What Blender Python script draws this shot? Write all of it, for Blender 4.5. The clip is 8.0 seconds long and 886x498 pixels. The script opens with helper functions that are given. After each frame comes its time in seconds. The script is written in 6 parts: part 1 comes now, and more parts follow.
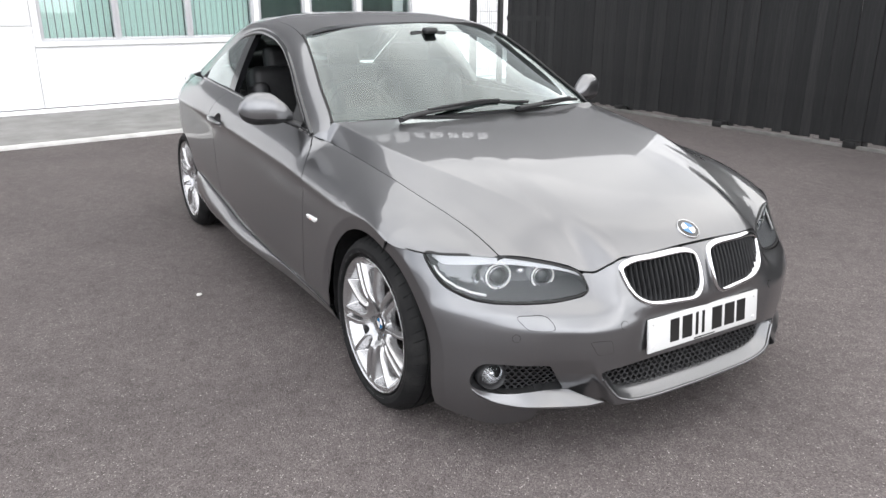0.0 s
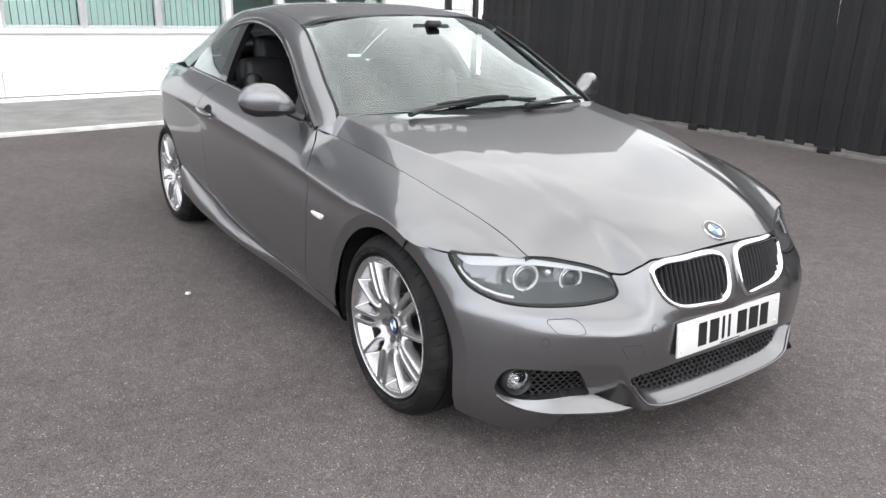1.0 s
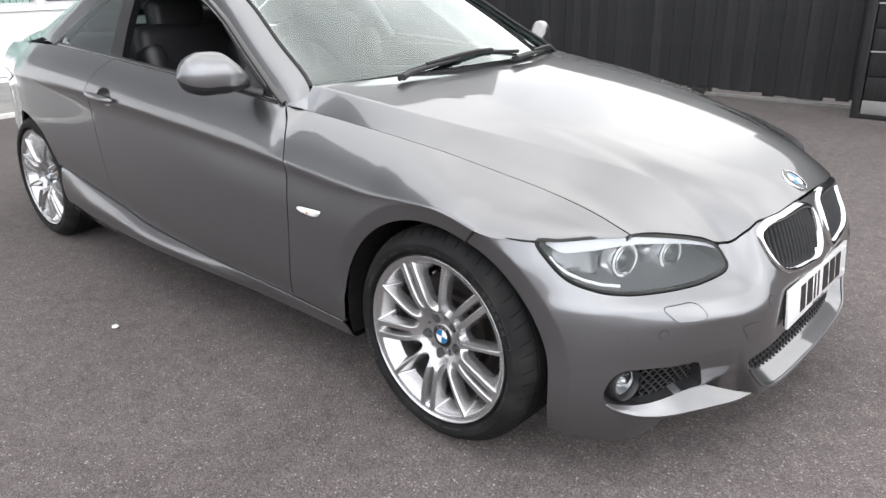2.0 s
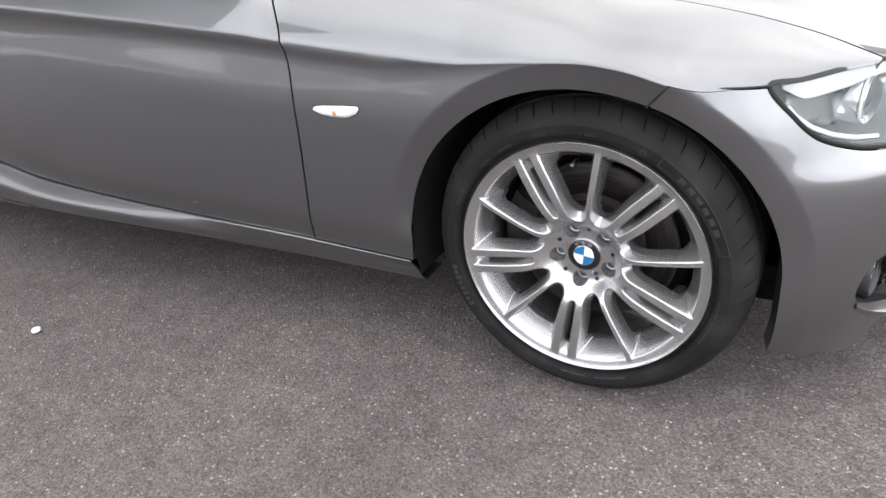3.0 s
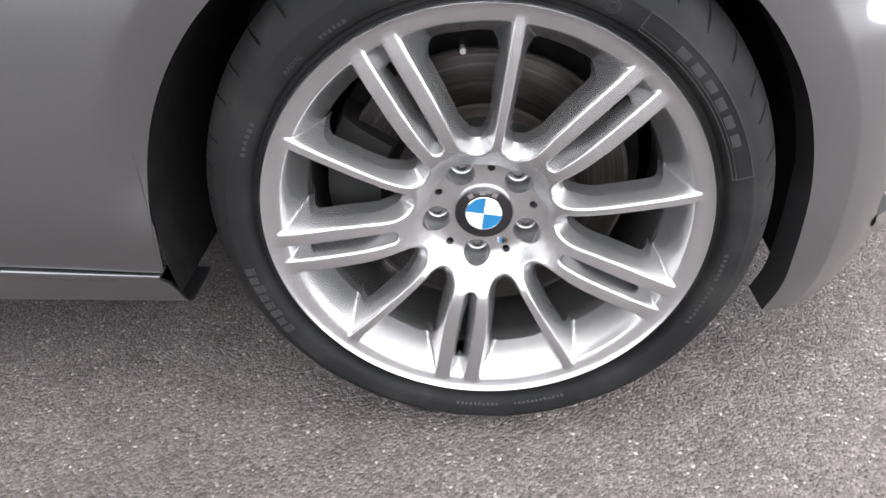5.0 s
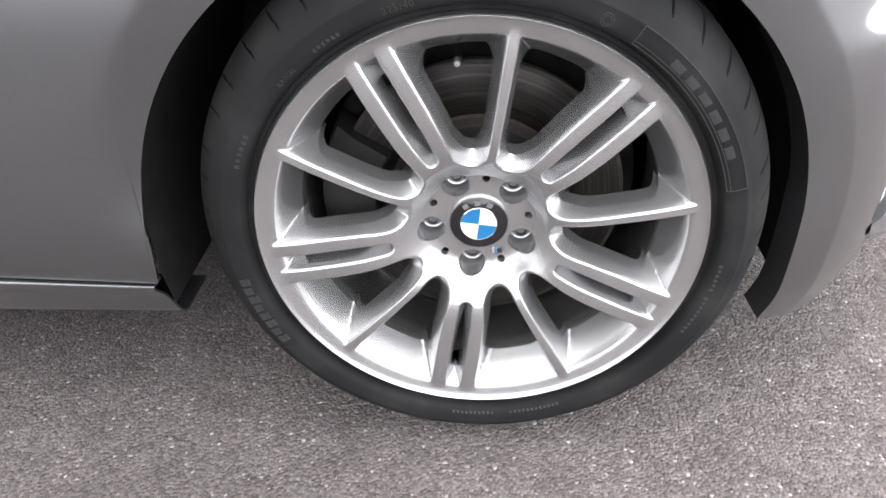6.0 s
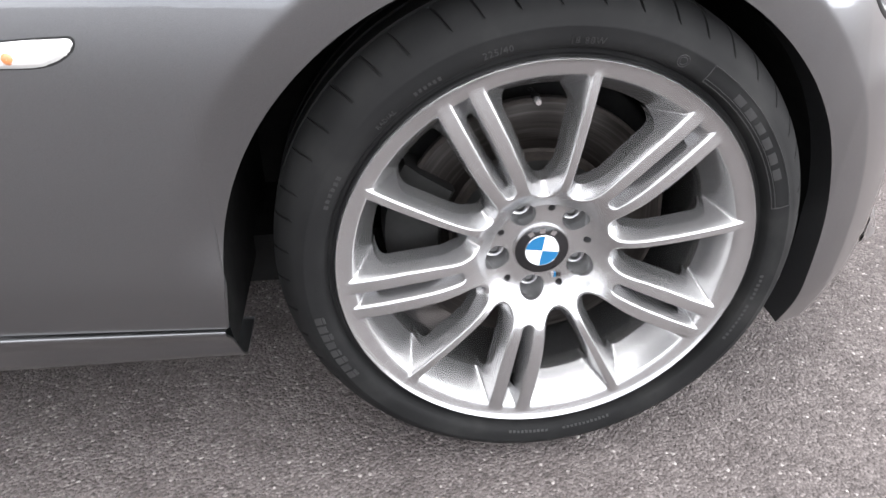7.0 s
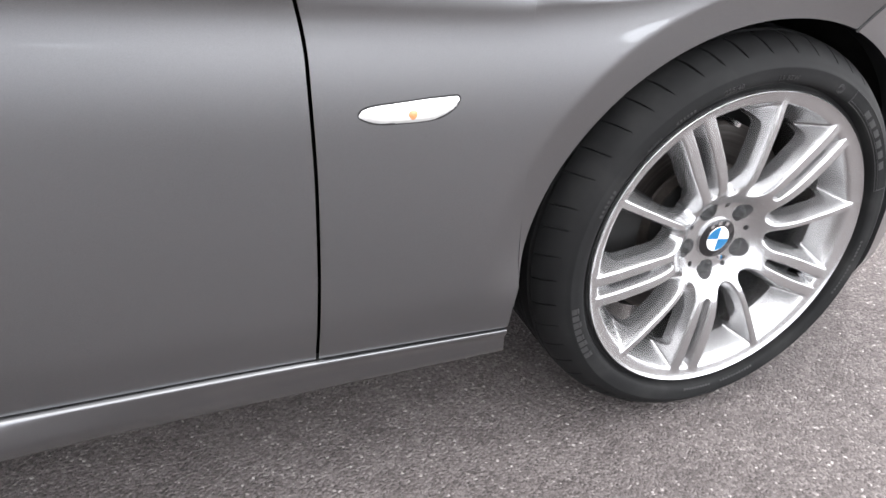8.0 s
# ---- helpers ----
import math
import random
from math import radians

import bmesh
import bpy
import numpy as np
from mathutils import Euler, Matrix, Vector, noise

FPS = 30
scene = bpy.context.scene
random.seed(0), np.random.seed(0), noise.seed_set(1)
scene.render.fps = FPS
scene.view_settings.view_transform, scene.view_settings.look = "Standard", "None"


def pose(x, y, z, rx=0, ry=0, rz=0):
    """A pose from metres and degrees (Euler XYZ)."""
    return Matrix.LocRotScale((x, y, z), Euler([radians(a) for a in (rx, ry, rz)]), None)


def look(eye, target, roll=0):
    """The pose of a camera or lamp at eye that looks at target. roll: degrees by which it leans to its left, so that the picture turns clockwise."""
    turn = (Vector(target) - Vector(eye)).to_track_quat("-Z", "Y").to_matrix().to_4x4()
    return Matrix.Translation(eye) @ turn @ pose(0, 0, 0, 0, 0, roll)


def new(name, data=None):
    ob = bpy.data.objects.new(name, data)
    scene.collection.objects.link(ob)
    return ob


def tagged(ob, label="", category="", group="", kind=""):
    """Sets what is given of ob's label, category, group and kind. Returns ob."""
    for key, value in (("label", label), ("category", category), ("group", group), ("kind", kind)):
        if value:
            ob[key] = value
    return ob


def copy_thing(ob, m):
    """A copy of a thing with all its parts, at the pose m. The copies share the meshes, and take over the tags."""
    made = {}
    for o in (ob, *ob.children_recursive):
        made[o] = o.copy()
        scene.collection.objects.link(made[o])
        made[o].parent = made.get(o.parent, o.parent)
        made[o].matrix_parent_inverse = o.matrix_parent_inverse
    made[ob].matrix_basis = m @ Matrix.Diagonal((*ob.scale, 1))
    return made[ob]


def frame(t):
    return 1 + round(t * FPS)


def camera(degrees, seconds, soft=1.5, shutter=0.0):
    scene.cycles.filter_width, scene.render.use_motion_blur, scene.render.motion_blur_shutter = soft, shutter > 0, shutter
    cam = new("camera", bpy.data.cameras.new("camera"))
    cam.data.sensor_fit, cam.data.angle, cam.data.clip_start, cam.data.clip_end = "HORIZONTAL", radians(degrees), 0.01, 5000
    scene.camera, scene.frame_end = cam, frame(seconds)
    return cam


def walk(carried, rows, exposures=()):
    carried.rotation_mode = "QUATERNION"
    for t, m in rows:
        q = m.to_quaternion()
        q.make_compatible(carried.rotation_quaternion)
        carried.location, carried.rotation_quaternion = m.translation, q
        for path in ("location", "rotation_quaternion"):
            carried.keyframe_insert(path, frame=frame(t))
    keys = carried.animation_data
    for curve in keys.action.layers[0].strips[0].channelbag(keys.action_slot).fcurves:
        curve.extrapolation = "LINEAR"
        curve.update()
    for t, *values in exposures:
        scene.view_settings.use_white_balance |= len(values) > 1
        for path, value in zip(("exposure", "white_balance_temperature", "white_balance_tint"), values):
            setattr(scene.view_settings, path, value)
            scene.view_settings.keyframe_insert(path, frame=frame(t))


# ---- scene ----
# ---- camera ----
cam = camera(62.4, 8.0)
PATH = [
    (0, (2.173, -1.874, 1.384), (0.545, -0.893, 0.761), 0.0),
    (0.5, (2.161, -1.874, 1.383), (0.535, -0.892, 0.756), 0.9),
    (1, (1.993, -1.988, 1.352), (0.422, -0.918, 0.729), 1.6),
    (1.2, (1.864, -2.068, 1.337), (0.377, -0.882, 0.719), 0.3),
    (2.3, (0.964, -2.217, 1.215), (-0.239, -0.79, 0.497), -2.5),
    (2.5, (0.76, -2.255, 1.171), (-0.366, -0.774, 0.436), -4.5),
    (2.7, (0.586, -2.248, 1.111), (-0.421, -0.72, 0.304), -4.3),
    (2.8, (0.547, -2.135, 1.070), (-0.464, -0.652, 0.190), -5.3),
    (3, (0.403, -2.034, 1.029), (-0.501, -0.52, 0.087), -6.1),
    (3.2, (0.249, -1.949, 0.980), (-0.481, -0.374, -0.014), -5.0),
    (3.5, (0.12, -1.855, 0.921), (-0.394, -0.234, -0.131), -4.5),
    (3.7, (0.064, -1.776, 0.847), (-0.325, -0.123, -0.209), -4.1),
    (4, (0.063, -1.647, 0.801), (-0.242, 0.014, -0.271), -3.9),
    (4.2, (0.029, -1.570, 0.761), (-0.199, 0.094, -0.323), -3.5),
    (4.5, (0.011, -1.538, 0.751), (-0.145, 0.117, -0.361), -2.9),
    (6, (0.015, -1.524, 0.764), (-0.119, 0.119, -0.369), -2.8),
    (6.5, (0.014, -1.511, 0.78), (-0.1, 0.129, -0.359), -2.3),
    (6.8, (-0.074, -1.529, 0.790), (-0.047, 0.142, -0.307), -1.3),
    (7, (-0.191, -1.552, 0.791), (-0.025, 0.128, -0.281), -0.5),
    (7.2, (-0.317, -1.549, 0.774), (-0.001, 0.109, -0.300), -0.9),
    (7.5, (-0.446, -1.579, 0.789), (-0.009, 0.041, -0.299), 1.1),
    (7.8, (-0.643, -1.601, 0.821), (-0.046, 0.018, -0.190), 1.4),
    (8, (-0.756, -1.613, 0.857), (-0.136, 0.014, -0.128), 1.2),
]
EXPOSURE = [(0, 1.0), (1.2, 1.0), (2.5, 1.25), (3.0, 1.38), (3.5, 1.75), (4.0, 1.86), (4.5, 1.92), (6.5, 1.9), (7.5, 1.86), (8, 1.96)]
walk(cam, [(t, look(eye, target, roll)) for t, eye, target, roll in PATH], EXPOSURE)


# ---- light ----
SUN_EL, SUN_AZ = 75.0, 90.0
world = bpy.data.worlds.new("overcast_sky")
scene.world = world
world.use_nodes = True
wn, wl = world.node_tree.nodes, world.node_tree.links
wn.clear()
w_out = wn.new("ShaderNodeOutputWorld")
w_bg = wn.new("ShaderNodeBackground")
w_sky = wn.new("ShaderNodeTexSky")
w_sky.sky_type = "NISHITA"
w_sky.sun_disc = False
w_sky.sun_elevation, w_sky.sun_rotation = radians(SUN_EL), radians(SUN_AZ)
w_sky.dust_density, w_sky.air_density = 3.0, 1.0
w_co = wn.new("ShaderNodeTexCoord")
w_noise = wn.new("ShaderNodeTexNoise")
w_noise.inputs["Scale"].default_value = 2.2
w_noise.inputs["Detail"].default_value = 6.0
w_noise.inputs["Roughness"].default_value = 0.55
w_ramp = wn.new("ShaderNodeValToRGB")
w_ramp.color_ramp.elements[0].position, w_ramp.color_ramp.elements[0].color = 0.36, (7.2, 7.3, 7.6, 1)
w_ramp.color_ramp.elements[1].position, w_ramp.color_ramp.elements[1].color = 0.64, (13.2, 13.1, 13.0, 1)
w_mix = wn.new("ShaderNodeMix")
w_mix.data_type = "RGBA"
w_mix.inputs["Factor"].default_value = 0.94
wl.new(w_co.outputs["Generated"], w_noise.inputs["Vector"])
wl.new(w_noise.outputs["Fac"], w_ramp.inputs["Fac"])
# the cloud is thinner, cooler and brighter on the open side of the yard
w_dot = wn.new("ShaderNodeVectorMath")
w_dot.operation = "DOT_PRODUCT"
_a, _e = radians(SUN_AZ), radians(SUN_EL)
SUN_DIR = (math.sin(_a) * math.cos(_e), math.cos(_a) * math.cos(_e), math.sin(_e))
w_dot.inputs[1].default_value = (-0.09, 0.66, 0.74)
w_map = wn.new("ShaderNodeMapRange")
w_map.inputs["From Min"].default_value, w_map.inputs["From Max"].default_value = -1.0, 1.0
w_glow = wn.new("ShaderNodeValToRGB")
for _ in range(2):
    w_glow.color_ramp.elements.new(0.5)
for el, (pos_, col_) in zip(w_glow.color_ramp.elements, ((0.15, (1.28, 1.32, 1.40)), (0.55, (1.02, 1.035, 1.07)), (0.88, (0.93, 0.93, 0.93)), (1.0, (0.93, 0.925, 0.92)))):
    el.position, el.color = pos_, (*col_, 1)
w_mul = wn.new("ShaderNodeMix")
w_mul.data_type, w_mul.blend_type = "RGBA", "MULTIPLY"
w_mul.inputs["Factor"].default_value = 1.0
wl.new(w_co.outputs["Generated"], w_dot.inputs[0])
wl.new(w_dot.outputs["Value"], w_map.inputs["Value"])
wl.new(w_map.outputs["Result"], w_glow.inputs["Fac"])
wl.new(w_ramp.outputs["Color"], w_mul.inputs["A"])
wl.new(w_glow.outputs["Color"], w_mul.inputs["B"])
wl.new(w_sky.outputs["Color"], w_mix.inputs["A"])
# and brighter overhead than near the horizon
w_sep = wn.new("ShaderNodeSeparateXYZ")
wl.new(w_co.outputs["Generated"], w_sep.inputs["Vector"])
w_high = wn.new("ShaderNodeValToRGB")
w_high.color_ramp.elements.new(0.5)
for el, (pos_, val_) in zip(w_high.color_ramp.elements, ((0.0, 0.98), (0.6, 0.98), (1.0, 1.10))):
    el.position, el.color = pos_, (val_, val_, val_, 1)
wl.new(w_sep.outputs["Z"], w_high.inputs["Fac"])
w_mul2 = wn.new("ShaderNodeMix")
w_mul2.data_type, w_mul2.blend_type = "RGBA", "MULTIPLY"
w_mul2.inputs["Factor"].default_value = 1.0
wl.new(w_mul.outputs["Result"], w_mul2.inputs["A"])
wl.new(w_high.outputs["Color"], w_mul2.inputs["B"])
# and towards the open end of the yard, where the sun stands behind the cloud
w_side = wn.new("ShaderNodeMapRange")
w_side.inputs["From Min"].default_value, w_side.inputs["From Max"].default_value = -1.0, 1.0
wl.new(w_sep.outputs["X"], w_side.inputs["Value"])
w_open = wn.new("ShaderNodeValToRGB")
for _ in range(2):
    w_open.color_ramp.elements.new(0.5)
for el, (pos_, val_) in zip(w_open.color_ramp.elements, ((0.0, 1.30), (0.28, 0.98), (0.5, 0.94), (1.0, 1.50))):
    el.position, el.color = pos_, (val_, val_, val_, 1)
wl.new(w_side.outputs["Result"], w_open.inputs["Fac"])
w_mul3 = wn.new("ShaderNodeVectorMath")
w_mul3.operation = "MULTIPLY"
wl.new(w_mul2.outputs["Result"], w_mul3.inputs[0])
wl.new(w_open.outputs["Color"], w_mul3.inputs[1])
wl.new(w_mul3.outputs["Vector"], w_mix.inputs["B"])
wl.new(w_mix.outputs["Result"], w_bg.inputs["Color"])
w_bg.inputs["Strength"].default_value = 0.108
wl.new(w_bg.outputs["Background"], w_out.inputs["Surface"])

sun = new("sun", bpy.data.lights.new("sun", "SUN"))
sun.data.energy, sun.data.angle, sun.data.color = 0.5, radians(130), (1.0, 0.97, 0.94)
sun.matrix_world = look((0, 0, 20), (-SUN_DIR[0] * 10, -SUN_DIR[1] * 10, 20 - 10 * SUN_DIR[2]))


# ---- materials ----
def mat(name, color=(0.5, 0.5, 0.5), rough=0.5, metal=0.0, coat=0.0, coat_rough=0.03, spec=0.5, trans=0.0, ior=1.45):
    m = bpy.data.materials.new(name)
    m.use_nodes = True
    b = m.node_tree.nodes["Principled BSDF"]
    for key, value in (("Base Color", (*color, 1)), ("Roughness", rough), ("Metallic", metal), ("Coat Weight", coat), ("Coat Roughness", coat_rough),
                       ("Specular IOR Level", spec), ("Transmission Weight", trans), ("IOR", ior)):
        b.inputs[key].default_value = value
    return m


def nodes_of(m):
    t = m.node_tree
    return t.nodes, t.links, t.nodes["Principled BSDF"]


def noise_node(n, l, scale, detail=4.0, rough=0.55, coord="Object", stretch=None):
    co = n.new("ShaderNodeTexCoord")
    tex = n.new("ShaderNodeTexNoise")
    tex.inputs["Scale"].default_value = scale
    tex.inputs["Detail"].default_value = detail
    tex.inputs["Roughness"].default_value = rough
    src = co.outputs[coord]
    if stretch:
        mp = n.new("ShaderNodeMapping")
        mp.inputs["Scale"].default_value = stretch
        l.new(src, mp.inputs["Vector"])
        src = mp.outputs["Vector"]
    l.new(src, tex.inputs["Vector"])
    return tex


def ramp_node(n, l, source, stops):
    r = n.new("ShaderNodeValToRGB")
    e = r.color_ramp.elements
    while len(e) < len(stops):
        e.new(0.5)
    for el, (p, c) in zip(e, stops):
        el.position, el.color = p, (*c, 1)
    l.new(source, r.inputs["Fac"])
    return r


def vary(m, scale, stops, detail=5.0, rough=0.6, stretch=None, bump=0.0, bump_scale=None, bump_dist=0.002, rough_range=None, coord="Object"):
    """Colour from noise, with a finer noise for relief and gloss."""
    n, l, b = nodes_of(m)
    tex = noise_node(n, l, scale, detail, rough, coord, stretch)
    l.new(ramp_node(n, l, tex.outputs["Fac"], stops).outputs["Color"], b.inputs["Base Color"])
    if bump:
        fine = noise_node(n, l, bump_scale or scale * 8, 4.0, 0.6, coord, stretch)
        bm_ = n.new("ShaderNodeBump")
        bm_.inputs["Strength"].default_value, bm_.inputs["Distance"].default_value = bump, bump_dist
        l.new(fine.outputs["Fac"], bm_.inputs["Height"])
        l.new(bm_.outputs["Normal"], b.inputs["Normal"])
    if rough_range:
        mr = n.new("ShaderNodeMapRange")
        mr.inputs["To Min"].default_value, mr.inputs["To Max"].default_value = rough_range
        l.new(tex.outputs["Fac"], mr.inputs["Value"])
        l.new(mr.outputs["Result"], b.inputs["Roughness"])
    return m


def make_paint():
    m = mat("grey_metallic_paint", (0.33, 0.328, 0.334), 0.31, 0.92, 1.0, 0.015, 0.4)
    m.node_tree.nodes["Principled BSDF"].inputs["Coat IOR"].default_value = 1.65
    n, l, b = nodes_of(m)
    flake = noise_node(n, l, 2600.0, 1.0, 0.5)
    l.new(ramp_node(n, l, flake.outputs["Fac"], ((0.3, (0.125, 0.126, 0.130)), (0.7, (0.172, 0.173, 0.178)))).outputs["Color"], b.inputs["Base Color"])
    dust = noise_node(n, l, 3.0, 6.0, 0.65)
    mr = n.new("ShaderNodeMapRange")
    mr.inputs["From Min"].default_value, mr.inputs["From Max"].default_value = 0.35, 0.75
    mr.inputs["To Min"].default_value, mr.inputs["To Max"].default_value = 0.012, 0.05
    l.new(dust.outputs["Fac"], mr.inputs["Value"])
    l.new(mr.outputs["Result"], b.inputs["Coat Roughness"])
    return m


PAINT = make_paint()
BLACK = vary(mat("black_plastic", (0.012, 0.012, 0.013), 0.45), 40.0, ((0.3, (0.010, 0.010, 0.011)), (0.7, (0.022, 0.022, 0.023))), rough_range=(0.38, 0.6))
GLOSS_BLACK = mat("gloss_black", (0.008, 0.008, 0.009), 0.12, coat=0.5)
LINER = vary(mat("liner_felt", (0.004, 0.004, 0.004), 0.95, spec=0.1), 30.0, ((0.3, (0.008, 0.008, 0.008)), (0.7, (0.016, 0.016, 0.016))))
CHROME = mat("chrome", (0.62, 0.62, 0.63), 0.08, 1.0)
SATIN = mat("satin_silver", (0.72, 0.72, 0.73), 0.22, 1.0)
RUBBER_SEAL = mat("rubber_seal", (0.008, 0.008, 0.008), 0.6)


def make_alloy():
    m = mat("alloy", (0.4, 0.4, 0.4), 0.27, 0.88, 0.5, 0.06)
    return vary(m, 22.0, ((0.3, (0.41, 0.407, 0.41)), (0.7, (0.46, 0.457, 0.46))))


ALLOY = make_alloy()


def make_rubber():
    m = mat("tyre_rubber", (0.022, 0.022, 0.023), 0.78, spec=0.16)
    return vary(m, 9.0, ((0.30, (0.006, 0.006, 0.0063)), (0.52, (0.011, 0.011, 0.0112)), (0.72, (0.022, 0.0217, 0.0213))), bump=0.25, bump_scale=420.0, bump_dist=0.0006, rough_range=(0.6, 0.85))


RUBBER = make_rubber()
LETTER_RUBBER = vary(mat("letter_rubber", (0.030, 0.030, 0.031), 0.5), 60.0, ((0.3, (0.012, 0.012, 0.0125)), (0.7, (0.026, 0.026, 0.026))))


def make_disc():
    """Worn iron with circular scoring and a broken film of rust."""
    m = mat("brake_iron", (0.10, 0.098, 0.095), 0.48, 0.6)
    n, l, b = nodes_of(m)
    co, sep = n.new("ShaderNodeTexCoord"), n.new("ShaderNodeSeparateXYZ")
    l.new(co.outputs["Object"], sep.inputs["Vector"])
    rad, ang, put = n.new("ShaderNodeVectorMath"), n.new("ShaderNodeMath"), n.new("ShaderNodeCombineXYZ")
    flat = n.new("ShaderNodeVectorMath")
    flat.operation = "MULTIPLY"
    flat.inputs[1].default_value = (1, 0, 1)
    l.new(co.outputs["Object"], flat.inputs[0])
    rad.operation, ang.operation = "LENGTH", "ARCTAN2"
    l.new(flat.outputs["Vector"], rad.inputs[0])
    l.new(sep.outputs["Z"], ang.inputs[0])
    l.new(sep.outputs["X"], ang.inputs[1])
    scale = n.new("ShaderNodeMath")
    scale.operation = "MULTIPLY"
    scale.inputs[1].default_value = 260.0
    l.new(rad.outputs["Value"], scale.inputs[0])
    l.new(scale.outputs["Value"], put.inputs["X"])
    l.new(ang.outputs["Value"], put.inputs["Y"])
    tex = n.new("ShaderNodeTexNoise")
    tex.inputs["Scale"].default_value, tex.inputs["Detail"].default_value = 0.9, 4.0
    l.new(put.outputs["Vector"], tex.inputs["Vector"])
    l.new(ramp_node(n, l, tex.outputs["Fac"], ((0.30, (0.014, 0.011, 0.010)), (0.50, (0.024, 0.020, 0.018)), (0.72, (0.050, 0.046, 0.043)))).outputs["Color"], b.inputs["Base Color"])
    bump = n.new("ShaderNodeBump")
    bump.inputs["Strength"].default_value, bump.inputs["Distance"].default_value = 0.35, 0.0006
    l.new(tex.outputs["Fac"], bump.inputs["Height"])
    l.new(bump.outputs["Normal"], b.inputs["Normal"])
    return m


DISC = make_disc()
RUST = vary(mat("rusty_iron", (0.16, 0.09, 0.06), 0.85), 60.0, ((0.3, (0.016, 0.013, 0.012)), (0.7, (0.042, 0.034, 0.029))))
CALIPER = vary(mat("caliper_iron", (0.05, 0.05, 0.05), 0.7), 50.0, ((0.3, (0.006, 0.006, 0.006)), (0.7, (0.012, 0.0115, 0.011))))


def make_glass(name, tint, rough=0.0, gain=1.5):
    m = bpy.data.materials.new(name)
    m.use_nodes = True
    n, l = m.node_tree.nodes, m.node_tree.links
    n.clear()
    out, mix = n.new("ShaderNodeOutputMaterial"), n.new("ShaderNodeMixShader")
    clear, gloss, fres = n.new("ShaderNodeBsdfTransparent"), n.new("ShaderNodeBsdfGlossy"), n.new("ShaderNodeFresnel")
    clear.inputs["Color"].default_value = (*tint, 1)
    gloss.inputs["Roughness"].default_value = rough
    gloss.inputs["Color"].default_value = (0.90, 0.975, 0.96, 1)
    fres.inputs["IOR"].default_value = 1.5
    twice = n.new("ShaderNodeMath")  # both faces of the pane reflect
    twice.operation, twice.use_clamp = "MULTIPLY", True
    twice.inputs[1].default_value = gain
    l.new(fres.outputs["Fac"], twice.inputs[0])
    l.new(twice.outputs["Value"], mix.inputs["Fac"])
    l.new(clear.outputs["BSDF"], mix.inputs[1])
    l.new(gloss.outputs["BSDF"], mix.inputs[2])
    l.new(mix.outputs["Shader"], out.inputs["Surface"])
    return m


SCREEN_GLASS = make_glass("windscreen_glass", (0.72, 0.88, 0.85), gain=2.2)
SIDE_GLASS = make_glass("side_glass", (0.70, 0.78, 0.76), gain=2.2)
LENS_GLASS = make_glass("lens_glass", (0.93, 0.94, 0.95), gain=0.7)
BLUE = mat("blue_enamel", (0.010, 0.120, 0.27), 0.25, coat=0.8)
WHITE_ENAMEL = mat("white_enamel", (0.70, 0.70, 0.70), 0.2, coat=0.8)
AMBER = mat("amber_plastic", (0.55, 0.22, 0.09), 0.3, coat=0.5)
LAMP_GREY = mat("lamp_inner_grey", (0.115, 0.115, 0.12), 0.35, 0.3)
PLATE_WHITE = mat("plate_white", (0.60, 0.60, 0.595), 0.3, coat=0.4)
PLATE_INK = mat("plate_ink", (0.01, 0.01, 0.01), 0.4)
LEATHER = vary(mat("black_leather", (0.010, 0.010, 0.011), 0.5), 30.0, ((0.3, (0.008, 0.008, 0.009)), (0.7, (0.016, 0.016, 0.017))))
CABIN = vary(mat("cabin_plastic", (0.014, 0.014, 0.015), 0.7), 30.0, ((0.3, (0.011, 0.011, 0.012)), (0.7, (0.020, 0.020, 0.021))))
HEADLINER = mat("headliner", (0.10, 0.10, 0.105), 0.9)


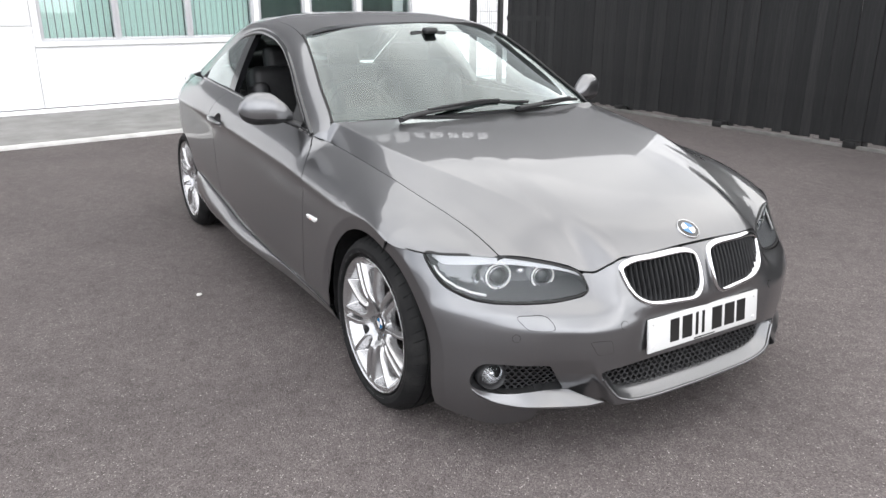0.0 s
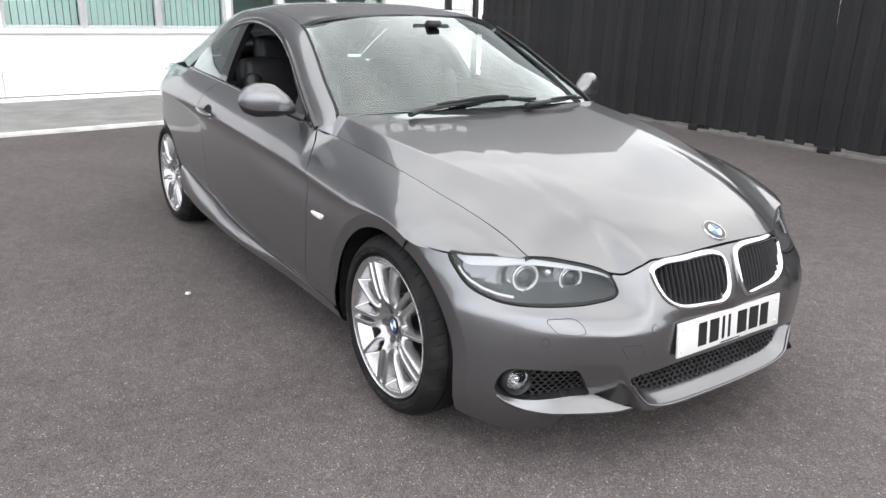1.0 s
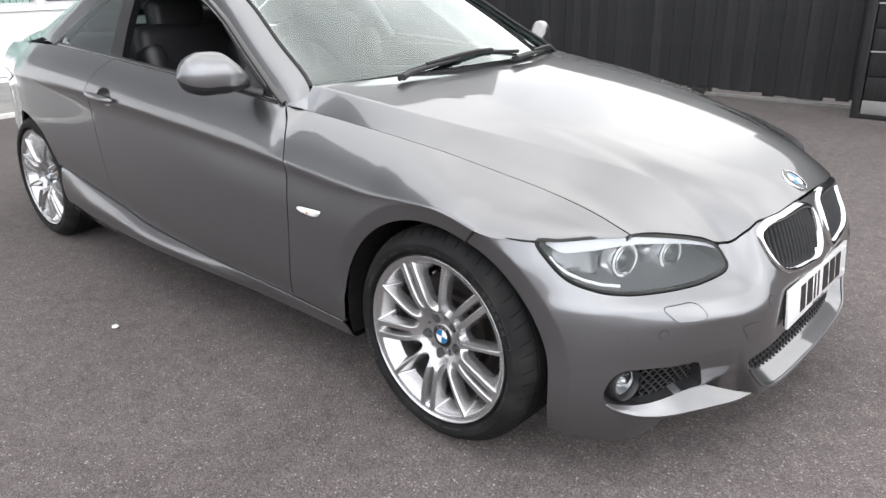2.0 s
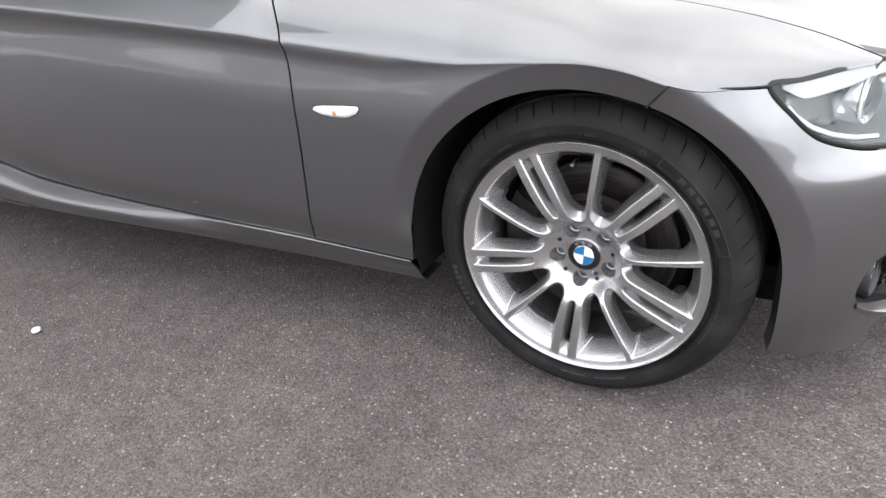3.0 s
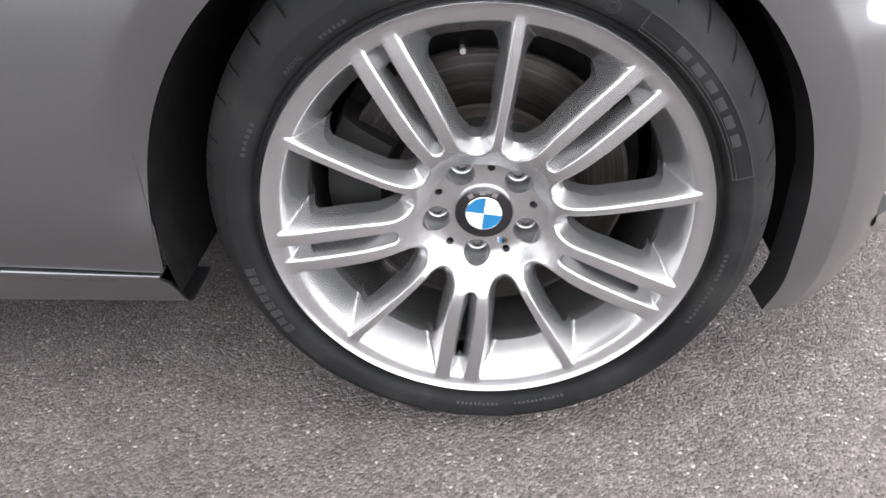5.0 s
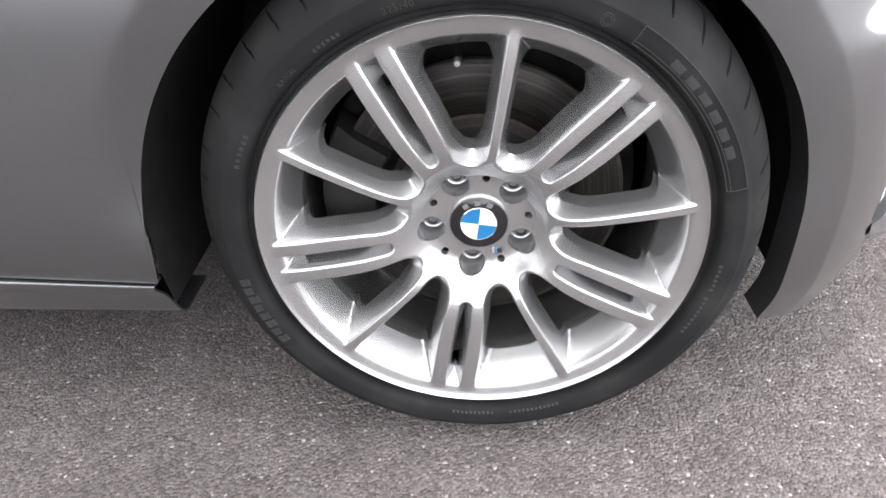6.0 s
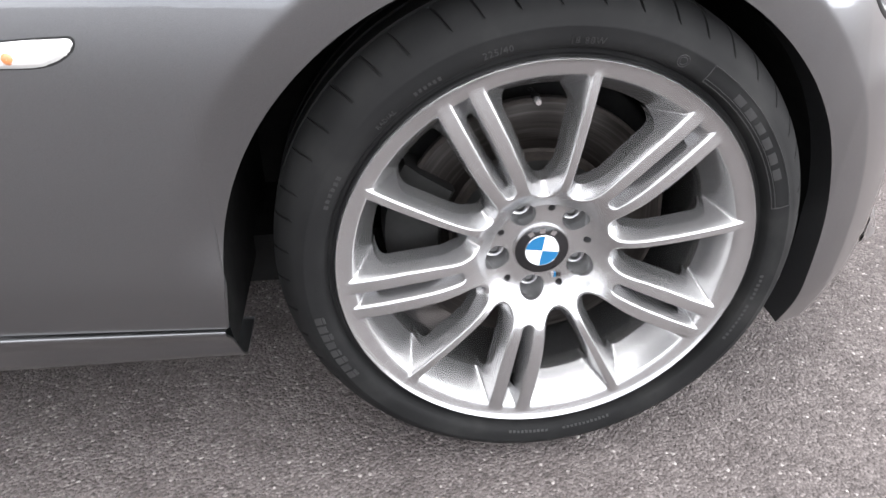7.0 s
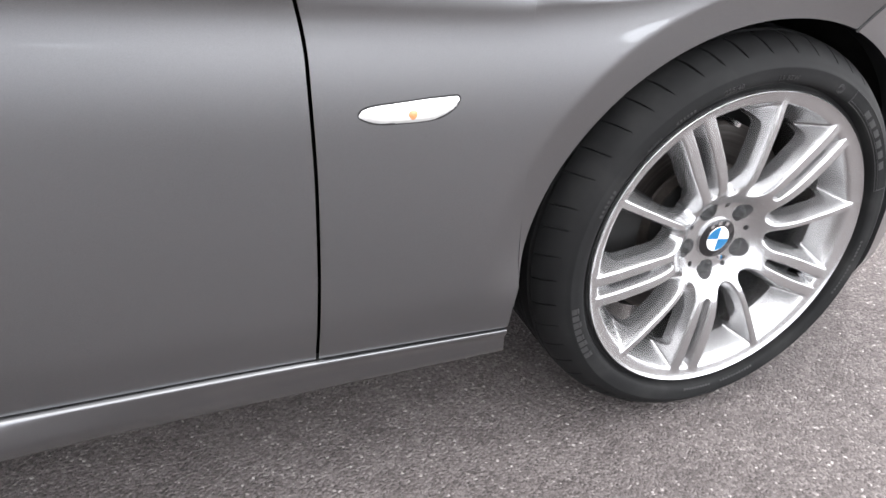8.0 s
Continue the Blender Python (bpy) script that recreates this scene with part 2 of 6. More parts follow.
def make_asphalt():
    m = mat("asphalt", (0.09, 0.085, 0.085), 0.85, spec=0.3)
    n, l, b = nodes_of(m)
    co = n.new("ShaderNodeTexCoord")
    vor = n.new("ShaderNodeTexVoronoi")
    vor.inputs["Scale"].default_value = 235.0
    vor.inputs["Randomness"].default_value = 1.0
    l.new(co.outputs["Object"], vor.inputs["Vector"])
    sep = n.new("ShaderNodeSeparateColor")
    l.new(vor.outputs["Color"], sep.inputs["Color"])
    grain = ramp_node(n, l, sep.outputs["Red"], ((0.0, (0.070, 0.062, 0.061)), (0.45, (0.110, 0.098, 0.096)), (0.88, (0.148, 0.133, 0.131)), (0.982, (0.185, 0.168, 0.165)), (1.0, (0.36, 0.34, 0.33))))
    big = noise_node(n, l, 0.9, 6.0, 0.6)
    tone = ramp_node(n, l, big.outputs["Fac"], ((0.3, (0.82, 0.80, 0.80)), (0.7, (1.12, 1.10, 1.09))))
    mid = noise_node(n, l, 14.0, 5.0, 0.65)
    tone2 = ramp_node(n, l, mid.outputs["Fac"], ((0.3, (0.80, 0.79, 0.79)), (0.7, (1.15, 1.15, 1.15))))
    mul = n.new("ShaderNodeMix")
    mul.data_type, mul.blend_type = "RGBA", "MULTIPLY"
    mul.inputs["Factor"].default_value = 1.0
    l.new(grain.outputs["Color"], mul.inputs["A"])
    l.new(tone.outputs["Color"], mul.inputs["B"])
    mul2 = n.new("ShaderNodeMix")
    mul2.data_type, mul2.blend_type = "RGBA", "MULTIPLY"
    mul2.inputs["Factor"].default_value = 1.0
    l.new(mul.outputs["Result"], mul2.inputs["A"])
    l.new(tone2.outputs["Color"], mul2.inputs["B"])
    # base colour grows paler towards +x, with an uneven edge
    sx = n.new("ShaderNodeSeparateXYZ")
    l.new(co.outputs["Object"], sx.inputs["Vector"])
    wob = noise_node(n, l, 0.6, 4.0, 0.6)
    x_wob = n.new("ShaderNodeMath")
    x_wob.operation = "MULTIPLY_ADD"
    x_wob.inputs[1].default_value = 2.4
    l.new(wob.outputs["Fac"], x_wob.inputs[0])
    l.new(sx.outputs["X"], x_wob.inputs[2])
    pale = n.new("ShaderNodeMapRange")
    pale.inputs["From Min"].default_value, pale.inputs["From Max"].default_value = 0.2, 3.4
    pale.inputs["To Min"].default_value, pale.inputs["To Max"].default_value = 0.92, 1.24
    l.new(x_wob.outputs["Value"], pale.inputs["Value"])
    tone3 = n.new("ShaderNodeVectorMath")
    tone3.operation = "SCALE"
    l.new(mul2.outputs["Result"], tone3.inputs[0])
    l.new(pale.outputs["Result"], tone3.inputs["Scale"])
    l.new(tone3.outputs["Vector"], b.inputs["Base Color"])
    bump = n.new("ShaderNodeBump")
    bump.inputs["Strength"].default_value, bump.inputs["Distance"].default_value = 0.75, 0.004
    inv = n.new("ShaderNodeMath")
    inv.operation = "SUBTRACT"
    inv.inputs[0].default_value = 1.0
    l.new(vor.outputs["Distance"], inv.inputs[1])
    l.new(inv.outputs["Value"], bump.inputs["Height"])
    l.new(bump.outputs["Normal"], b.inputs["Normal"])
    return m


ASPHALT = make_asphalt()
CONCRETE = vary(mat("pavement_concrete", (0.3, 0.3, 0.29), 0.9), 3.0, ((0.3, (0.17, 0.166, 0.16)), (0.7, (0.25, 0.246, 0.238))), detail=8.0, bump=0.3, bump_scale=120.0)
EDGING = vary(mat("old_concrete", (0.13, 0.128, 0.12), 0.9), 4.0, ((0.3, (0.085, 0.083, 0.078)), (0.7, (0.19, 0.185, 0.175))), detail=9.0, bump=0.4, bump_scale=60.0)
KERB_WHITE = vary(mat("kerb_paint", (0.6, 0.6, 0.58), 0.8), 5.0, ((0.35, (0.48, 0.47, 0.45)), (0.65, (0.68, 0.67, 0.65))), detail=8.0)
PANEL_WHITE = vary(mat("panel_white", (0.8, 0.8, 0.8), 0.45), 0.8, ((0.3, (0.77, 0.77, 0.775)), (0.7, (0.83, 0.83, 0.83))), detail=7.0, rough_range=(0.35, 0.55))
FRAME_GREY = mat("window_frame_grey", (0.45, 0.45, 0.46), 0.4)
CLAD_DARK = vary(mat("dark_cladding", (0.06, 0.062, 0.065), 0.4), 1.5, ((0.3, (0.135, 0.137, 0.142)), (0.7, (0.175, 0.177, 0.182))))
PANE = make_glass("window_pane", (0.965, 0.995, 0.985))
DARK_BLIND = vary(mat("dark_blind", (0.07, 0.1, 0.095), 0.8), 6.0, ((0.3, (0.075, 0.098, 0.092)), (0.7, (0.10, 0.128, 0.12))), stretch=(1, 1, 0.1))
BLIND = vary(mat("blind_fabric", (0.35, 0.5, 0.47), 0.8), 6.0, ((0.3, (0.70, 0.85, 0.81)), (0.7, (0.78, 0.90, 0.87))), stretch=(1, 1, 0.1))


def make_fence_wood():
    m = mat("black_stained_wood", (0.02, 0.02, 0.02), 0.62, spec=0.4)
    n, l, b = nodes_of(m)
    info = n.new("ShaderNodeObjectInfo")
    grain = noise_node(n, l, 7.0, 8.0, 0.7, "Object", (9, 9, 0.45))
    add = n.new("ShaderNodeMath")
    add.operation = "MULTIPLY_ADD"
    add.inputs[1].default_value = 0.28
    l.new(info.outputs["Random"], add.inputs[0])
    l.new(grain.outputs["Fac"], add.inputs[2])
    l.new(ramp_node(n, l, add.outputs["Value"], ((0.35, (0.006, 0.006, 0.0065)), (0.65, (0.013, 0.013, 0.0135)), (0.95, (0.028, 0.0275, 0.0275)))).outputs["Color"], b.inputs["Base Color"])
    bump = n.new("ShaderNodeBump")
    bump.inputs["Strength"].default_value, bump.inputs["Distance"].default_value = 0.4, 0.003
    l.new(grain.outputs["Fac"], bump.inputs["Height"])
    l.new(bump.outputs["Normal"], b.inputs["Normal"])
    return m


FENCE_WOOD = make_fence_wood()
BLACK_STEEL = mat("black_steel", (0.01, 0.01, 0.01), 0.5)
BOLT_STEEL = vary(mat("bolt_steel", (0.3, 0.3, 0.3), 0.4, 0.8), 120.0, ((0.3, (0.12, 0.12, 0.122)), (0.7, (0.22, 0.22, 0.222))))
GREY_STEEL = mat("grey_steel", (0.35, 0.35, 0.36), 0.45, 0.6)


# ---- tools ----
def pchip(xk, yk, x):
    """Smooth curve through knots; yk may hold one column per element of x."""
    xk, x = np.asarray(xk, float), np.asarray(x, float)
    yk = np.asarray(yk, float)
    shape = x.shape
    x = x.ravel()
    if yk.ndim == 1:
        yk = np.repeat(yk[:, None], len(x), 1)
    h = np.diff(xk)[:, None]
    d = np.diff(yk, axis=0) / h
    m = np.zeros_like(yk)
    if len(xk) > 2:
        w1, w2 = 2 * h[1:] + h[:-1], h[1:] + 2 * h[:-1]
        same = d[:-1] * d[1:] > 0
        with np.errstate(divide="ignore", invalid="ignore"):
            m[1:-1] = np.where(same, (w1 + w2) / (w1 / d[:-1] + w2 / d[1:]), 0.0)
    m[0], m[-1] = d[0], d[-1]
    i = np.clip(np.searchsorted(xk, x) - 1, 0, len(xk) - 2)
    j = np.arange(len(x))
    hh = xk[i + 1] - xk[i]
    t = np.clip((x - xk[i]) / hh, -0.5, 1.5)
    y = (2 * t**3 - 3 * t**2 + 1) * yk[i, j] + (t**3 - 2 * t**2 + t) * hh * m[i, j] + (3 * t**2 - 2 * t**3) * yk[i + 1, j] + (t**3 - t**2) * hh * m[i + 1, j]
    return y.reshape(shape)


def curve(*knots):
    k = np.array(sorted(knots), float)
    if k.shape[1] == 2:
        return lambda x: pchip(k[:, 0], k[:, 1], x)
    return lambda x: np.stack([pchip(k[:, 0], k[:, n], x) for n in range(1, k.shape[1])], -1)


def sstep(t):
    t = np.clip(t, 0, 1)
    return t * t * (3 - 2 * t)


def loop_curve(points, n=96):
    """A closed smooth outline through the points."""
    p = np.array(points, float)
    q = np.concatenate([p[-2:], p, p[:3]])
    d = np.r_[0, np.cumsum(np.linalg.norm(np.diff(q, axis=0), axis=1) ** 0.5)]
    t = np.linspace(d[2], d[2 + len(p)], n, endpoint=False)
    out = []
    for v in t:
        i = min(max(np.searchsorted(d, v, side="right") - 1, 1), len(q) - 3)
        t0, t1, t2, t3 = d[i - 1 : i + 3]
        a1 = (t1 - v) / (t1 - t0) * q[i - 1] + (v - t0) / (t1 - t0) * q[i]
        a2 = (t2 - v) / (t2 - t1) * q[i] + (v - t1) / (t2 - t1) * q[i + 1]
        a3 = (t3 - v) / (t3 - t2) * q[i + 1] + (v - t2) / (t3 - t2) * q[i + 2]
        b1 = (t2 - v) / (t2 - t0) * a1 + (v - t0) / (t2 - t0) * a2
        b2 = (t3 - v) / (t3 - t1) * a2 + (v - t1) / (t3 - t1) * a3
        out.append((t2 - v) / (t2 - t1) * b1 + (v - t1) / (t2 - t1) * b2)
    return np.array(out)


def poly_sdf(loop):
    """Signed distance to a closed outline, negative inside."""
    a, b = loop, np.roll(loop, -1, 0)

    def f(u, v):
        p = np.stack([u.ravel(), v.ravel()], -1)
        ab, ap = b - a, p[:, None] - a
        t = np.clip((ap * ab).sum(-1) / ((ab**2).sum(-1) + 1e-15), 0, 1)
        dist = np.sqrt((((ap - t[..., None] * ab) ** 2).sum(-1)).min(1))
        cross = (a[:, 1] > p[:, None, 1]) != (b[:, 1] > p[:, None, 1])
        xs = (b[:, 0] - a[:, 0]) * (p[:, None, 1] - a[:, 1]) / np.where(np.abs(b[:, 1] - a[:, 1]) < 1e-12, 1e-12, b[:, 1] - a[:, 1]) + a[:, 0]
        inside = (cross & (p[:, None, 0] < xs)).sum(1) % 2 == 1
        return np.where(inside, -dist, dist).reshape(u.shape)

    return f


def inset(loop, d):
    """The outline moved inwards by d."""
    e = np.roll(loop, -1, 0) - np.roll(loop, 1, 0)
    nrm = np.stack([-e[:, 1], e[:, 0]], -1) / np.linalg.norm(e, axis=1)[:, None]
    area = (loop[:, 0] * np.roll(loop[:, 1], -1) - np.roll(loop[:, 0], -1) * loop[:, 1]).sum()
    return loop + nrm * d * (1 if area > 0 else -1)


def snap(u, v, sdf, cell):
    """Moves grid points near an outline onto it; returns also the distances."""
    u, v = u.copy(), v.copy()
    near = np.abs(sdf(u, v)) < 0.72 * cell
    for _ in range(3):
        e = 1e-5
        uu, vv = u[near], v[near]
        if not len(uu):
            break
        s0 = sdf(uu, vv)
        gu, gv = (sdf(uu + e, vv) - s0) / e, (sdf(uu, vv + e) - s0) / e
        g2 = np.maximum(gu**2 + gv**2, 0.2)
        u[near], v[near] = uu - s0 * gu / g2, vv - s0 * gv / g2
    s = sdf(u, v)
    s[near] = 0.0
    return u, v, s


def grid(u, v, f, holes=(), keep_inside=None, cell=0.008, loop=False):
    """Vertices and faces of a surface f over the parameters u, v (2D arrays), with openings."""
    dead = np.zeros(u.shape, bool)
    sign = []
    for sdf in holes:
        u, v, s = snap(u, v, sdf, cell)
        sign.append(s)
    if keep_inside:
        u, v, s = snap(u, v, keep_inside, cell)
        sign.append(-s)
    p = f(u, v).reshape(-1, 3)
    r, c = u.shape
    idx = np.arange(r * c).reshape(r, c)
    if loop:
        idx = np.concatenate([idx, idx[:, :1]], 1)
    quads = np.stack([idx[:-1, :-1], idx[:-1, 1:], idx[1:, 1:], idx[1:, :-1]], -1).reshape(-1, 4)
    ok = np.ones(len(quads), bool)
    for s in sign:
        ok &= s.ravel()[quads].mean(1) > 1e-6
    return p, [tuple(q) for q in quads[ok]]


def weld(parts, tol=1e-4):
    """Joins several (vertices, faces) and merges equal vertices."""
    verts, faces, seen = [], [], {}
    for p, f in parts:
        key = np.round(np.asarray(p) / tol).astype(np.int64)
        m = []
        for k, co in zip(map(tuple, key), np.asarray(p)):
            if k not in seen:
                seen[k] = len(verts)
                verts.append(co)
            m.append(seen[k])
        for face in f:
            g = []
            for i in face:
                if m[i] not in g:
                    g.append(m[i])
            if len(g) > 2:
                faces.append(tuple(g))
    return np.array(verts), faces


def face_normals(p, faces):
    n = np.zeros((len(faces), 3))
    for k, f in enumerate(faces):
        q = p[list(f)]
        n[k] = np.cross(q[2] - q[0], q[-1] - q[1]) if len(f) > 3 else np.cross(q[1] - q[0], q[2] - q[0])
    return n


def orient(p, faces, out):
    """Turns the faces to look along out (a vector, or a point to look away from when away is given)."""
    n = face_normals(p, faces).sum(0)
    return faces if n @ np.asarray(out, float) > 0 else [f[::-1] for f in faces]


def flange(p, faces, depth, where=None):
    """Folds the open edges of a panel inwards, with vertices of their own, so that the fold stays sharp."""
    n = face_normals(p, faces)
    vn = np.zeros_like(p)
    count = {}
    for f, nn in zip(faces, n):
        for a, b in zip(f, f[1:] + f[:1]):
            vn[a] += nn
            count[(a, b)] = count.get((a, b), 0) + 1
    vn /= np.maximum(np.linalg.norm(vn, axis=1), 1e-12)[:, None]
    verts, extra, made = [p], [], {}
    total = len(p)
    new_pts = []

    def pair(i):
        nonlocal total
        if i not in made:
            made[i] = total
            new_pts.extend((p[i], p[i] - vn[i] * depth))
            total += 2
        return made[i]

    for a, b in count:
        if (b, a) not in count and (where is None or (where(p[a]) and where(p[b]))):
            i, j = pair(a), pair(b)
            extra.append((j, i, i + 1, j + 1))
    return (np.concatenate([p, np.array(new_pts)]) if new_pts else p), list(faces) + extra


def mesh_of(name, p, faces, material, smooth=True, sharp=None):
    me = bpy.data.meshes.new(name)
    me.from_pydata([tuple(map(float, v)) for v in p], [], [tuple(map(int, f)) for f in faces])
    me.materials.append(material)
    me.polygons.foreach_set("use_smooth", [smooth] * len(me.polygons))
    if sharp:
        me.set_sharp_from_angle(angle=radians(sharp))
    me.update()
    return me


def add(name, p, faces, material, parent=None, label="", smooth=True, sharp=55):
    ob = new(name, mesh_of(name, p, faces, material, smooth, sharp))
    ob.parent = parent
    return tagged(ob, label)


def both(name, p, faces, material, parent, label="", smooth=True, sharp=55, depth=0.0):
    """A part on the car's right side and its mirror image on the left."""
    if depth:
        p, faces = flange(p, faces, depth)
    a = add(name, p, faces, material, parent, label, smooth, sharp)
    b = add(name, p * (1, -1, 1), [f[::-1] for f in faces], material, parent, label, smooth, sharp)
    return a, b


def from_bm(name, bm, material, parent=None, label="", smooth=False, sharp=35):
    me = bpy.data.meshes.new(name)
    bmesh.ops.recalc_face_normals(bm, faces=bm.faces)
    bm.to_mesh(me)
    bm.free()
    me.materials.append(material)
    if smooth:
        me.polygons.foreach_set("use_smooth", [True] * len(me.polygons))
        me.set_sharp_from_angle(angle=radians(sharp))
    ob = new(name, me)
    ob.parent = parent
    return tagged(ob, label)


def box_bm(bm, lo, hi, bevel=0.0, m=None):
    mid = [(a + b) / 2 for a, b in zip(lo, hi)]
    size = [abs(b - a) for a, b in zip(lo, hi)]
    made = bmesh.ops.create_cube(bm, size=1.0, matrix=Matrix.Translation(mid) @ Matrix.Diagonal((*size, 1)))
    if bevel:
        edges = list({e for v in made["verts"] for e in v.link_edges})
        made = bmesh.ops.bevel(bm, geom=edges, offset=bevel, segments=2, affect="EDGES", profile=0.5)
    if m is not None:
        bmesh.ops.transform(bm, matrix=m, verts=list({v for f in made.get("faces", []) for v in f.verts}) or made["verts"])


def box(name, lo, hi, material, parent=None, label="", bevel=0.0, m=None):
    bm = bmesh.new()
    box_bm(bm, lo, hi, bevel)
    if m is not None:
        bmesh.ops.transform(bm, matrix=m, verts=bm.verts)
    return from_bm(name, bm, material, parent, label, bevel > 0, 40)


def tube(path, radius, sides=10, closed=False, flat=1.0, up=(0, 0, 1)):
    """A round bar along a path of points; radius may be a list."""
    p = np.array(path, float)
    n = len(p)
    rad = np.broadcast_to(np.asarray(radius, float), (n,))
    tan = np.roll(p, -1, 0) - np.roll(p, 1, 0) if closed else np.gradient(p, axis=0)
    tan /= np.linalg.norm(tan, axis=1)[:, None]
    ref = np.array(up, float)
    a = np.cross(tan, ref)
    a /= np.maximum(np.linalg.norm(a, axis=1), 1e-9)[:, None]
    b = np.cross(a, tan)
    th = np.linspace(0, 2 * np.pi, sides, endpoint=False)
    ring = p[:, None] + rad[:, None, None] * (np.cos(th)[None, :, None] * a[:, None] + flat * np.sin(th)[None, :, None] * b[:, None])
    verts = ring.reshape(-1, 3)
    faces = []
    for i in range(n if closed else n - 1):
        for j in range(sides):
            k, m = (i + 1) % n, (j + 1) % sides
            faces.append((i * sides + j, i * sides + m, k * sides + m, k * sides + j))
    if not closed:
        faces += [tuple(range(sides))[::-1], tuple((n - 1) * sides + j for j in range(sides))]
    return verts, faces


def revolve(profile, n=96, axis="y", closed=False):
    """Turns a profile of (radius, along) round the y axis; along grows outwards to -y."""
    pr = np.array(profile, float)
    th = np.linspace(0, 2 * np.pi, n, endpoint=False)
    r, d = pr[:, 0][:, None], pr[:, 1][:, None]
    p = np.stack([r * np.cos(th), -d + 0 * th, r * np.sin(th)], -1).reshape(-1, 3)
    faces = []
    k = len(pr)
    for i in range(k if closed else k - 1):
        for j in range(n):
            m, q = (j + 1) % n, (i + 1) % k
            faces.append((i * n + j, i * n + m, q * n + m, q * n + j))
    return p, faces


def disc(radius, d, n=32, centre=(0.0, 0.0)):
    th = np.linspace(0, 2 * np.pi, n, endpoint=False)
    return np.stack([centre[0] + radius * np.cos(th), 0 * th - d, centre[1] + radius * np.sin(th)], -1), [tuple(range(n))]


# ---- the car's outer surfaces, as half-widths and heights along its length (front axle at x = 0) ----
HX = np.array([(0.10, 0.880), (0.20, 0.864), (0.30, 0.838), (0.36, 0.812), (0.44, 0.765), (0.50, 0.715), (0.56, 0.650), (0.61, 0.585), (0.65, 0.520),
               (0.69, 0.440), (0.715, 0.340), (0.728, 0.200), (0.733, 0.0)])
S_KNOT = np.r_[0, np.cumsum(np.linalg.norm(np.diff(HX, axis=0), axis=1))]
S_MID = float(S_KNOT[-1])


def plan(s):
    """The bumper's line seen from above; past the middle it is mirrored."""
    q = np.where(s > S_MID, 2 * S_MID - s, s)
    y = pchip(S_KNOT, HX[:, 1], q)
    return pchip(S_KNOT, HX[:, 0], q), np.where(s > S_MID, -y, y)


Z_KNOT = np.array([0.10, 0.16, 0.22, 0.30, 0.40, 0.455, 0.50, 0.545, 0.60, 0.66, 0.70])
S_ROW = S_KNOT[[0, 2, 4, 6, 8, 9, 10, 11, 12]]
OFFSET = np.array([
    (-0.030, -0.008, 0.000, 0.000, 0.000, 0.000, 0.000, 0.000, -0.001, -0.001, -0.006),
    (-0.030, -0.010, 0.000, 0.002, 0.000, 0.000, -0.002, -0.006, -0.014, -0.032, -0.045),
    (-0.036, -0.014, 0.000, 0.006, 0.004, 0.000, -0.006, -0.025, -0.047, -0.070, -0.090),
    (-0.062, -0.032, -0.008, 0.002, 0.003, 0.000, -0.011, -0.042, -0.079, -0.115, -0.150),
    (-0.075, -0.040, -0.018, -0.010, 0.000, 0.000, -0.018, -0.060, -0.103, -0.140, -0.175),
    (-0.060, -0.020, -0.006, -0.004, 0.000, -0.002, -0.024, -0.068, -0.105, -0.140, -0.170),
    (-0.040, -0.004, 0.010, -0.002, 0.000, -0.003, -0.016, -0.034, -0.064, -0.092, -0.120),
    (-0.030, -0.002, 0.010, -0.010, -0.016, -0.014, -0.012, -0.022, -0.042, -0.070, -0.108),
    (-0.030, -0.002, 0.010, -0.012, -0.018, -0.012, -0.002, -0.010, -0.030, -0.066, -0.108),
])
def arch_dip(x, z):
    """The narrow turned-in lip round the front wheel arch."""
    d = np.where(z > 0.318, (np.hypot((x + 0.007) / 0.358, (z - 0.318) / 0.343) - 1) * 0.35, np.abs(x + 0.007) - 0.358)
    return 0.23 * np.clip(0.046 - d, 0, 0.046) * (np.abs(x) < 0.46) * np.where(x < 0, sstep((z - 0.30) / 0.10), 1.0)


recess_edge = curve((0.08, 0.865), (0.16, 0.862), (0.20, 0.850), (0.25, 0.826), (0.32, 0.786), (0.40, 0.762), (0.50, 0.75))


def recess(s, z):
    """The hollow between fog lamp and middle intake."""
    deep = np.interp(z, [0.10, 0.20, 0.24, 0.28, 0.32, 0.37, 0.7], [0.050, 0.050, 0.038, 0.020, 0.007, 0.0, 0.0])
    return deep * sstep((s - 0.47) / 0.20) * sstep((recess_edge(z) + 0.004 - s) / 0.016)


def flare(x, z):
    """The bumper's flank swells out towards the wheel arch."""
    return np.interp(x, [0.10, 0.155, 0.20, 0.28, 0.351, 0.42, 0.50], [0.001, 0.004, 0.008, 0.015, 0.016, 0.008, 0.0]) * (1 - 0.50 * sstep((z - 0.30) / 0.365)) * sstep((z - 0.10) / 0.14)


def nose(s, z, lift=0.0):
    """The front skin: a point at s along the bumper (0 at the wheel arch, S_MID in the middle) and height z, moved out by lift. Right side."""
    s, z = np.asarray(s, float), np.asarray(z, float)
    s, z = np.broadcast_arrays(s, z)
    q = np.where(s > S_MID, 2 * S_MID - s, s)
    e = 1e-3
    x, y = plan(s)
    xa, ya = plan(s - e)
    xb, yb = plan(s + e)
    tx, ty = xb - xa, yb - ya
    ln = np.hypot(tx, ty)
    nx, ny = -ty / ln, tx / ln
    rows = np.stack([pchip(Z_KNOT, o, z).ravel() for o in OFFSET])
    off = pchip(S_ROW, rows, q.ravel()).reshape(q.shape) + lift - recess(q, z)
    off = off - arch_dip(x, z) + flare(x, z)
    return np.stack([x + nx * off, -(y + ny * off), z], -1)


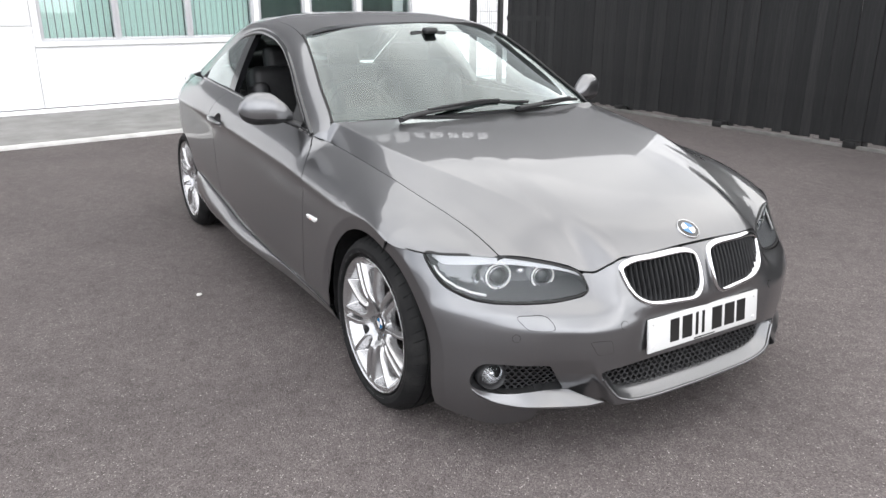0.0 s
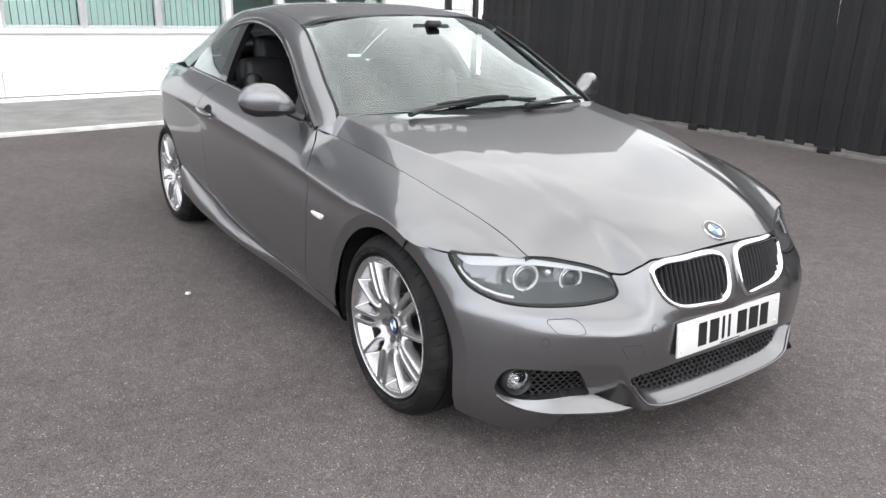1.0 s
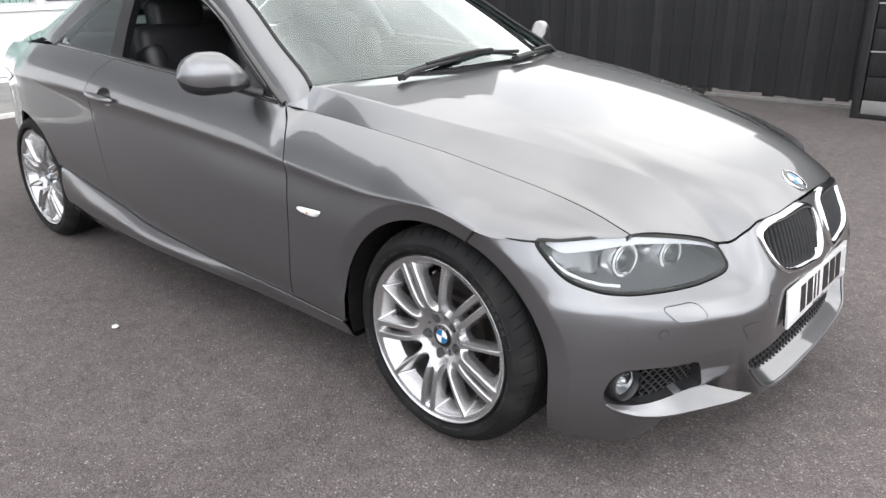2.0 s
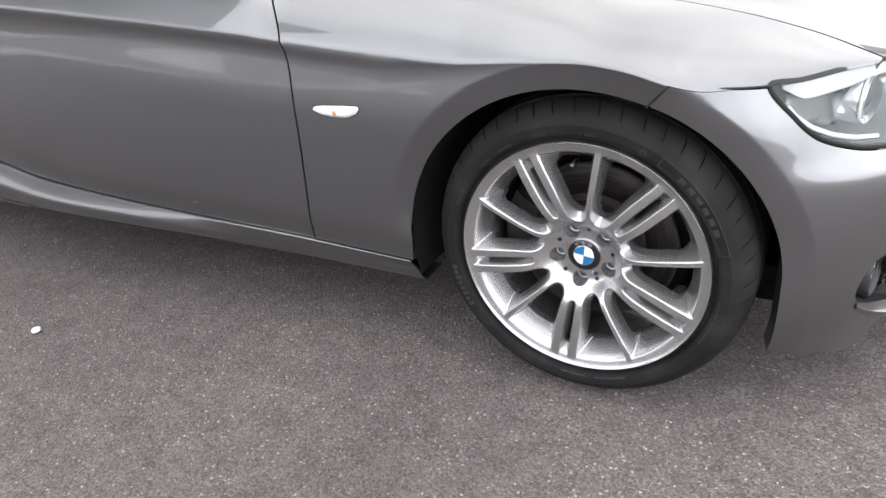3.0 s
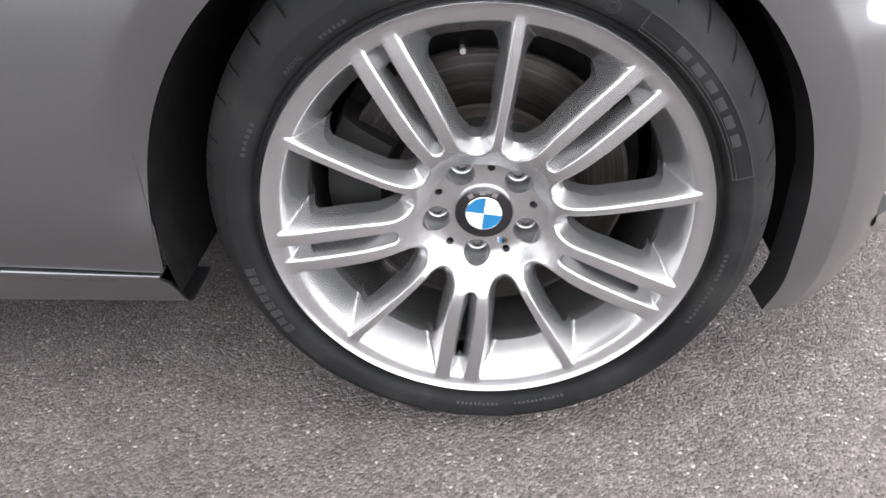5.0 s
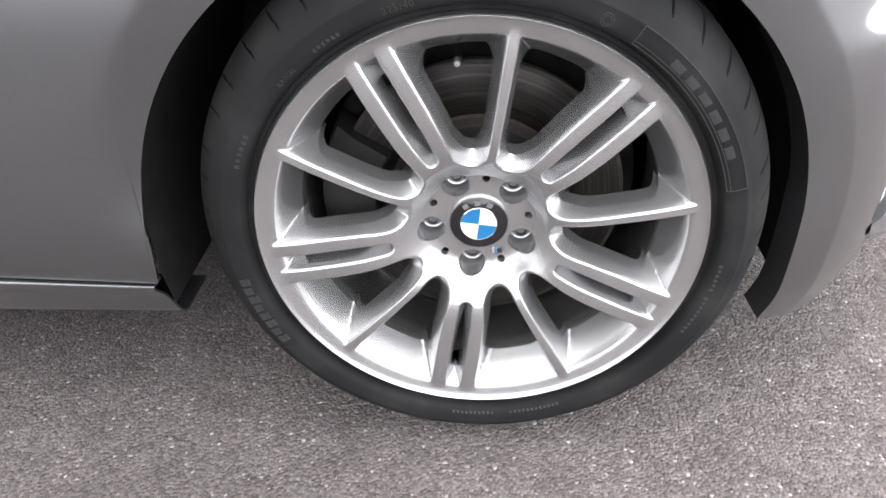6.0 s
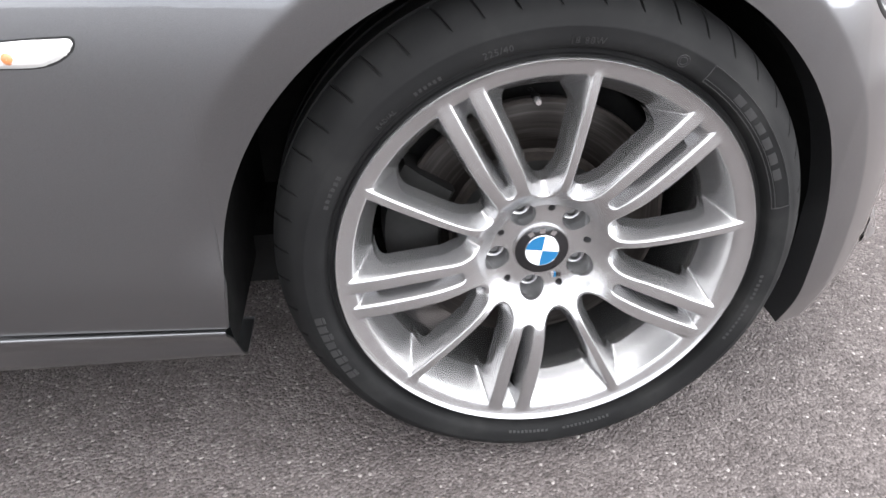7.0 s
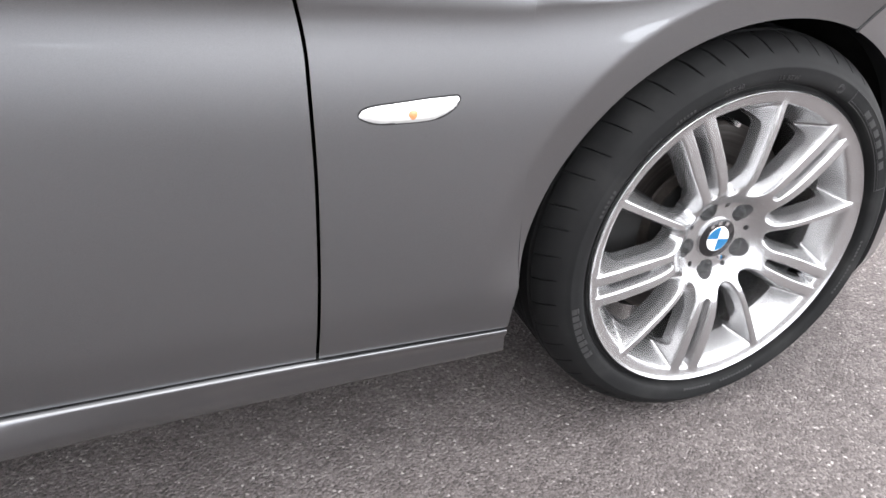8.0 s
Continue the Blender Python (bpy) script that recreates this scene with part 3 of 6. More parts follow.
def s_at_x(x):
    return pchip(HX[:, 0], S_KNOT, x)


def s_at_y(y):
    return pchip(HX[::-1, 1], S_KNOT[::-1], y)


# the side: skirt line, crease (half-width, height) and upper edge (half-width, height)
ARCH_X, ARCH_A, ARCH_B, AXLE = -0.007, 0.358, 0.343, 0.318
REAR_X = -2.772
skirt_z = curve((-0.30, 0.262), (-0.38, 0.264), (-0.65, 0.273), (-1.2, 0.290), (-1.6, 0.315), (-1.80, 0.350), (-2.1, 0.395), (-2.42, 0.44), (-3.1, 0.44), (-3.8, 0.44))
crease = curve((0.455, 0.640, 0.665), (0.37, 0.738, 0.667), (0.29, 0.805, 0.664), (0.22, 0.848, 0.664), (0.155, 0.875, 0.677), (0.08, 0.884, 0.698), (0.0, 0.888, 0.707), (-0.11, 0.889, 0.704), (-0.19, 0.887, 0.699), (-0.235, 0.885, 0.697), (-0.285, 0.884, 0.698),
               (-0.35, 0.882, 0.702), (-0.69, 0.880, 0.730), (-1.2, 0.884, 0.772), (-1.75, 0.886, 0.812), (-2.1, 0.888, 0.832), (-2.4, 0.890, 0.842), (-2.65, 0.888, 0.845), (-2.8, 0.872, 0.843), (-2.95, 0.835, 0.84), (-3.1, 0.793, 0.838), (-3.3, 0.745, 0.835), (-3.6, 0.67, 0.83), (-3.72, 0.62, 0.83))
upper = curve((0.455, 0.638, 0.667), (0.345, 0.655, 0.713), (0.22, 0.680, 0.752), (0.06, 0.702, 0.785), (-0.07, 0.713, 0.808), (-0.28, 0.720, 0.832), (-0.50, 0.720, 0.850), (-0.64, 0.724, 0.862), (-0.69, 0.745, 0.870),
              (-0.721, 0.765, 0.878), (-0.80, 0.772, 0.888), (-1.2, 0.785, 0.922), (-1.8, 0.790, 0.960), (-2.1, 0.788, 0.975), (-2.43, 0.775, 0.985), (-2.7, 0.758, 0.982), (-3.0, 0.715, 0.972), (-3.3, 0.660, 0.958), (-3.6, 0.595, 0.940), (-3.72, 0.55, 0.93))
scoop = curve((0.16, 0.002), (0.0, 0.003), (-0.2, 0.006), (-0.4, 0.012), (-0.69, 0.015), (-1.75, 0.015), (-2.2, 0.012), (-2.5, 0.006), (-2.75, 0.003), (-3.0, 0.006), (-3.7, 0.01))
gap_front = curve((0.20, -0.642), (0.268, -0.639), (0.43, -0.628), (0.55, -0.624), (0.65, -0.624), (0.735, -0.636), (0.80, -0.668), (0.85, -0.700), (0.878, -0.721), (0.90, -0.735))
gap_rear = curve((0.30, -1.765), (0.35, -1.785), (0.386, -1.852), (0.5, -1.912), (0.70, -1.962), (0.82, -1.972), (0.90, -1.93), (0.965, -1.86), (1.0, -1.85))


def arch_z(x, cx):
    return AXLE + ARCH_B * np.sqrt(np.clip(1 - ((x - cx) / ARCH_A) ** 2, 0, 1))


shoulder = curve((0.16, 0.0), (0.10, 0.005), (0.0, 0.013), (-0.2, 0.0185), (-0.38, 0.0195), (-0.60, 0.0200), (-0.85, 0.0190), (-1.2, 0.012), (-1.6, 0.003), (-1.9, 0.0), (-3.8, 0.0))


def side_low(x, t):
    """Between the lower edge (t = 0) and the crease (t = 1)."""
    c = crease(x)
    low = skirt_z(x)
    for cx in (ARCH_X, REAR_X):
        inside = np.abs(x - cx) < ARCH_A - 2e-4
        low = np.where(inside, np.maximum(arch_z(x, cx), low), low)
    z = low + (c[..., 1] - low) * t
    h = c[..., 1] - z
    dip = scoop(x)
    y = c[..., 0] - shoulder(x) * np.clip(1 - h / 0.16, 0, 1) ** 2 - 1.0 * dip * (1 - np.exp(-h / 0.020)) + 0.50 * dip * sstep((h - 0.05) / 0.34) - arch_dip(x, z) - 0.010 * sstep((skirt_z(x) + 0.07 - z) / 0.09)
    return np.stack([x, -y, z], -1)


def side_high(x, t):
    """Between the crease (t = 0) and the upper edge (t = 1), bulging a little."""
    c, u = crease(x), upper(x)
    cy = c[..., 0] - shoulder(x)
    dy, dz = cy - u[..., 0], u[..., 1] - c[..., 1]
    my, mz = cy - 0.26 * dy, c[..., 1] + 0.64 * dz
    y = (1 - t) ** 2 * cy + 2 * t * (1 - t) * my + t**2 * u[..., 0]
    z = (1 - t) ** 2 * c[..., 1] + 2 * t * (1 - t) * mz + t**2 * u[..., 1]
    return np.stack([x, -y, z], -1)


def side_point(x, z, lift=0.0):
    c = crease(x)
    lo = skirt_z(x)
    for cx in (ARCH_X, REAR_X):
        lo = np.where(np.abs(x - cx) < ARCH_A, np.maximum(arch_z(x, cx), lo), lo)
    q = side_low(x, (z - lo) / (c[..., 1] - lo))
    q[..., 1] -= lift
    return q


def seam_x(z):
    """The seam between wing and bumper slants back to the wheel arch."""
    return 0.153 - 0.040 * np.clip((0.674 - z) / 0.045, 0, 1)


# top edge of the front skin, along s
nose_top = curve((0.0, 0.676), (float(s_at_x(0.155)), 0.675), (float(s_at_x(0.20)), 0.6665), (0.213, 0.664), (0.36, 0.674), (0.478, 0.667), (0.61, 0.649), (0.70, 0.632), (0.745, 0.617), (0.80, 0.613),
                 (0.86, 0.640), (0.91, 0.658), (1.0, 0.662), (1.1, 0.666), (S_MID, 0.668))
S_HOOD = 0.478  # where the bonnet's side seam meets the lamp


# ---- the place: yard, office building, fence ----
def pane_of_ground():
    bm = bmesh.new()
    bmesh.ops.create_grid(bm, x_segments=60, y_segments=60, size=1.0)
    for v in bm.verts:  # finer near the car, reaching far out
        for k in (0, 1):
            v.co[k] = math.copysign(abs(v.co[k]) ** 3 * 300 + abs(v.co[k]) * 6, v.co[k])
        v.co.z = 0.0
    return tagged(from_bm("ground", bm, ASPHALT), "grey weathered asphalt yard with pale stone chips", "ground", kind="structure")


pane_of_ground()

# the building's front runs along y, turned a little
B_TURN = 8.0
B_POSE = pose(-9.45, 0.0, 0.0, 0, 0, B_TURN)  # local x: out of the wall to the car; local y: along the wall
building = tagged(new("office_building"), "white panelled office building with blue-green blinds and dark upper cladding", "building")
building.matrix_world = B_POSE


def wall_with_windows():
    """White cladding panels round a band of windows."""
    for a, b in ((-9.0, -5.2), (-5.2, -1.33)):
        box("wall_panel", (-0.25, a + 0.004, 0.10), (0.0, b - 0.004, 1.17), PANEL_WHITE, building, "white wall panel", 0.004)
        box("wall_panel", (-0.25, a + 0.004, 1.178), (0.0, b - 0.004, 2.62), PANEL_WHITE, building, "white wall panel", 0.004)
    box("wall_panel", (-0.25, -1.326, 0.10), (0.0, 3.4, 0.90), PANEL_WHITE, building, "white wall panel", 0.004)
    box("wall_panel", (-0.25, 3.408, 0.10), (0.0, 5.9, 0.90), PANEL_WHITE, building, "white wall panel", 0.004)
    box("wall_panel", (-0.25, -1.326, 2.43), (0.0, 5.9, 2.62), PANEL_WHITE, building, "white wall panel", 0.004)
    box("wall_panel", (-0.25, -1.326, 0.905), (-0.002, -1.24, 2.425), PANEL_WHITE, building, "white wall panel", 0.004)
    box("wall_panel", (-0.25, 4.95, 0.905), (0.0, 5.9, 2.425), PANEL_WHITE, building, "white wall panel", 0.004)
    box("window_sill", (-0.22, -1.33, 0.905), (0.05, 4.95, 0.965), PANEL_WHITE, building, "white projecting window sill", 0.006)
    box("plinth", (-0.25, -9.0, 0.0), (0.045, 15.6, 0.085), PANEL_WHITE, building, "white plinth strip", 0.005)
    box("plinth_gap", (-0.24, -9.0, 0.086), (-0.03, 15.6, 0.099), BLACK_STEEL, building)
    box("backing_wall", (-6.0, -9.0, 0.0), (-3.0, 5.89, 2.6), CABIN, building)


def window_unit(y0, y1, dark=False):
    w = new("window")
    w.parent = building
    tagged(w, "office window with dark pane" if dark else "office window with vertical blue-green blinds")
    f = 0.045
    x0, x1 = -0.10, -0.015
    box("window_frame", (x0, y0, 0.967), (x1, y0 + f, 2.42), FRAME_GREY, w, "", 0.004)
    box("window_frame", (x0, y1 - f, 0.967), (x1, y1, 2.42), FRAME_GREY, w, "", 0.004)
    box("window_frame", (x0, y0 + f, 0.967), (x1, y1 - f, 0.967 + f), FRAME_GREY, w, "", 0.004)
    box("window_frame", (x0, y0 + f, 2.42 - f), (x1, y1 - f, 2.42), FRAME_GREY, w, "", 0.004)
    box("pane", (-0.07, y0 + f, 0.967 + f), (-0.06, y1 - f, 2.42 - f), PANE, w)
    if dark:
        box("backing", (-0.16, y0 + 0.01, 0.97), (-0.14, y1 - 0.01, 2.41), DARK_BLIND, w)
    else:
        n = int((y1 - y0 - 2 * f) / 0.085)
        step = (y1 - y0 - 2 * f) / n
        bm = bmesh.new()
        for k in range(n):
            yc = y0 + f + (k + 0.5) * step
            box_bm(bm, (-0.001, -0.0425, 1.0), (0.001, 0.0425, 2.40), 0.0)
            vs = list(bm.verts)[-8:]
            bmesh.ops.transform(bm, matrix=pose(-0.125, yc, 0, 0, 0, 9 + random.uniform(-4, 4)), verts=vs)
        from_bm("blind", bm, BLIND, w, "vertical slat blind")


wall_with_windows()
for y0, y1, dark in ((-1.24, -0.24, False), (-0.24, 0.80, False), (0.80, 1.84, False), (1.92, 2.75, True), (2.83, 3.75, True), (3.83, 4.94, True)):
    window_unit(y0, y1, dark)
for y0 in (1.84, 2.75, 3.75):
    box("mullion", (-0.20, y0, 0.967), (0.0, y0 + 0.08, 2.42), PANEL_WHITE, building, "", 0.004)
# tall grey upper storeys with a sign of plain shapes
box("upper_cladding", (-0.25, -9.0, 2.62), (0.06, 15.6, 9.3), CLAD_DARK, building, "mid grey upper cladding")
for k in range(6):
    box("cladding_joint", (0.06, -9.0 + 4.1 * k, 2.62), (0.066, -8.97 + 4.1 * k, 9.3), BLACK_STEEL, building)
box("parapet", (-0.3, -9.05, 9.3), (0.12, 15.65, 9.45), FRAME_GREY, building, "grey parapet capping", 0.01)
box("flat_roof", (-6.0, -9.0, 9.0), (-0.25, 15.6, 9.12), CONCRETE, building)
box("rear_block", (-6.0, -9.0, 2.61), (-3.0, 15.6, 9.0), CLAD_DARK, building)
for a, b in ((5.908, 9.0), (9.008, 12.3), (12.308, 15.6)):
    box("wall_panel", (-0.25, a, 0.10), (0.0, b, 2.62), PANEL_WHITE, building, "white wall panel", 0.004)
box("sign_board", (0.06, 1.2, 6.35), (0.09, 9.0, 7.25), CLAD_DARK, building, "grey sign board")
for k in range(11):
    h = (0.62, 0.42, 0.42, 0.56, 0.42)[k % 5]
    box("sign_letter", (0.09, 1.5 + 0.55 * k, 6.55), (0.12, 1.5 + 0.55 * k + 0.38, 6.55 + h), WHITE_ENAMEL, building, "white raised sign shape", 0.006)

# pavement strip and its pale edge in front of the building
pave = box("pavement", (0.02, -9.0, -0.02), (2.55, 15.6, 0.035), CONCRETE, None, "", 0.004, B_POSE)
tagged(pave, "pale grey concrete strip along the building", "pavement", kind="structure")
kerb = box("kerb", (2.55, -9.0, -0.02), (2.62, 15.6, 0.042), KERB_WHITE, None, "", 0.008, B_POSE)
tagged(kerb, "pale painted kerb edge of the concrete strip", "kerb", kind="structure")

# black board fence along the yard
FENCE = [(-8.6, 5.95), (-5.0, 5.85), (-1.0, 5.80), (7.0, 5.75)]
fence = tagged(new("board_fence"), "tall black-stained vertical board fence on concrete gravel board", "fence")
bm = bmesh.new()
box_bm(bm, (-0.06, -0.011, 0.05), (0.06, 0.011, 2.35), 0.003)
board_mesh = bpy.data.meshes.new("board")
bm.to_mesh(board_mesh)
bm.free()
board_mesh.materials.append(FENCE_WOOD)
x = -8.55
while x < 6.9:
    y = float(np.interp(x, [p[0] for p in FENCE], [p[1] for p in FENCE]))
    b = new("board", board_mesh)
    b.parent = fence
    b.matrix_basis = pose(x, y - 0.012 + 0.007 * (round(x / 0.1185) % 2) + random.uniform(-0.002, 0.002), random.uniform(-0.02, 0.02), 0, random.uniform(-0.25, 0.25), random.uniform(-1.5, 1.5))
    x += 0.1185
for xa in (-7.4, -5.6, -3.85, -2.15, -0.4, 1.3, 3.1, 4.9):
    y = float(np.interp(xa, [p[0] for p in FENCE], [p[1] for p in FENCE]))
    box("post_foot", (xa - 0.07, y - 0.14, 0.0), (xa + 0.07, y - 0.03, 0.075), BLACK_STEEL, fence, "black post foot", 0.006)
    box("post", (xa - 0.05, y + 0.03, 0.0), (xa + 0.05, y + 0.13, 2.35), FENCE_WOOD, fence, "", 0.004)
for z in (0.35, 1.2, 2.05):
    box("rail", (-8.6, 5.90, z), (6.9, 6.0, z + 0.08), FENCE_WOOD, fence)
edge = box("edging", (-8.6, 5.70, -0.02), (7.0, 5.765, 0.03), EDGING, None, "", 0.006)
tagged(edge, "worn concrete edging at the fence foot", "edging", kind="structure")

# dark slatted store in front of the fence
store = tagged(new("slatted_store"), "low dark store with horizontal boards and a pale base board", "store")
for k in range(11):
    box("board", (-0.42, 5.20, 0.17 + 0.205 * k), (3.6, 5.235, 0.17 + 0.205 * k + 0.197), FENCE_WOOD, store, "", 0.005)
box("base_board", (-0.42, 5.19, 0.045), (3.6, 5.23, 0.162), CONCRETE, store, "pale base board", 0.005)
box("bearer", (-0.50, 5.19, 0.0), (3.6, 5.60, 0.043), BLACK_STEEL, store, "", 0.004)
box("corner_post", (-0.50, 5.185, 0.045), (-0.43, 5.26, 2.4), FENCE_WOOD, store, "", 0.005)
box("back_panel", (-0.42, 5.24, 0.045), (3.6, 5.27, 2.4), FENCE_WOOD, store)
for z in (0.58, 0.98, 1.4, 1.8):
    box("strap", (-0.425, 5.183, z), (-0.30, 5.199, z + 0.012), GREY_STEEL, store, "grey metal strap")

# mesh gate between building and fence
gate = tagged(new("mesh_gate"), "black steel gate post with welded mesh panel", "gate")
box("gate_post", (-9.35, 5.62, 0.0), (-9.25, 5.72, 2.4), BLACK_STEEL, gate, "", 0.004)
box("gate_post", (-9.0, 5.98, 0.0), (-8.92, 6.06, 2.4), BLACK_STEEL, gate, "", 0.004)
for k in range(9):
    y = 5.76 + 0.027 * k
    box("mesh_wire", (-9.20 + 0.03 * k, y, 0.1), (-9.196 + 0.03 * k, y + 0.004, 2.3), BLACK_STEEL, gate)
for k in range(11):
    p, f = tube([(-9.30, 5.67, 0.15 + 0.2 * k), (-8.96, 6.02, 0.15 + 0.2 * k)], 0.004, 6)
    add("mesh_wire", p, f, BLACK_STEEL, gate)


# loose pale pebble on the asphalt
def pebble(x, y, r, label):
    bm = bmesh.new()
    bmesh.ops.create_icosphere(bm, subdivisions=2, radius=r)
    for v in bm.verts:
        k = 1 + 0.25 * math.sin(40 * v.co.x / r * 0.1 + 3 * x) + random.uniform(-0.08, 0.08)
        v.co = Vector((v.co.x * k * 1.25, v.co.y * k, v.co.z * 0.6 * k))
    low = min(v.co.z for v in bm.verts)
    for v in bm.verts:
        v.co.z -= low
    ob = from_bm("pebble", bm, KERB_WHITE, None, "", True)
    ob.matrix_world = pose(x, y, 0.0)
    tagged(ob, label, "stone")


pebble(-1.423, -1.15, 0.012, "small pale pebble lying on grey asphalt")


# ---- the car ----
car = tagged(new("coupe_car"), "grey metallic two-door coupe with silver multi-spoke wheels, driver's window open", "car")


def columns(x0, x1, arches=(), step=0.0125):
    xs = list(np.arange(x0, x1, step)) + [x1]
    for cx in arches:
        xs += [cx - ARCH_A * math.cos(a) for a in np.linspace(0.0, math.pi, 90)[1:-1]]
        xs += [cx - ARCH_A, cx - ARCH_A + 6e-4, cx + ARCH_A, cx + ARCH_A - 6e-4]
    return np.unique(np.round([v for v in xs if x0 <= v <= x1], 5))


def side_panel(x0, x1, arches=(), front_gap=None, rear_gap=None, high_to=None, nl=26, nh=16, hole=None):
    """A panel of the car's side between two gaps (functions of height), in two sheets that meet at the crease."""
    def bend(x, f, t):
        dx = np.zeros_like(x)
        for _ in range(5):
            z = f(x + dx, t)[..., 2]
            dx = np.zeros_like(x)
            if front_gap:
                dx = dx + (front_gap(z) - x1) * np.clip(1 - (x1 - x) / 0.25, 0, 1)
            if rear_gap:
                dx = dx + (rear_gap(z) - x0) * np.clip(1 - (x - x0) / 0.25, 0, 1)
        return f(x + dx, t)
    xs = columns(x0, x1, arches)
    X, T = np.meshgrid(xs, np.linspace(0, 1, nl))
    def cut(fn):
        def sdf(x, t):
            q = bend(x, fn, t)
            return hole(q[..., 0], q[..., 2])
        return (sdf,) if hole else ()
    low = grid(X, T, lambda x, t: bend(x, side_low, t), cut(side_low), cell=0.013)
    xh = xs if high_to is None else columns(x0, high_to, arches)
    if high_to is not None:
        xh = np.unique(np.r_[xs, xh])
    X, T = np.meshgrid(xh, np.linspace(0, 1, nh))
    high = grid(X, T, lambda x, t: bend(x, side_high, t), cut(side_high), cell=0.010)
    p, f = weld([low, high])
    return p, orient(p, f, (0, -1, 0.3))


G = 0.0022  # half a panel gap
CUP = (-1.800, 0.822, 0.060, 0.037)  # hand recess behind the door handle


def cup_sdf(x, z):
    return (np.hypot((x - CUP[0]) / CUP[2], (z - CUP[1]) / CUP[3]) - 1) * CUP[3]



p, f = side_panel(-0.655 + G, 0.153, (ARCH_X,), front_gap=seam_x, rear_gap=lambda z: gap_front(z) + G, high_to=0.452)
# behind the wheel the wing's edge slants back to the sill
p[:, 0] -= 0.010 * np.clip((0.335 - p[:, 2]) / 0.075, 0, 1) * np.clip((p[:, 0] + 0.46) / 0.08, 0, 1) * (p[:, 0] < -0.3)
both("front_wing", p, f, PAINT, car, "", depth=0.003)
p, f = side_panel(-1.86, -0.655 - G, (), front_gap=lambda z: gap_front(z) - G, rear_gap=lambda z: gap_rear(z) + G, nl=40, nh=18, hole=cup_sdf)
both("door", p, f, PAINT, car, "", depth=0.012)
p, f = side_panel(-3.45, -1.86 - G, (REAR_X,), front_gap=lambda z: gap_rear(z) - G)
both("rear_quarter", p, f, PAINT, car, "", depth=0.009)


def skirt_at(x, t):
    """Side skirt: from the panel line out over a rounded ledge and down under the car."""
    top = skirt_z(x) - 0.0012
    bulge = curve((-0.36, -0.008), (-0.7, -0.004), (-1.0, 0.012), (-1.3, 0.026), (-1.6, 0.036), (-2.0, 0.038), (-2.42, 0.020))(x)
    bot = curve((-0.36, 0.199), (-0.8, 0.199), (-1.5, 0.190), (-2.1, 0.187), (-2.42, 0.21))(x)
    base = crease(x)[..., 0] - 0.0225
    k = np.array([0.0, 0.05, 0.10, 0.3, 0.5, 0.75, 0.92, 1.0])
    ys = np.stack([base - 0.008, base + 0.0115, base + 0.0130 + bulge * 0.1, base + 0.006 + bulge, base + bulge, base + bulge * 0.3 - 0.012, base - 0.034, base - 0.10])
    zs = np.stack([top - 0.001, top - 0.0015, top - 0.0045, top - (top - bot) * 0.38, top - (top - bot) * 0.62, bot + (top - bot) * 0.12, bot - 0.004, bot - 0.004])
    y = pchip(k, ys.reshape(8, -1), t.ravel()).reshape(t.shape)
    z = pchip(k, zs.reshape(8, -1), t.ravel()).reshape(t.shape)
    return np.stack([x, -y, z], -1)


X, T = np.meshgrid(np.linspace(-2.40, -0.376, 130), np.r_[0, 0.025, 0.05, 0.075, np.linspace(0.1, 1, 26)])
p, f = grid(X, T, skirt_at)
p[:, 0] += 0.012 * np.clip((p[:, 0] + 0.46) / 0.08, 0, 1) * np.clip((0.255 - p[:, 2]) / 0.06, 0, 1)
both("side_skirt", p, orient(p, f, (0, -1, 0)), PAINT, car, "", depth=0.003)

# ---- front bumper, with openings for lamps, kidneys, fog lamps and intake ----
LAMP = loop_curve([(0.211, 0.6655), (0.250, 0.617), (0.295, 0.577), (0.37, 0.549), (0.44, 0.539), (0.52, 0.538), (0.60, 0.540), (0.66, 0.543), (0.72, 0.550), (0.757, 0.557), (0.776, 0.569), (0.768, 0.590),
                   (0.745, 0.611), (0.70, 0.627), (0.61, 0.645), (0.48, 0.6625), (0.36, 0.6695), (0.27, 0.6675)], 160)
KIDNEY = loop_curve([(S_MID - a, z) for a, z in ((0.030, 0.640), (0.060, 0.656), (0.20, 0.658), (0.29, 0.652), (0.328, 0.632), (0.322, 0.590), (0.298, 0.548), (0.250, 0.520), (0.14, 0.508), (0.055, 0.510), (0.030, 0.540))], 120)
FOG = loop_curve([(0.397, 0.274), (0.406, 0.317), (0.433, 0.344), (0.49, 0.350), (0.56, 0.349), (0.640, 0.348), (0.652, 0.330), (0.675, 0.285), (0.690, 0.252), (0.66, 0.245), (0.518, 0.240), (0.436, 0.246)], 120)
INTAKE_R = [(0.805, 0.318), (0.83, 0.326), (0.90, 0.333), (1.0, 0.334), (S_MID, 0.334)]
INTAKE_B = [(S_MID, 0.212), (1.05, 0.212), (0.94, 0.215), (0.87, 0.232), (0.828, 0.276)]
INTAKE = loop_curve(INTAKE_R + [(2 * S_MID - a, z) for a, z in INTAKE_R[-2::-1]] + [(2 * S_MID - a, z) for a, z in INTAKE_B[:0:-1]] + INTAKE_B, 160)


def mirror_loop(loop):
    return np.stack([2 * S_MID - loop[:, 0], loop[:, 1]], -1)[::-1]


nose_low = curve((0.0, 0.160), (float(s_at_x(0.36)), 0.138), (float(s_at_x(0.45)), 0.122), (0.558, 0.108), (0.595, 0.112), (0.63, 0.165), (0.70, 0.182), (0.80, 0.202), (0.86, 0.206), (1.0, 0.201), (S_MID, 0.200))


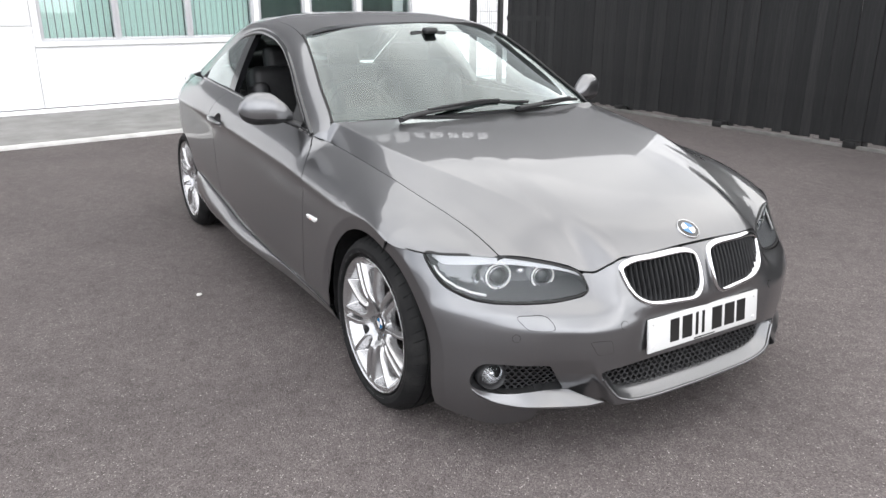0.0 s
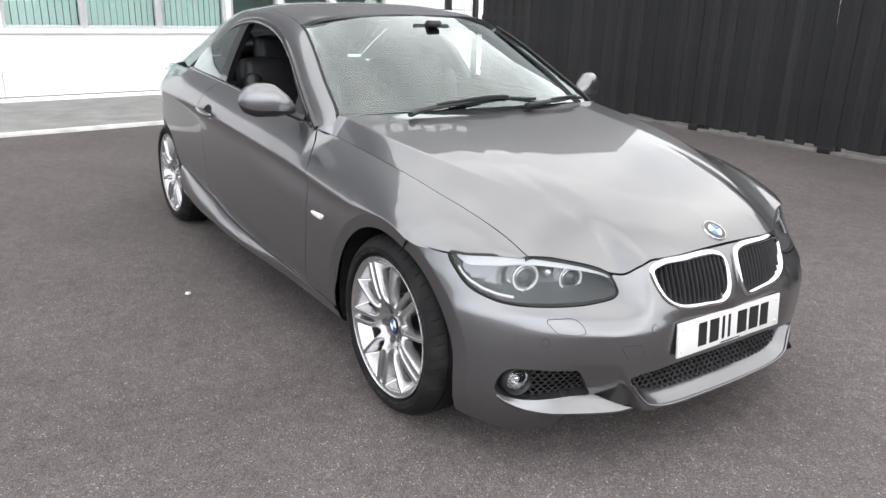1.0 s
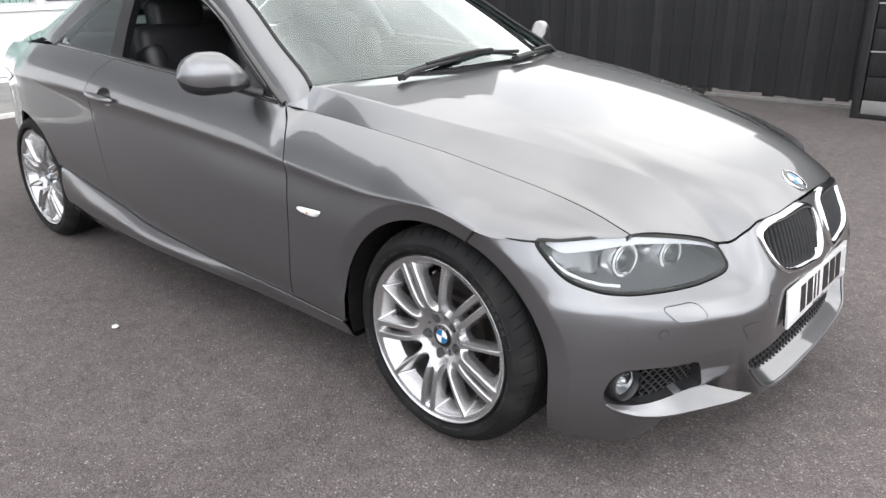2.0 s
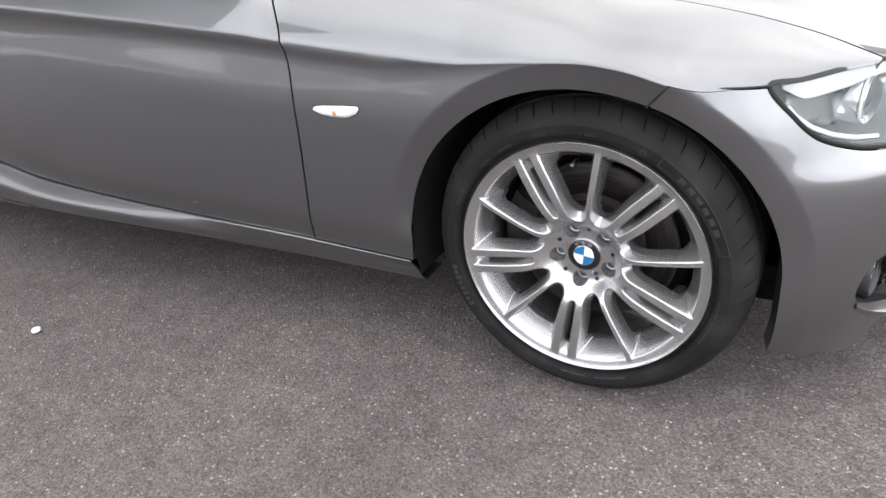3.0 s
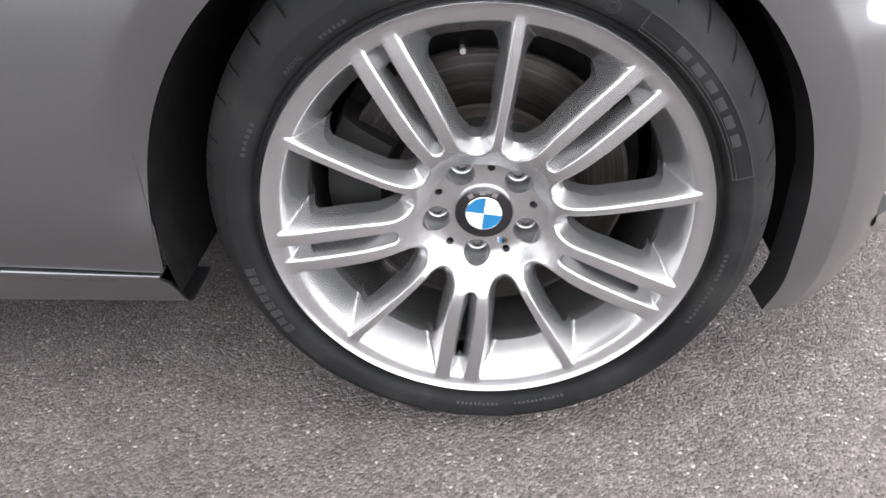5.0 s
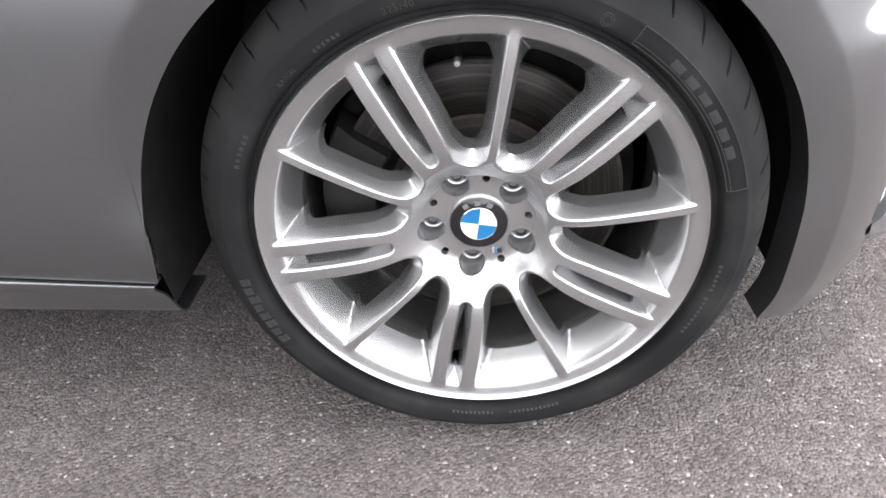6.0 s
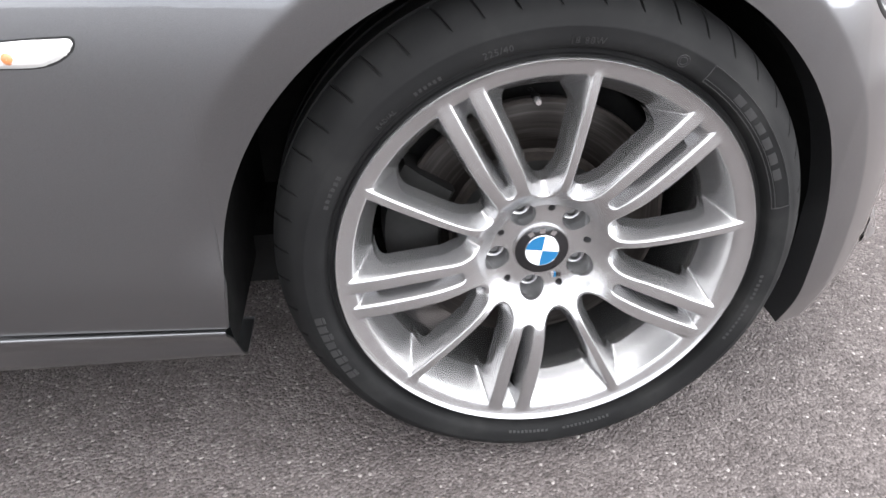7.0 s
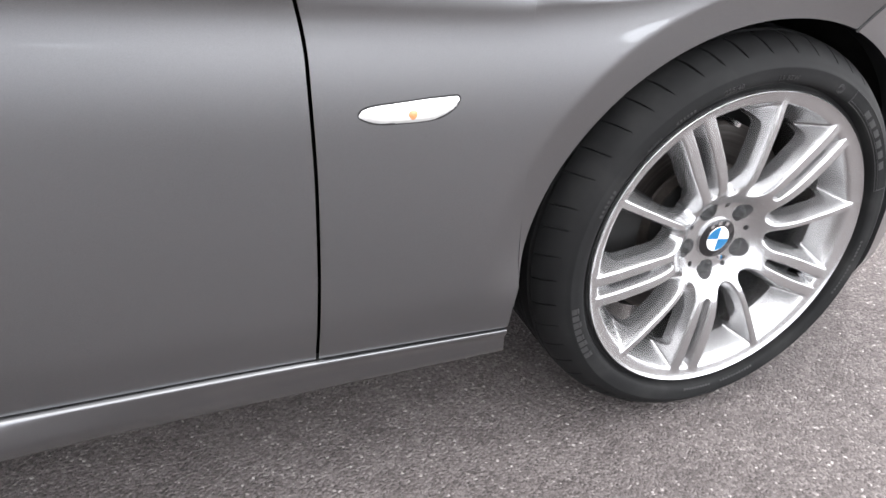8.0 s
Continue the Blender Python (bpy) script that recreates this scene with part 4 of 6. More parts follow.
def bumper_at(u, z01):
    """u: metres along the bumper, stretched at its ends to follow the wheel arch."""
    side = u > S_MID
    q = np.where(side, 2 * S_MID - u, u)
    z = nose_low(q) + (nose_top(q) - 0.003 - nose_low(q)) * z01
    return q, side, z


def bumper_point(u, z):
    """The skin at u; near the wheel arch the columns lean back along the arch's edge."""
    side = u > S_MID
    q = np.where(side, 2 * S_MID - u, u)
    dz = np.clip((z - AXLE) / ARCH_B, 0, 0.995)
    edge = ARCH_X + ARCH_A * np.sqrt(1 - dz**2)
    start = s_at_x(np.clip(np.maximum(edge, seam_x(z) + 0.0018), 0.10, 0.36))
    s = np.where(q < 0.45, start + (0.45 - start) * q / 0.45, q)
    pt = nose(s, z)
    pt[..., 1] = np.where(side, -pt[..., 1], pt[..., 1])
    return pt, s


def s_of(u, z):
    return bumper_point(u, z)[1]


cols = np.r_[np.linspace(0, 0.45, 70), np.linspace(0.45, S_MID, 106)[1:]]
cols = np.r_[cols, 2 * S_MID - cols[-2::-1]]
rows = np.linspace(0, 1, 96)
U, V = np.meshgrid(cols, rows)
Q, _, Z = bumper_at(U, V)
# the outlines are given by place on the skin, so work in (skin s, z) and mirror for the far half
S = bumper_point(U, Z)[1]
S = np.where(U > S_MID, 2 * S_MID - S, S)
EDGE0 = np.isclose(V, 1) | np.isclose(V, 0)
holes = [poly_sdf(inset(LAMP, -0.004)), poly_sdf(inset(mirror_loop(LAMP), -0.004)), poly_sdf(KIDNEY), poly_sdf(mirror_loop(KIDNEY)), poly_sdf(FOG), poly_sdf(mirror_loop(FOG)), poly_sdf(INTAKE)]
p, f = grid(S, Z, lambda s, z: nose(s, z), holes, cell=0.0075)
f = orient(p, f, (1, 0, 0))
p, f = flange(p, f, 0.035)
front_bumper = add("front_bumper", p, f, PAINT, car, "")


def band(loop, rows, closed=True, flip=False):
    """A strip round an outline on the skin; rows of (inset, lift)."""
    rings = []
    for d, lift in rows:
        lp = inset(loop, d)
        rings.append(nose(lp[:, 0], lp[:, 1], lift))
    n = len(loop)
    p = np.concatenate(rings)
    f = []
    for i in range(len(rows) - 1):
        for j in range(n):
            k = (j + 1) % n
            f.append((i * n + j, i * n + k, (i + 1) * n + k, (i + 1) * n + j))
    return p, f


def patch(loop, lift=0.0, cell=0.007, f=None):
    """A sheet on the skin within an outline."""
    lo, hi = loop.min(0) - 0.01, loop.max(0) + 0.01
    U, V = np.meshgrid(np.arange(lo[0], hi[0], cell), np.arange(lo[1], hi[1], cell))
    p, q = grid(U, V, f or (lambda s, z: nose(s, z, lift)), (), poly_sdf(loop), cell)
    return p, orient(p, q, (1, -0.5, 0.2))


# ---- bonnet ----
def smooth_curve(u, z, degree):
    """A single polynomial near the knots, with no change of curvature between them."""
    k = np.polyfit(u, z, degree)
    return lambda v: np.polyval(k, v)


hood_main = smooth_curve([0.0, 0.28, 0.53, 0.75, 0.88], [0.952, 0.908, 0.858, 0.797, 0.753], 3)
hood_ridge_main = smooth_curve([0, 0.2, 0.4, 0.58, 0.74, 0.88, 1.0], [0.955, 0.925, 0.879, 0.80, 0.69, 0.57, 0.457], 4)


def hood_centre(u):
    return hood_main(u) - (hood_main(1.0) - 0.672) * np.clip((u - 0.80) / 0.20, 0, 1) ** 3
seam_x0, seam_x1 = -0.676, 0.452


def hood_ridge(u):
    return np.clip(hood_ridge_main(u), 0.4, 0.97)


def hood_section(a, ridge, inner):
    """Fall from the middle to the side: a flattening crown up to the crease, then a straight slope."""
    x = np.clip(a / ridge, 0, 1)
    return inner * x**2.3 + (1 - inner) * np.clip((a - ridge) / (1 - ridge), 0, 1) ** 1.12


def hood_at(w, u):
    """w: -1 to 1 across, with the crease at 0.6; u: from the screen to the nose."""
    ridge = hood_ridge(u)
    a = np.abs(w)
    a = np.where(a < 0.6, a / 0.6 * ridge, ridge + (a - 0.6) / 0.4 * (1 - ridge))
    s = S_MID - (S_MID - S_HOOD) * a
    e = nose(s, nose_top(s) + 0.003)
    ex, ey, ez = e[..., 0], -e[..., 1], e[..., 2]
    tip = upper(np.array([seam_x1]))[0]
    k = sstep((a - 0.9) / 0.1)
    ex, ey, ez = ex * (1 - k) + seam_x1 * k, ey * (1 - k) + (tip[0] - 0.003) * k, ez * (1 - k) + (tip[1] + 0.002) * k
    rx = -0.505 - 0.171 * a**2.2
    x = rx + (ex - rx) * u
    side = upper(seam_x0 + (seam_x1 - seam_x0) * u)
    ys, zs = side[..., 0] - 0.003, side[..., 1]
    g = u**3
    y = a * ys + g * (ey - a * (tip[0] - 0.003))
    zc = hood_centre(u)
    inner = 0.16 + 0.10 * u - 0.16 * u**2
    z = zc + (zs - zc) * hood_section(a, ridge, inner)
    end = hood_centre(np.ones(1))[0]
    z = z + np.clip((u - 0.60) / 0.40, 0, 1) ** 2.6 * (ez - (end + (tip[1] - end) * hood_section(a, 0.457, 0.10)))
    return np.stack([x, -np.sign(w) * y, z], -1)


W, U = np.meshgrid(np.linspace(-1, 1, 181), np.linspace(0, 1, 130))
p, f = grid(W, U, hood_at)
p, f = flange(p, orient(p, f, (0, 0, 1)), 0.025)
bonnet = add("bonnet", p, f, PAINT, car)

# ---- glasshouse ----
# frame from the foot of the screen pillar over the roof edge to the rear deck: outer (screen and roof side) and inner (side window) lines
OUT = curve((-0.10, -0.660, 0.724, 0.866), (-0.05, -0.664, 0.712, 0.905), (0.0, -0.682, 0.700, 0.932), (0.16, -0.90, 0.655, 1.062), (0.32, -1.13, 0.603, 1.190), (0.42, -1.30, 0.572, 1.262), (0.52, -1.52, 0.556, 1.308), (0.62, -1.78, 0.550, 1.328), (0.72, -2.08, 0.552, 1.318), (0.82, -2.38, 0.562, 1.262), (0.91, -2.68, 0.590, 1.150), (1.0, -3.02, 0.640, 1.012))
INN = curve((-0.10, -0.716, 0.762, 0.878), (-0.05, -0.722, 0.765, 0.880), (0.0, -0.735, 0.764, 0.884), (0.16, -0.96, 0.722, 1.012), (0.32, -1.19, 0.672, 1.140), (0.42, -1.38, 0.636, 1.212), (0.52, -1.58, 0.614, 1.256), (0.62, -1.80, 0.604, 1.274), (0.72, -2.02, 0.612, 1.252), (0.82, -2.23, 0.653, 1.165), (0.91, -2.40, 0.712, 1.060), (1.0, -2.50, 0.766, 0.984))


def frame_at(t, k):
    a, b = INN(t), OUT(t)
    q = a + (b - a) * k[..., None]
    bulge = 0.012 * np.sin(np.pi * k) * (0.6 + 0.8 * np.clip(t, 0, 1))
    q[..., 1] += bulge
    q[..., 2] += 0.5 * bulge
    q[..., 1] *= -1
    return q


T, K = np.meshgrid(np.linspace(-0.10, 1, 150), np.linspace(0, 1, 12))
p, f = grid(T, K, frame_at)
f = orient(p, f, (0, -1, 0.4))
both("roof_frame", p, f, PAINT, car, "", depth=0.03)

# black moulding round the side window
path = INN(np.linspace(0.0, 1.0, 90)) * (1, -1, 1) + (0, 0.004, -0.006)
q = upper(np.linspace(-2.44, -0.76, 60))
low = np.stack([np.linspace(-2.44, -0.76, 60), -q[:, 0] + 0.004, q[:, 1] + 0.004], -1)
p, f = tube(path, 0.0165, 10, up=(0, 1, 0))
both("window_moulding", p, f, GLOSS_BLACK, car, "black window moulding")
seal = OUT(np.linspace(0.0, 0.42, 50)) * (1, -1, 1) + (0.004, 0.004, 0.003)
p, f = tube(seal, 0.0065, 8, up=(0, 1, 0))
both("screen_seal", p, f, RUBBER_SEAL, car, "black windscreen seal")
p, f = tube(low, 0.010, 8, up=(0, 1, 0))
both("waist_moulding", p, f, GLOSS_BLACK, car, "black waist seal")


def glass_side(x, z):
    """The plane of the side windows: leaning in with height."""
    u = upper(x)
    h = np.clip(z - u[..., 1], 0, 1)
    return np.stack([x, -(u[..., 0] - 0.012 - 0.50 * h - 0.35 * h**2), z], -1)


# quarter window behind the pillar, the front one is wound down
quarter = loop_curve([(-1.905, 0.972), (-2.15, 0.985), (-2.43, 0.993), (-2.46, 1.012), (-2.39, 1.068), (-2.25, 1.150), (-2.11, 1.212), (-2.00, 1.248), (-1.975, 1.24), (-1.945, 1.12)], 80)
X, Z = np.meshgrid(np.arange(-2.54, -1.86, 0.012), np.arange(0.95, 1.28, 0.012))
p, f = grid(X, Z, glass_side, (), poly_sdf(quarter), 0.012)
both("quarter_window", p, orient(p, f, (0, -1, 0)), SIDE_GLASS, car, "tinted rear quarter window")
pil = np.array([(-1.80, 0.952), (-1.90, 0.960), (-1.985, 1.262), (-1.90, 1.268)])
X, T = np.meshgrid(np.linspace(0, 1, 6), np.linspace(0, 1, 14))
p, f = grid(X, T, lambda a, t: glass_side((pil[0, 0] + (pil[1, 0] - pil[0, 0]) * a) * (1 - t) + (pil[3, 0] + (pil[2, 0] - pil[3, 0]) * a) * t, 0.955 + (1.266 - 0.955) * t) - (0, 0.004, 0))
both("door_pillar", p, orient(p, f, (0, -1, 0)), GLOSS_BLACK, car, "gloss black pillar", depth=0.03)

# windscreen, roof, rear window, boot lid
screen_bot = curve((0.0, -0.480, 0.965), (0.35, -0.505, 0.960), (0.7, -0.585, 0.950), (1.0, -0.690, 0.930))
screen_top = curve((0.0, -1.175, 1.318), (0.35, -1.188, 1.313), (0.7, -1.235, 1.295), (1.0, -1.305, 1.258))


def screen_at(w, t):
    a = np.abs(w)
    b, c = screen_bot(a), screen_top(a)
    e = OUT(0.0 + 0.42 * t)
    x = b[..., 0] + (c[..., 0] - b[..., 0]) * t
    z = b[..., 1] + (c[..., 1] - b[..., 1]) * t + 0.020 * np.sin(np.pi * t) * (1 - a**2)
    k = a**6
    x = x * (1 - k) + e[..., 0] * k
    z = z * (1 - k) + e[..., 2] * k
    return np.stack([x, -w * (e[..., 1] - 0.004), z], -1)


W, T = np.meshgrid(np.linspace(-1, 1, 60), np.linspace(0, 1, 30))
p, f = grid(W, T, screen_at)
windscreen = add("windscreen", p, orient(p, f, (1, 0, 1)), SCREEN_GLASS, car, "tinted windscreen reflecting cloudy sky")
# black print along the screen's edges
for lo, hi, name in ((0.0, 0.035, "screen_border"), (0.955, 1.0, "screen_border")):
    W, T = np.meshgrid(np.linspace(-1, 1, 60), np.linspace(lo, hi, 4))
    p, f = grid(W, T, lambda w, t: screen_at(w, t) - (0.003, 0, 0.003))
    add(name, p, orient(p, f, (1, 0, 1)), GLOSS_BLACK, car)

roof_mid = curve((-1.175, 1.322), (-1.35, 1.352), (-1.6, 1.374), (-1.85, 1.378), (-2.1, 1.366), (-2.35, 1.335), (-2.52, 1.300))


def roof_at(w, t):
    a = np.abs(w)
    x0 = screen_top(a)[..., 0] - 0.004
    x1 = -2.50 + 0.10 * a**2
    e0, e1 = 0.42, 0.84
    o = OUT(e0 + (e1 - e0) * t)
    x = x0 + (x1 - x0) * t
    k = a**4
    x = x * (1 - k) + o[..., 0] * k
    zm = roof_mid(x)
    z = zm + (o[..., 2] - zm) * (0.75 * a**2.4 + 0.25 * a**8)
    return np.stack([x, -w * (o[..., 1] - 0.003), z], -1)


W, T = np.meshgrid(np.linspace(-1, 1, 70), np.linspace(0, 1, 70))
p, f = grid(W, T, roof_at)
p, f = flange(p, orient(p, f, (0, 0, 1)), 0.02)
add("roof", p, f, PAINT, car)


def rear_glass_at(w, t):
    a = np.abs(w)
    o = OUT(0.84 + 0.155 * t)
    top = roof_at(w, np.ones_like(w))
    x = top[..., 0] + (-3.05 - 0.08 * (1 - a**2) - top[..., 0]) * t
    z = top[..., 2] + (1.02 - top[..., 2]) * t - 0.015 * np.sin(np.pi * t)
    k = a**2
    return np.stack([x * (1 - k) + o[..., 0] * k, -w * (o[..., 1] - 0.006), z * (1 - k) + o[..., 2] * k], -1)


W, T = np.meshgrid(np.linspace(-1, 1, 40), np.linspace(0.02, 1, 24))
p, f = grid(W, T, rear_glass_at)
add("rear_window", p, orient(p, f, (-1, 0, 1)), SIDE_GLASS, car, "tinted rear window")


def boot_at(w, t):
    a = np.abs(w)
    x = -3.04 - 0.70 * t
    u = upper(np.maximum(x, -3.72))
    zc = 1.028 - 0.02 * t + 0.015 * sstep((t - 0.75) / 0.25)
    return np.stack([x + 0.10 * a**2 * t, -w * (u[..., 0] - 0.004), zc + (u[..., 1] - zc) * a**3], -1)


W, T = np.meshgrid(np.linspace(-1, 1, 40), np.linspace(0, 1, 30))
p, f = grid(W, T, boot_at)
p, f = flange(p, orient(p, f, (0, 0, 1)), 0.02)
add("boot_lid", p, f, PAINT, car)


def tail_at(s, t):
    """Rear bumper and tail, wrapped round the back."""
    a = np.abs(s)
    z = 0.20 + (0.92 - 0.20) * t
    ang = a * math.pi / 2
    x = -3.12 - 0.70 * np.cos(ang) ** 0.9 - 0.03 * np.sin(np.pi * t)
    y = (0.775 - 0.05 * t**2) * np.sin(ang)
    return np.stack([x, -np.sign(s) * y, z], -1)


Sg, T = np.meshgrid(np.r_[np.linspace(-1, -0.02, 30), np.linspace(0.02, 1, 30)], np.linspace(0, 1, 20))
p, f = grid(Sg, T, tail_at)
add("rear_bumper", p, orient(p, f, (-1, 0, 0)), PAINT, car)

# dark seam where bumper and wing meet, from the wheel arch to the lamp
zs = np.linspace(0.636, 0.672, 8)
run = np.concatenate([side_point(seam_x(zs), zs, 0.0002), nose(np.linspace(float(s_at_x(0.156)), 0.212, 14), nose_top(np.linspace(float(s_at_x(0.156)), 0.212, 14)) + 0.001, 0.0004)])
p, f = tube(run, 0.0021, 8, up=(0, 1, 0))
both("bumper_seal", p, f, RUBBER_SEAL, car)

# dark inner shell behind the gaps, floor and wheel housings
bm = bmesh.new()
box_bm(bm, (-3.6, -0.62, 0.16), (0.50, 0.62, 0.24))
box_bm(bm, (-2.38, -0.77, 0.162), (-0.50, 0.77, 0.21))
from_bm("underbody", bm, LINER, car)
for cx in (ARCH_X, REAR_X):
    for sy in (-1, 1):
        th = np.linspace(-0.5, math.pi + 0.5, 76)
        ys = np.array([0.870, 0.75, 0.60, 0.45])
        TH, Y = np.meshgrid(th, ys)
        r = 0.369
        rel = np.clip(np.cos(TH), -1, 1) * r
        wide = np.interp(rel, (-0.37, 0.15, 0.30, 0.36), (0.846, 0.848, 0.822, 0.798)) if cx == ARCH_X else np.interp(rel, (-0.37, -0.1, 0.37), (0.76, 0.84, 0.852))
        low = np.maximum(-TH, TH - math.pi).clip(0, 1)  # below the axle the liner hangs straight down
        Y = np.minimum(Y, wide - 0.05 * np.maximum(low - 0.26, 0))
        pts = np.stack([cx + r * np.where(low > 0, np.sign(np.cos(TH)), np.cos(TH)), sy * Y, AXLE + np.where(low > 0, -0.22 * low, (r - 0.014) * np.sin(TH))], -1).reshape(-1, 3)
        n = len(th)
        fs = [(i * n + j, i * n + j + 1, (i + 1) * n + j + 1, (i + 1) * n + j) for i in range(3) for j in range(n - 1)]
        fs.append(tuple(3 * n + j for j in range(n)))
        add("wheel_housing", pts, fs, LINER, car, "black wheel arch liner")


# ---- wheels: rim face built as a relief in polar sectors, tyre with cut shoulder blocks ----
SPOKE0 = 80.9
R_LIP = 0.2355


def smax(a, b, k):
    h = np.clip(0.5 + 0.5 * (a - b) / k, 0, 1)
    return b + (a - b) * h + k * h * (1 - h)


def spoke_coords(x, y):
    """Distance from the middle line of the single spoke (angle 0) and of the two double spokes (36 degrees to either side)."""
    out = []
    for ang in (0.0, radians(36), radians(-36)):
        c, s = math.cos(ang), math.sin(ang)
        out.append((x * c + y * s, np.abs(-x * s + y * c)))
    return out


def single_half(r):
    return 0.0038 + 0.0010 * np.clip((r - 0.13) / 0.1, 0, 1)


def arm_mid(r):
    return np.interp(r, [0.10, 0.13, 0.16, 0.24], [0.0138, 0.0168, 0.0180, 0.0186])


def arm_half(r):
    return np.interp(r, [0.10, 0.13, 0.16, 0.24], [0.0058, 0.0068, 0.0074, 0.0078])


def window_edge(x, y):
    """Signed distance to the upper edge of a window between two spokes, negative within it."""
    r = np.hypot(x, y)
    (a0, d0), (a1, d1), (a2, d2) = spoke_coords(x, y)
    s = 0.0775 - r
    for d, h in ((d0, single_half(r)), (np.minimum(d1, d2), arm_mid(r) + arm_half(r))):
        s = smax(s, h - d, 0.016)
    return s


R_WINDOW = 0.204


def window_sdf(x, y):
    r = np.hypot(x, y)
    rest = 0.0062 + 0.0060 * sstep((0.125 - r) / 0.045)
    return smax(window_edge(x, y) + rest, r - R_WINDOW, 0.020)


def slot_edge(x, y):
    s = 1e3 * np.ones_like(x)
    for ang in (36, -36):
        c, q = math.cos(radians(ang)), math.sin(radians(ang))
        a, d = x * c + y * q, np.abs(-x * q + y * c)
        t = np.clip(a, 0.1040, 0.30)
        s = np.minimum(s, np.hypot(a - t, d) - (arm_mid(t) - arm_half(t)))
    return s


def slot_sdf(x, y):
    r = np.hypot(x, y)
    return smax(slot_edge(x, y) + 0.0040 + 0.0040 * sstep((0.150 - r) / 0.035), r - 0.2030, 0.005)


def bolt_sdf(x, y):
    s = 1e3 * np.ones_like(x)
    for ang in (36, -36):
        s = np.minimum(s, np.hypot(x - 0.0548 * math.cos(radians(ang)), y - 0.0548 * math.sin(radians(ang))) - 0.0158)
    return np.minimum(s, np.hypot(x - 0.0565, y) - 0.0046)


def lip_depth(r):
    """The rim from its flat outer band down the steep inner slope."""
    return pchip([0.0, 0.15, 0.192, 0.204, 0.214, 0.2225, 0.2260, 0.2290, 0.2355, 0.26], [0.0, 0.02, 0.040, 0.0600, 0.0800, 0.0965, 0.1016, 0.1034, 0.1056, 0.114], r)


def face_depth(x, y):
    """The hub lies deep; the spokes swell out of it and then run level to the band."""
    r = np.hypot(x, y)
    spine = pchip([0.0, 0.050, 0.060, 0.070, 0.080, 0.090, 0.102, 0.120, 0.150, 0.190, 0.212, 0.2245, 0.2335, 0.26], [0.0700, 0.0702, 0.0728, 0.0800, 0.0890, 0.0963, 0.1018, 0.1055, 0.1076, 0.1079, 0.1070, 0.1060, 0.1053, 0.100], r)

    def fall(s, slope):
        """Rounded shoulder, then a straight wall."""
        m = np.clip(0.0008 - s, 0, 1)
        return slope * np.where(m < 0.0030, m * m / 0.0060, m - 0.0015)
    wall = fall(window_edge(x, y), 3.2 - 1.1 * sstep((0.12 - r) / 0.04))
    slot = fall(slot_edge(x, y), 2.6)
    return smax(spine - wall - slot, lip_depth(r), 0.0014)


def rim_face():
    rs = np.r_[np.linspace(0.0335, 0.064, 16), np.linspace(0.064, 0.116, 42)[1:], np.linspace(0.116, 0.19, 38)[1:], np.linspace(0.19, R_LIP, 44)[1:]]
    rows = []
    for r in rs:
        e0 = single_half(r) / r
        b, c = arm_mid(r) / r, arm_half(r) / r
        lo, hi = radians(36) - b - c, radians(36) - b + c
        if lo < e0 + 0.06:
            lo = e0 + 0.06
        if hi < lo + 0.03:
            hi = lo + 0.03
        inner = e0 + (lo - e0) * sstep(np.linspace(0, 1, 31))
        inner = 0.5 * inner + 0.5 * (e0 + (lo - e0) * np.linspace(0, 1, 31))
        row = np.r_[np.linspace(0, e0, 6)[:-1], inner, np.linspace(lo, hi, 9)[1:], np.linspace(hi, radians(36), 10)[1:]]
        rows.append(np.r_[-row[:0:-1], row])
    TH = np.array(rows)
    RR = np.repeat(rs[:, None], TH.shape[1], 1)
    X, Y = RR * np.cos(TH), RR * np.sin(TH)
    holes = (window_sdf, slot_sdf, bolt_sdf)
    p, f = grid(X, Y, lambda x, y: np.stack([x, -face_depth(x, y), y], -1), holes, cell=0.0017)
    return p, f


p1, f1 = rim_face()
parts5 = []
for k in range(5):
    a = radians(SPOKE0 + 72 * k)
    rot = np.array([[math.cos(a), 0, -math.sin(a)], [0, 1, 0], [math.sin(a), 0, math.cos(a)]])
    parts5.append((p1 @ rot.T, f1))
RIM_P, RIM_F = weld(parts5, 2e-5)
RIM_F = orient(RIM_P, RIM_F, (0, -1, 0))


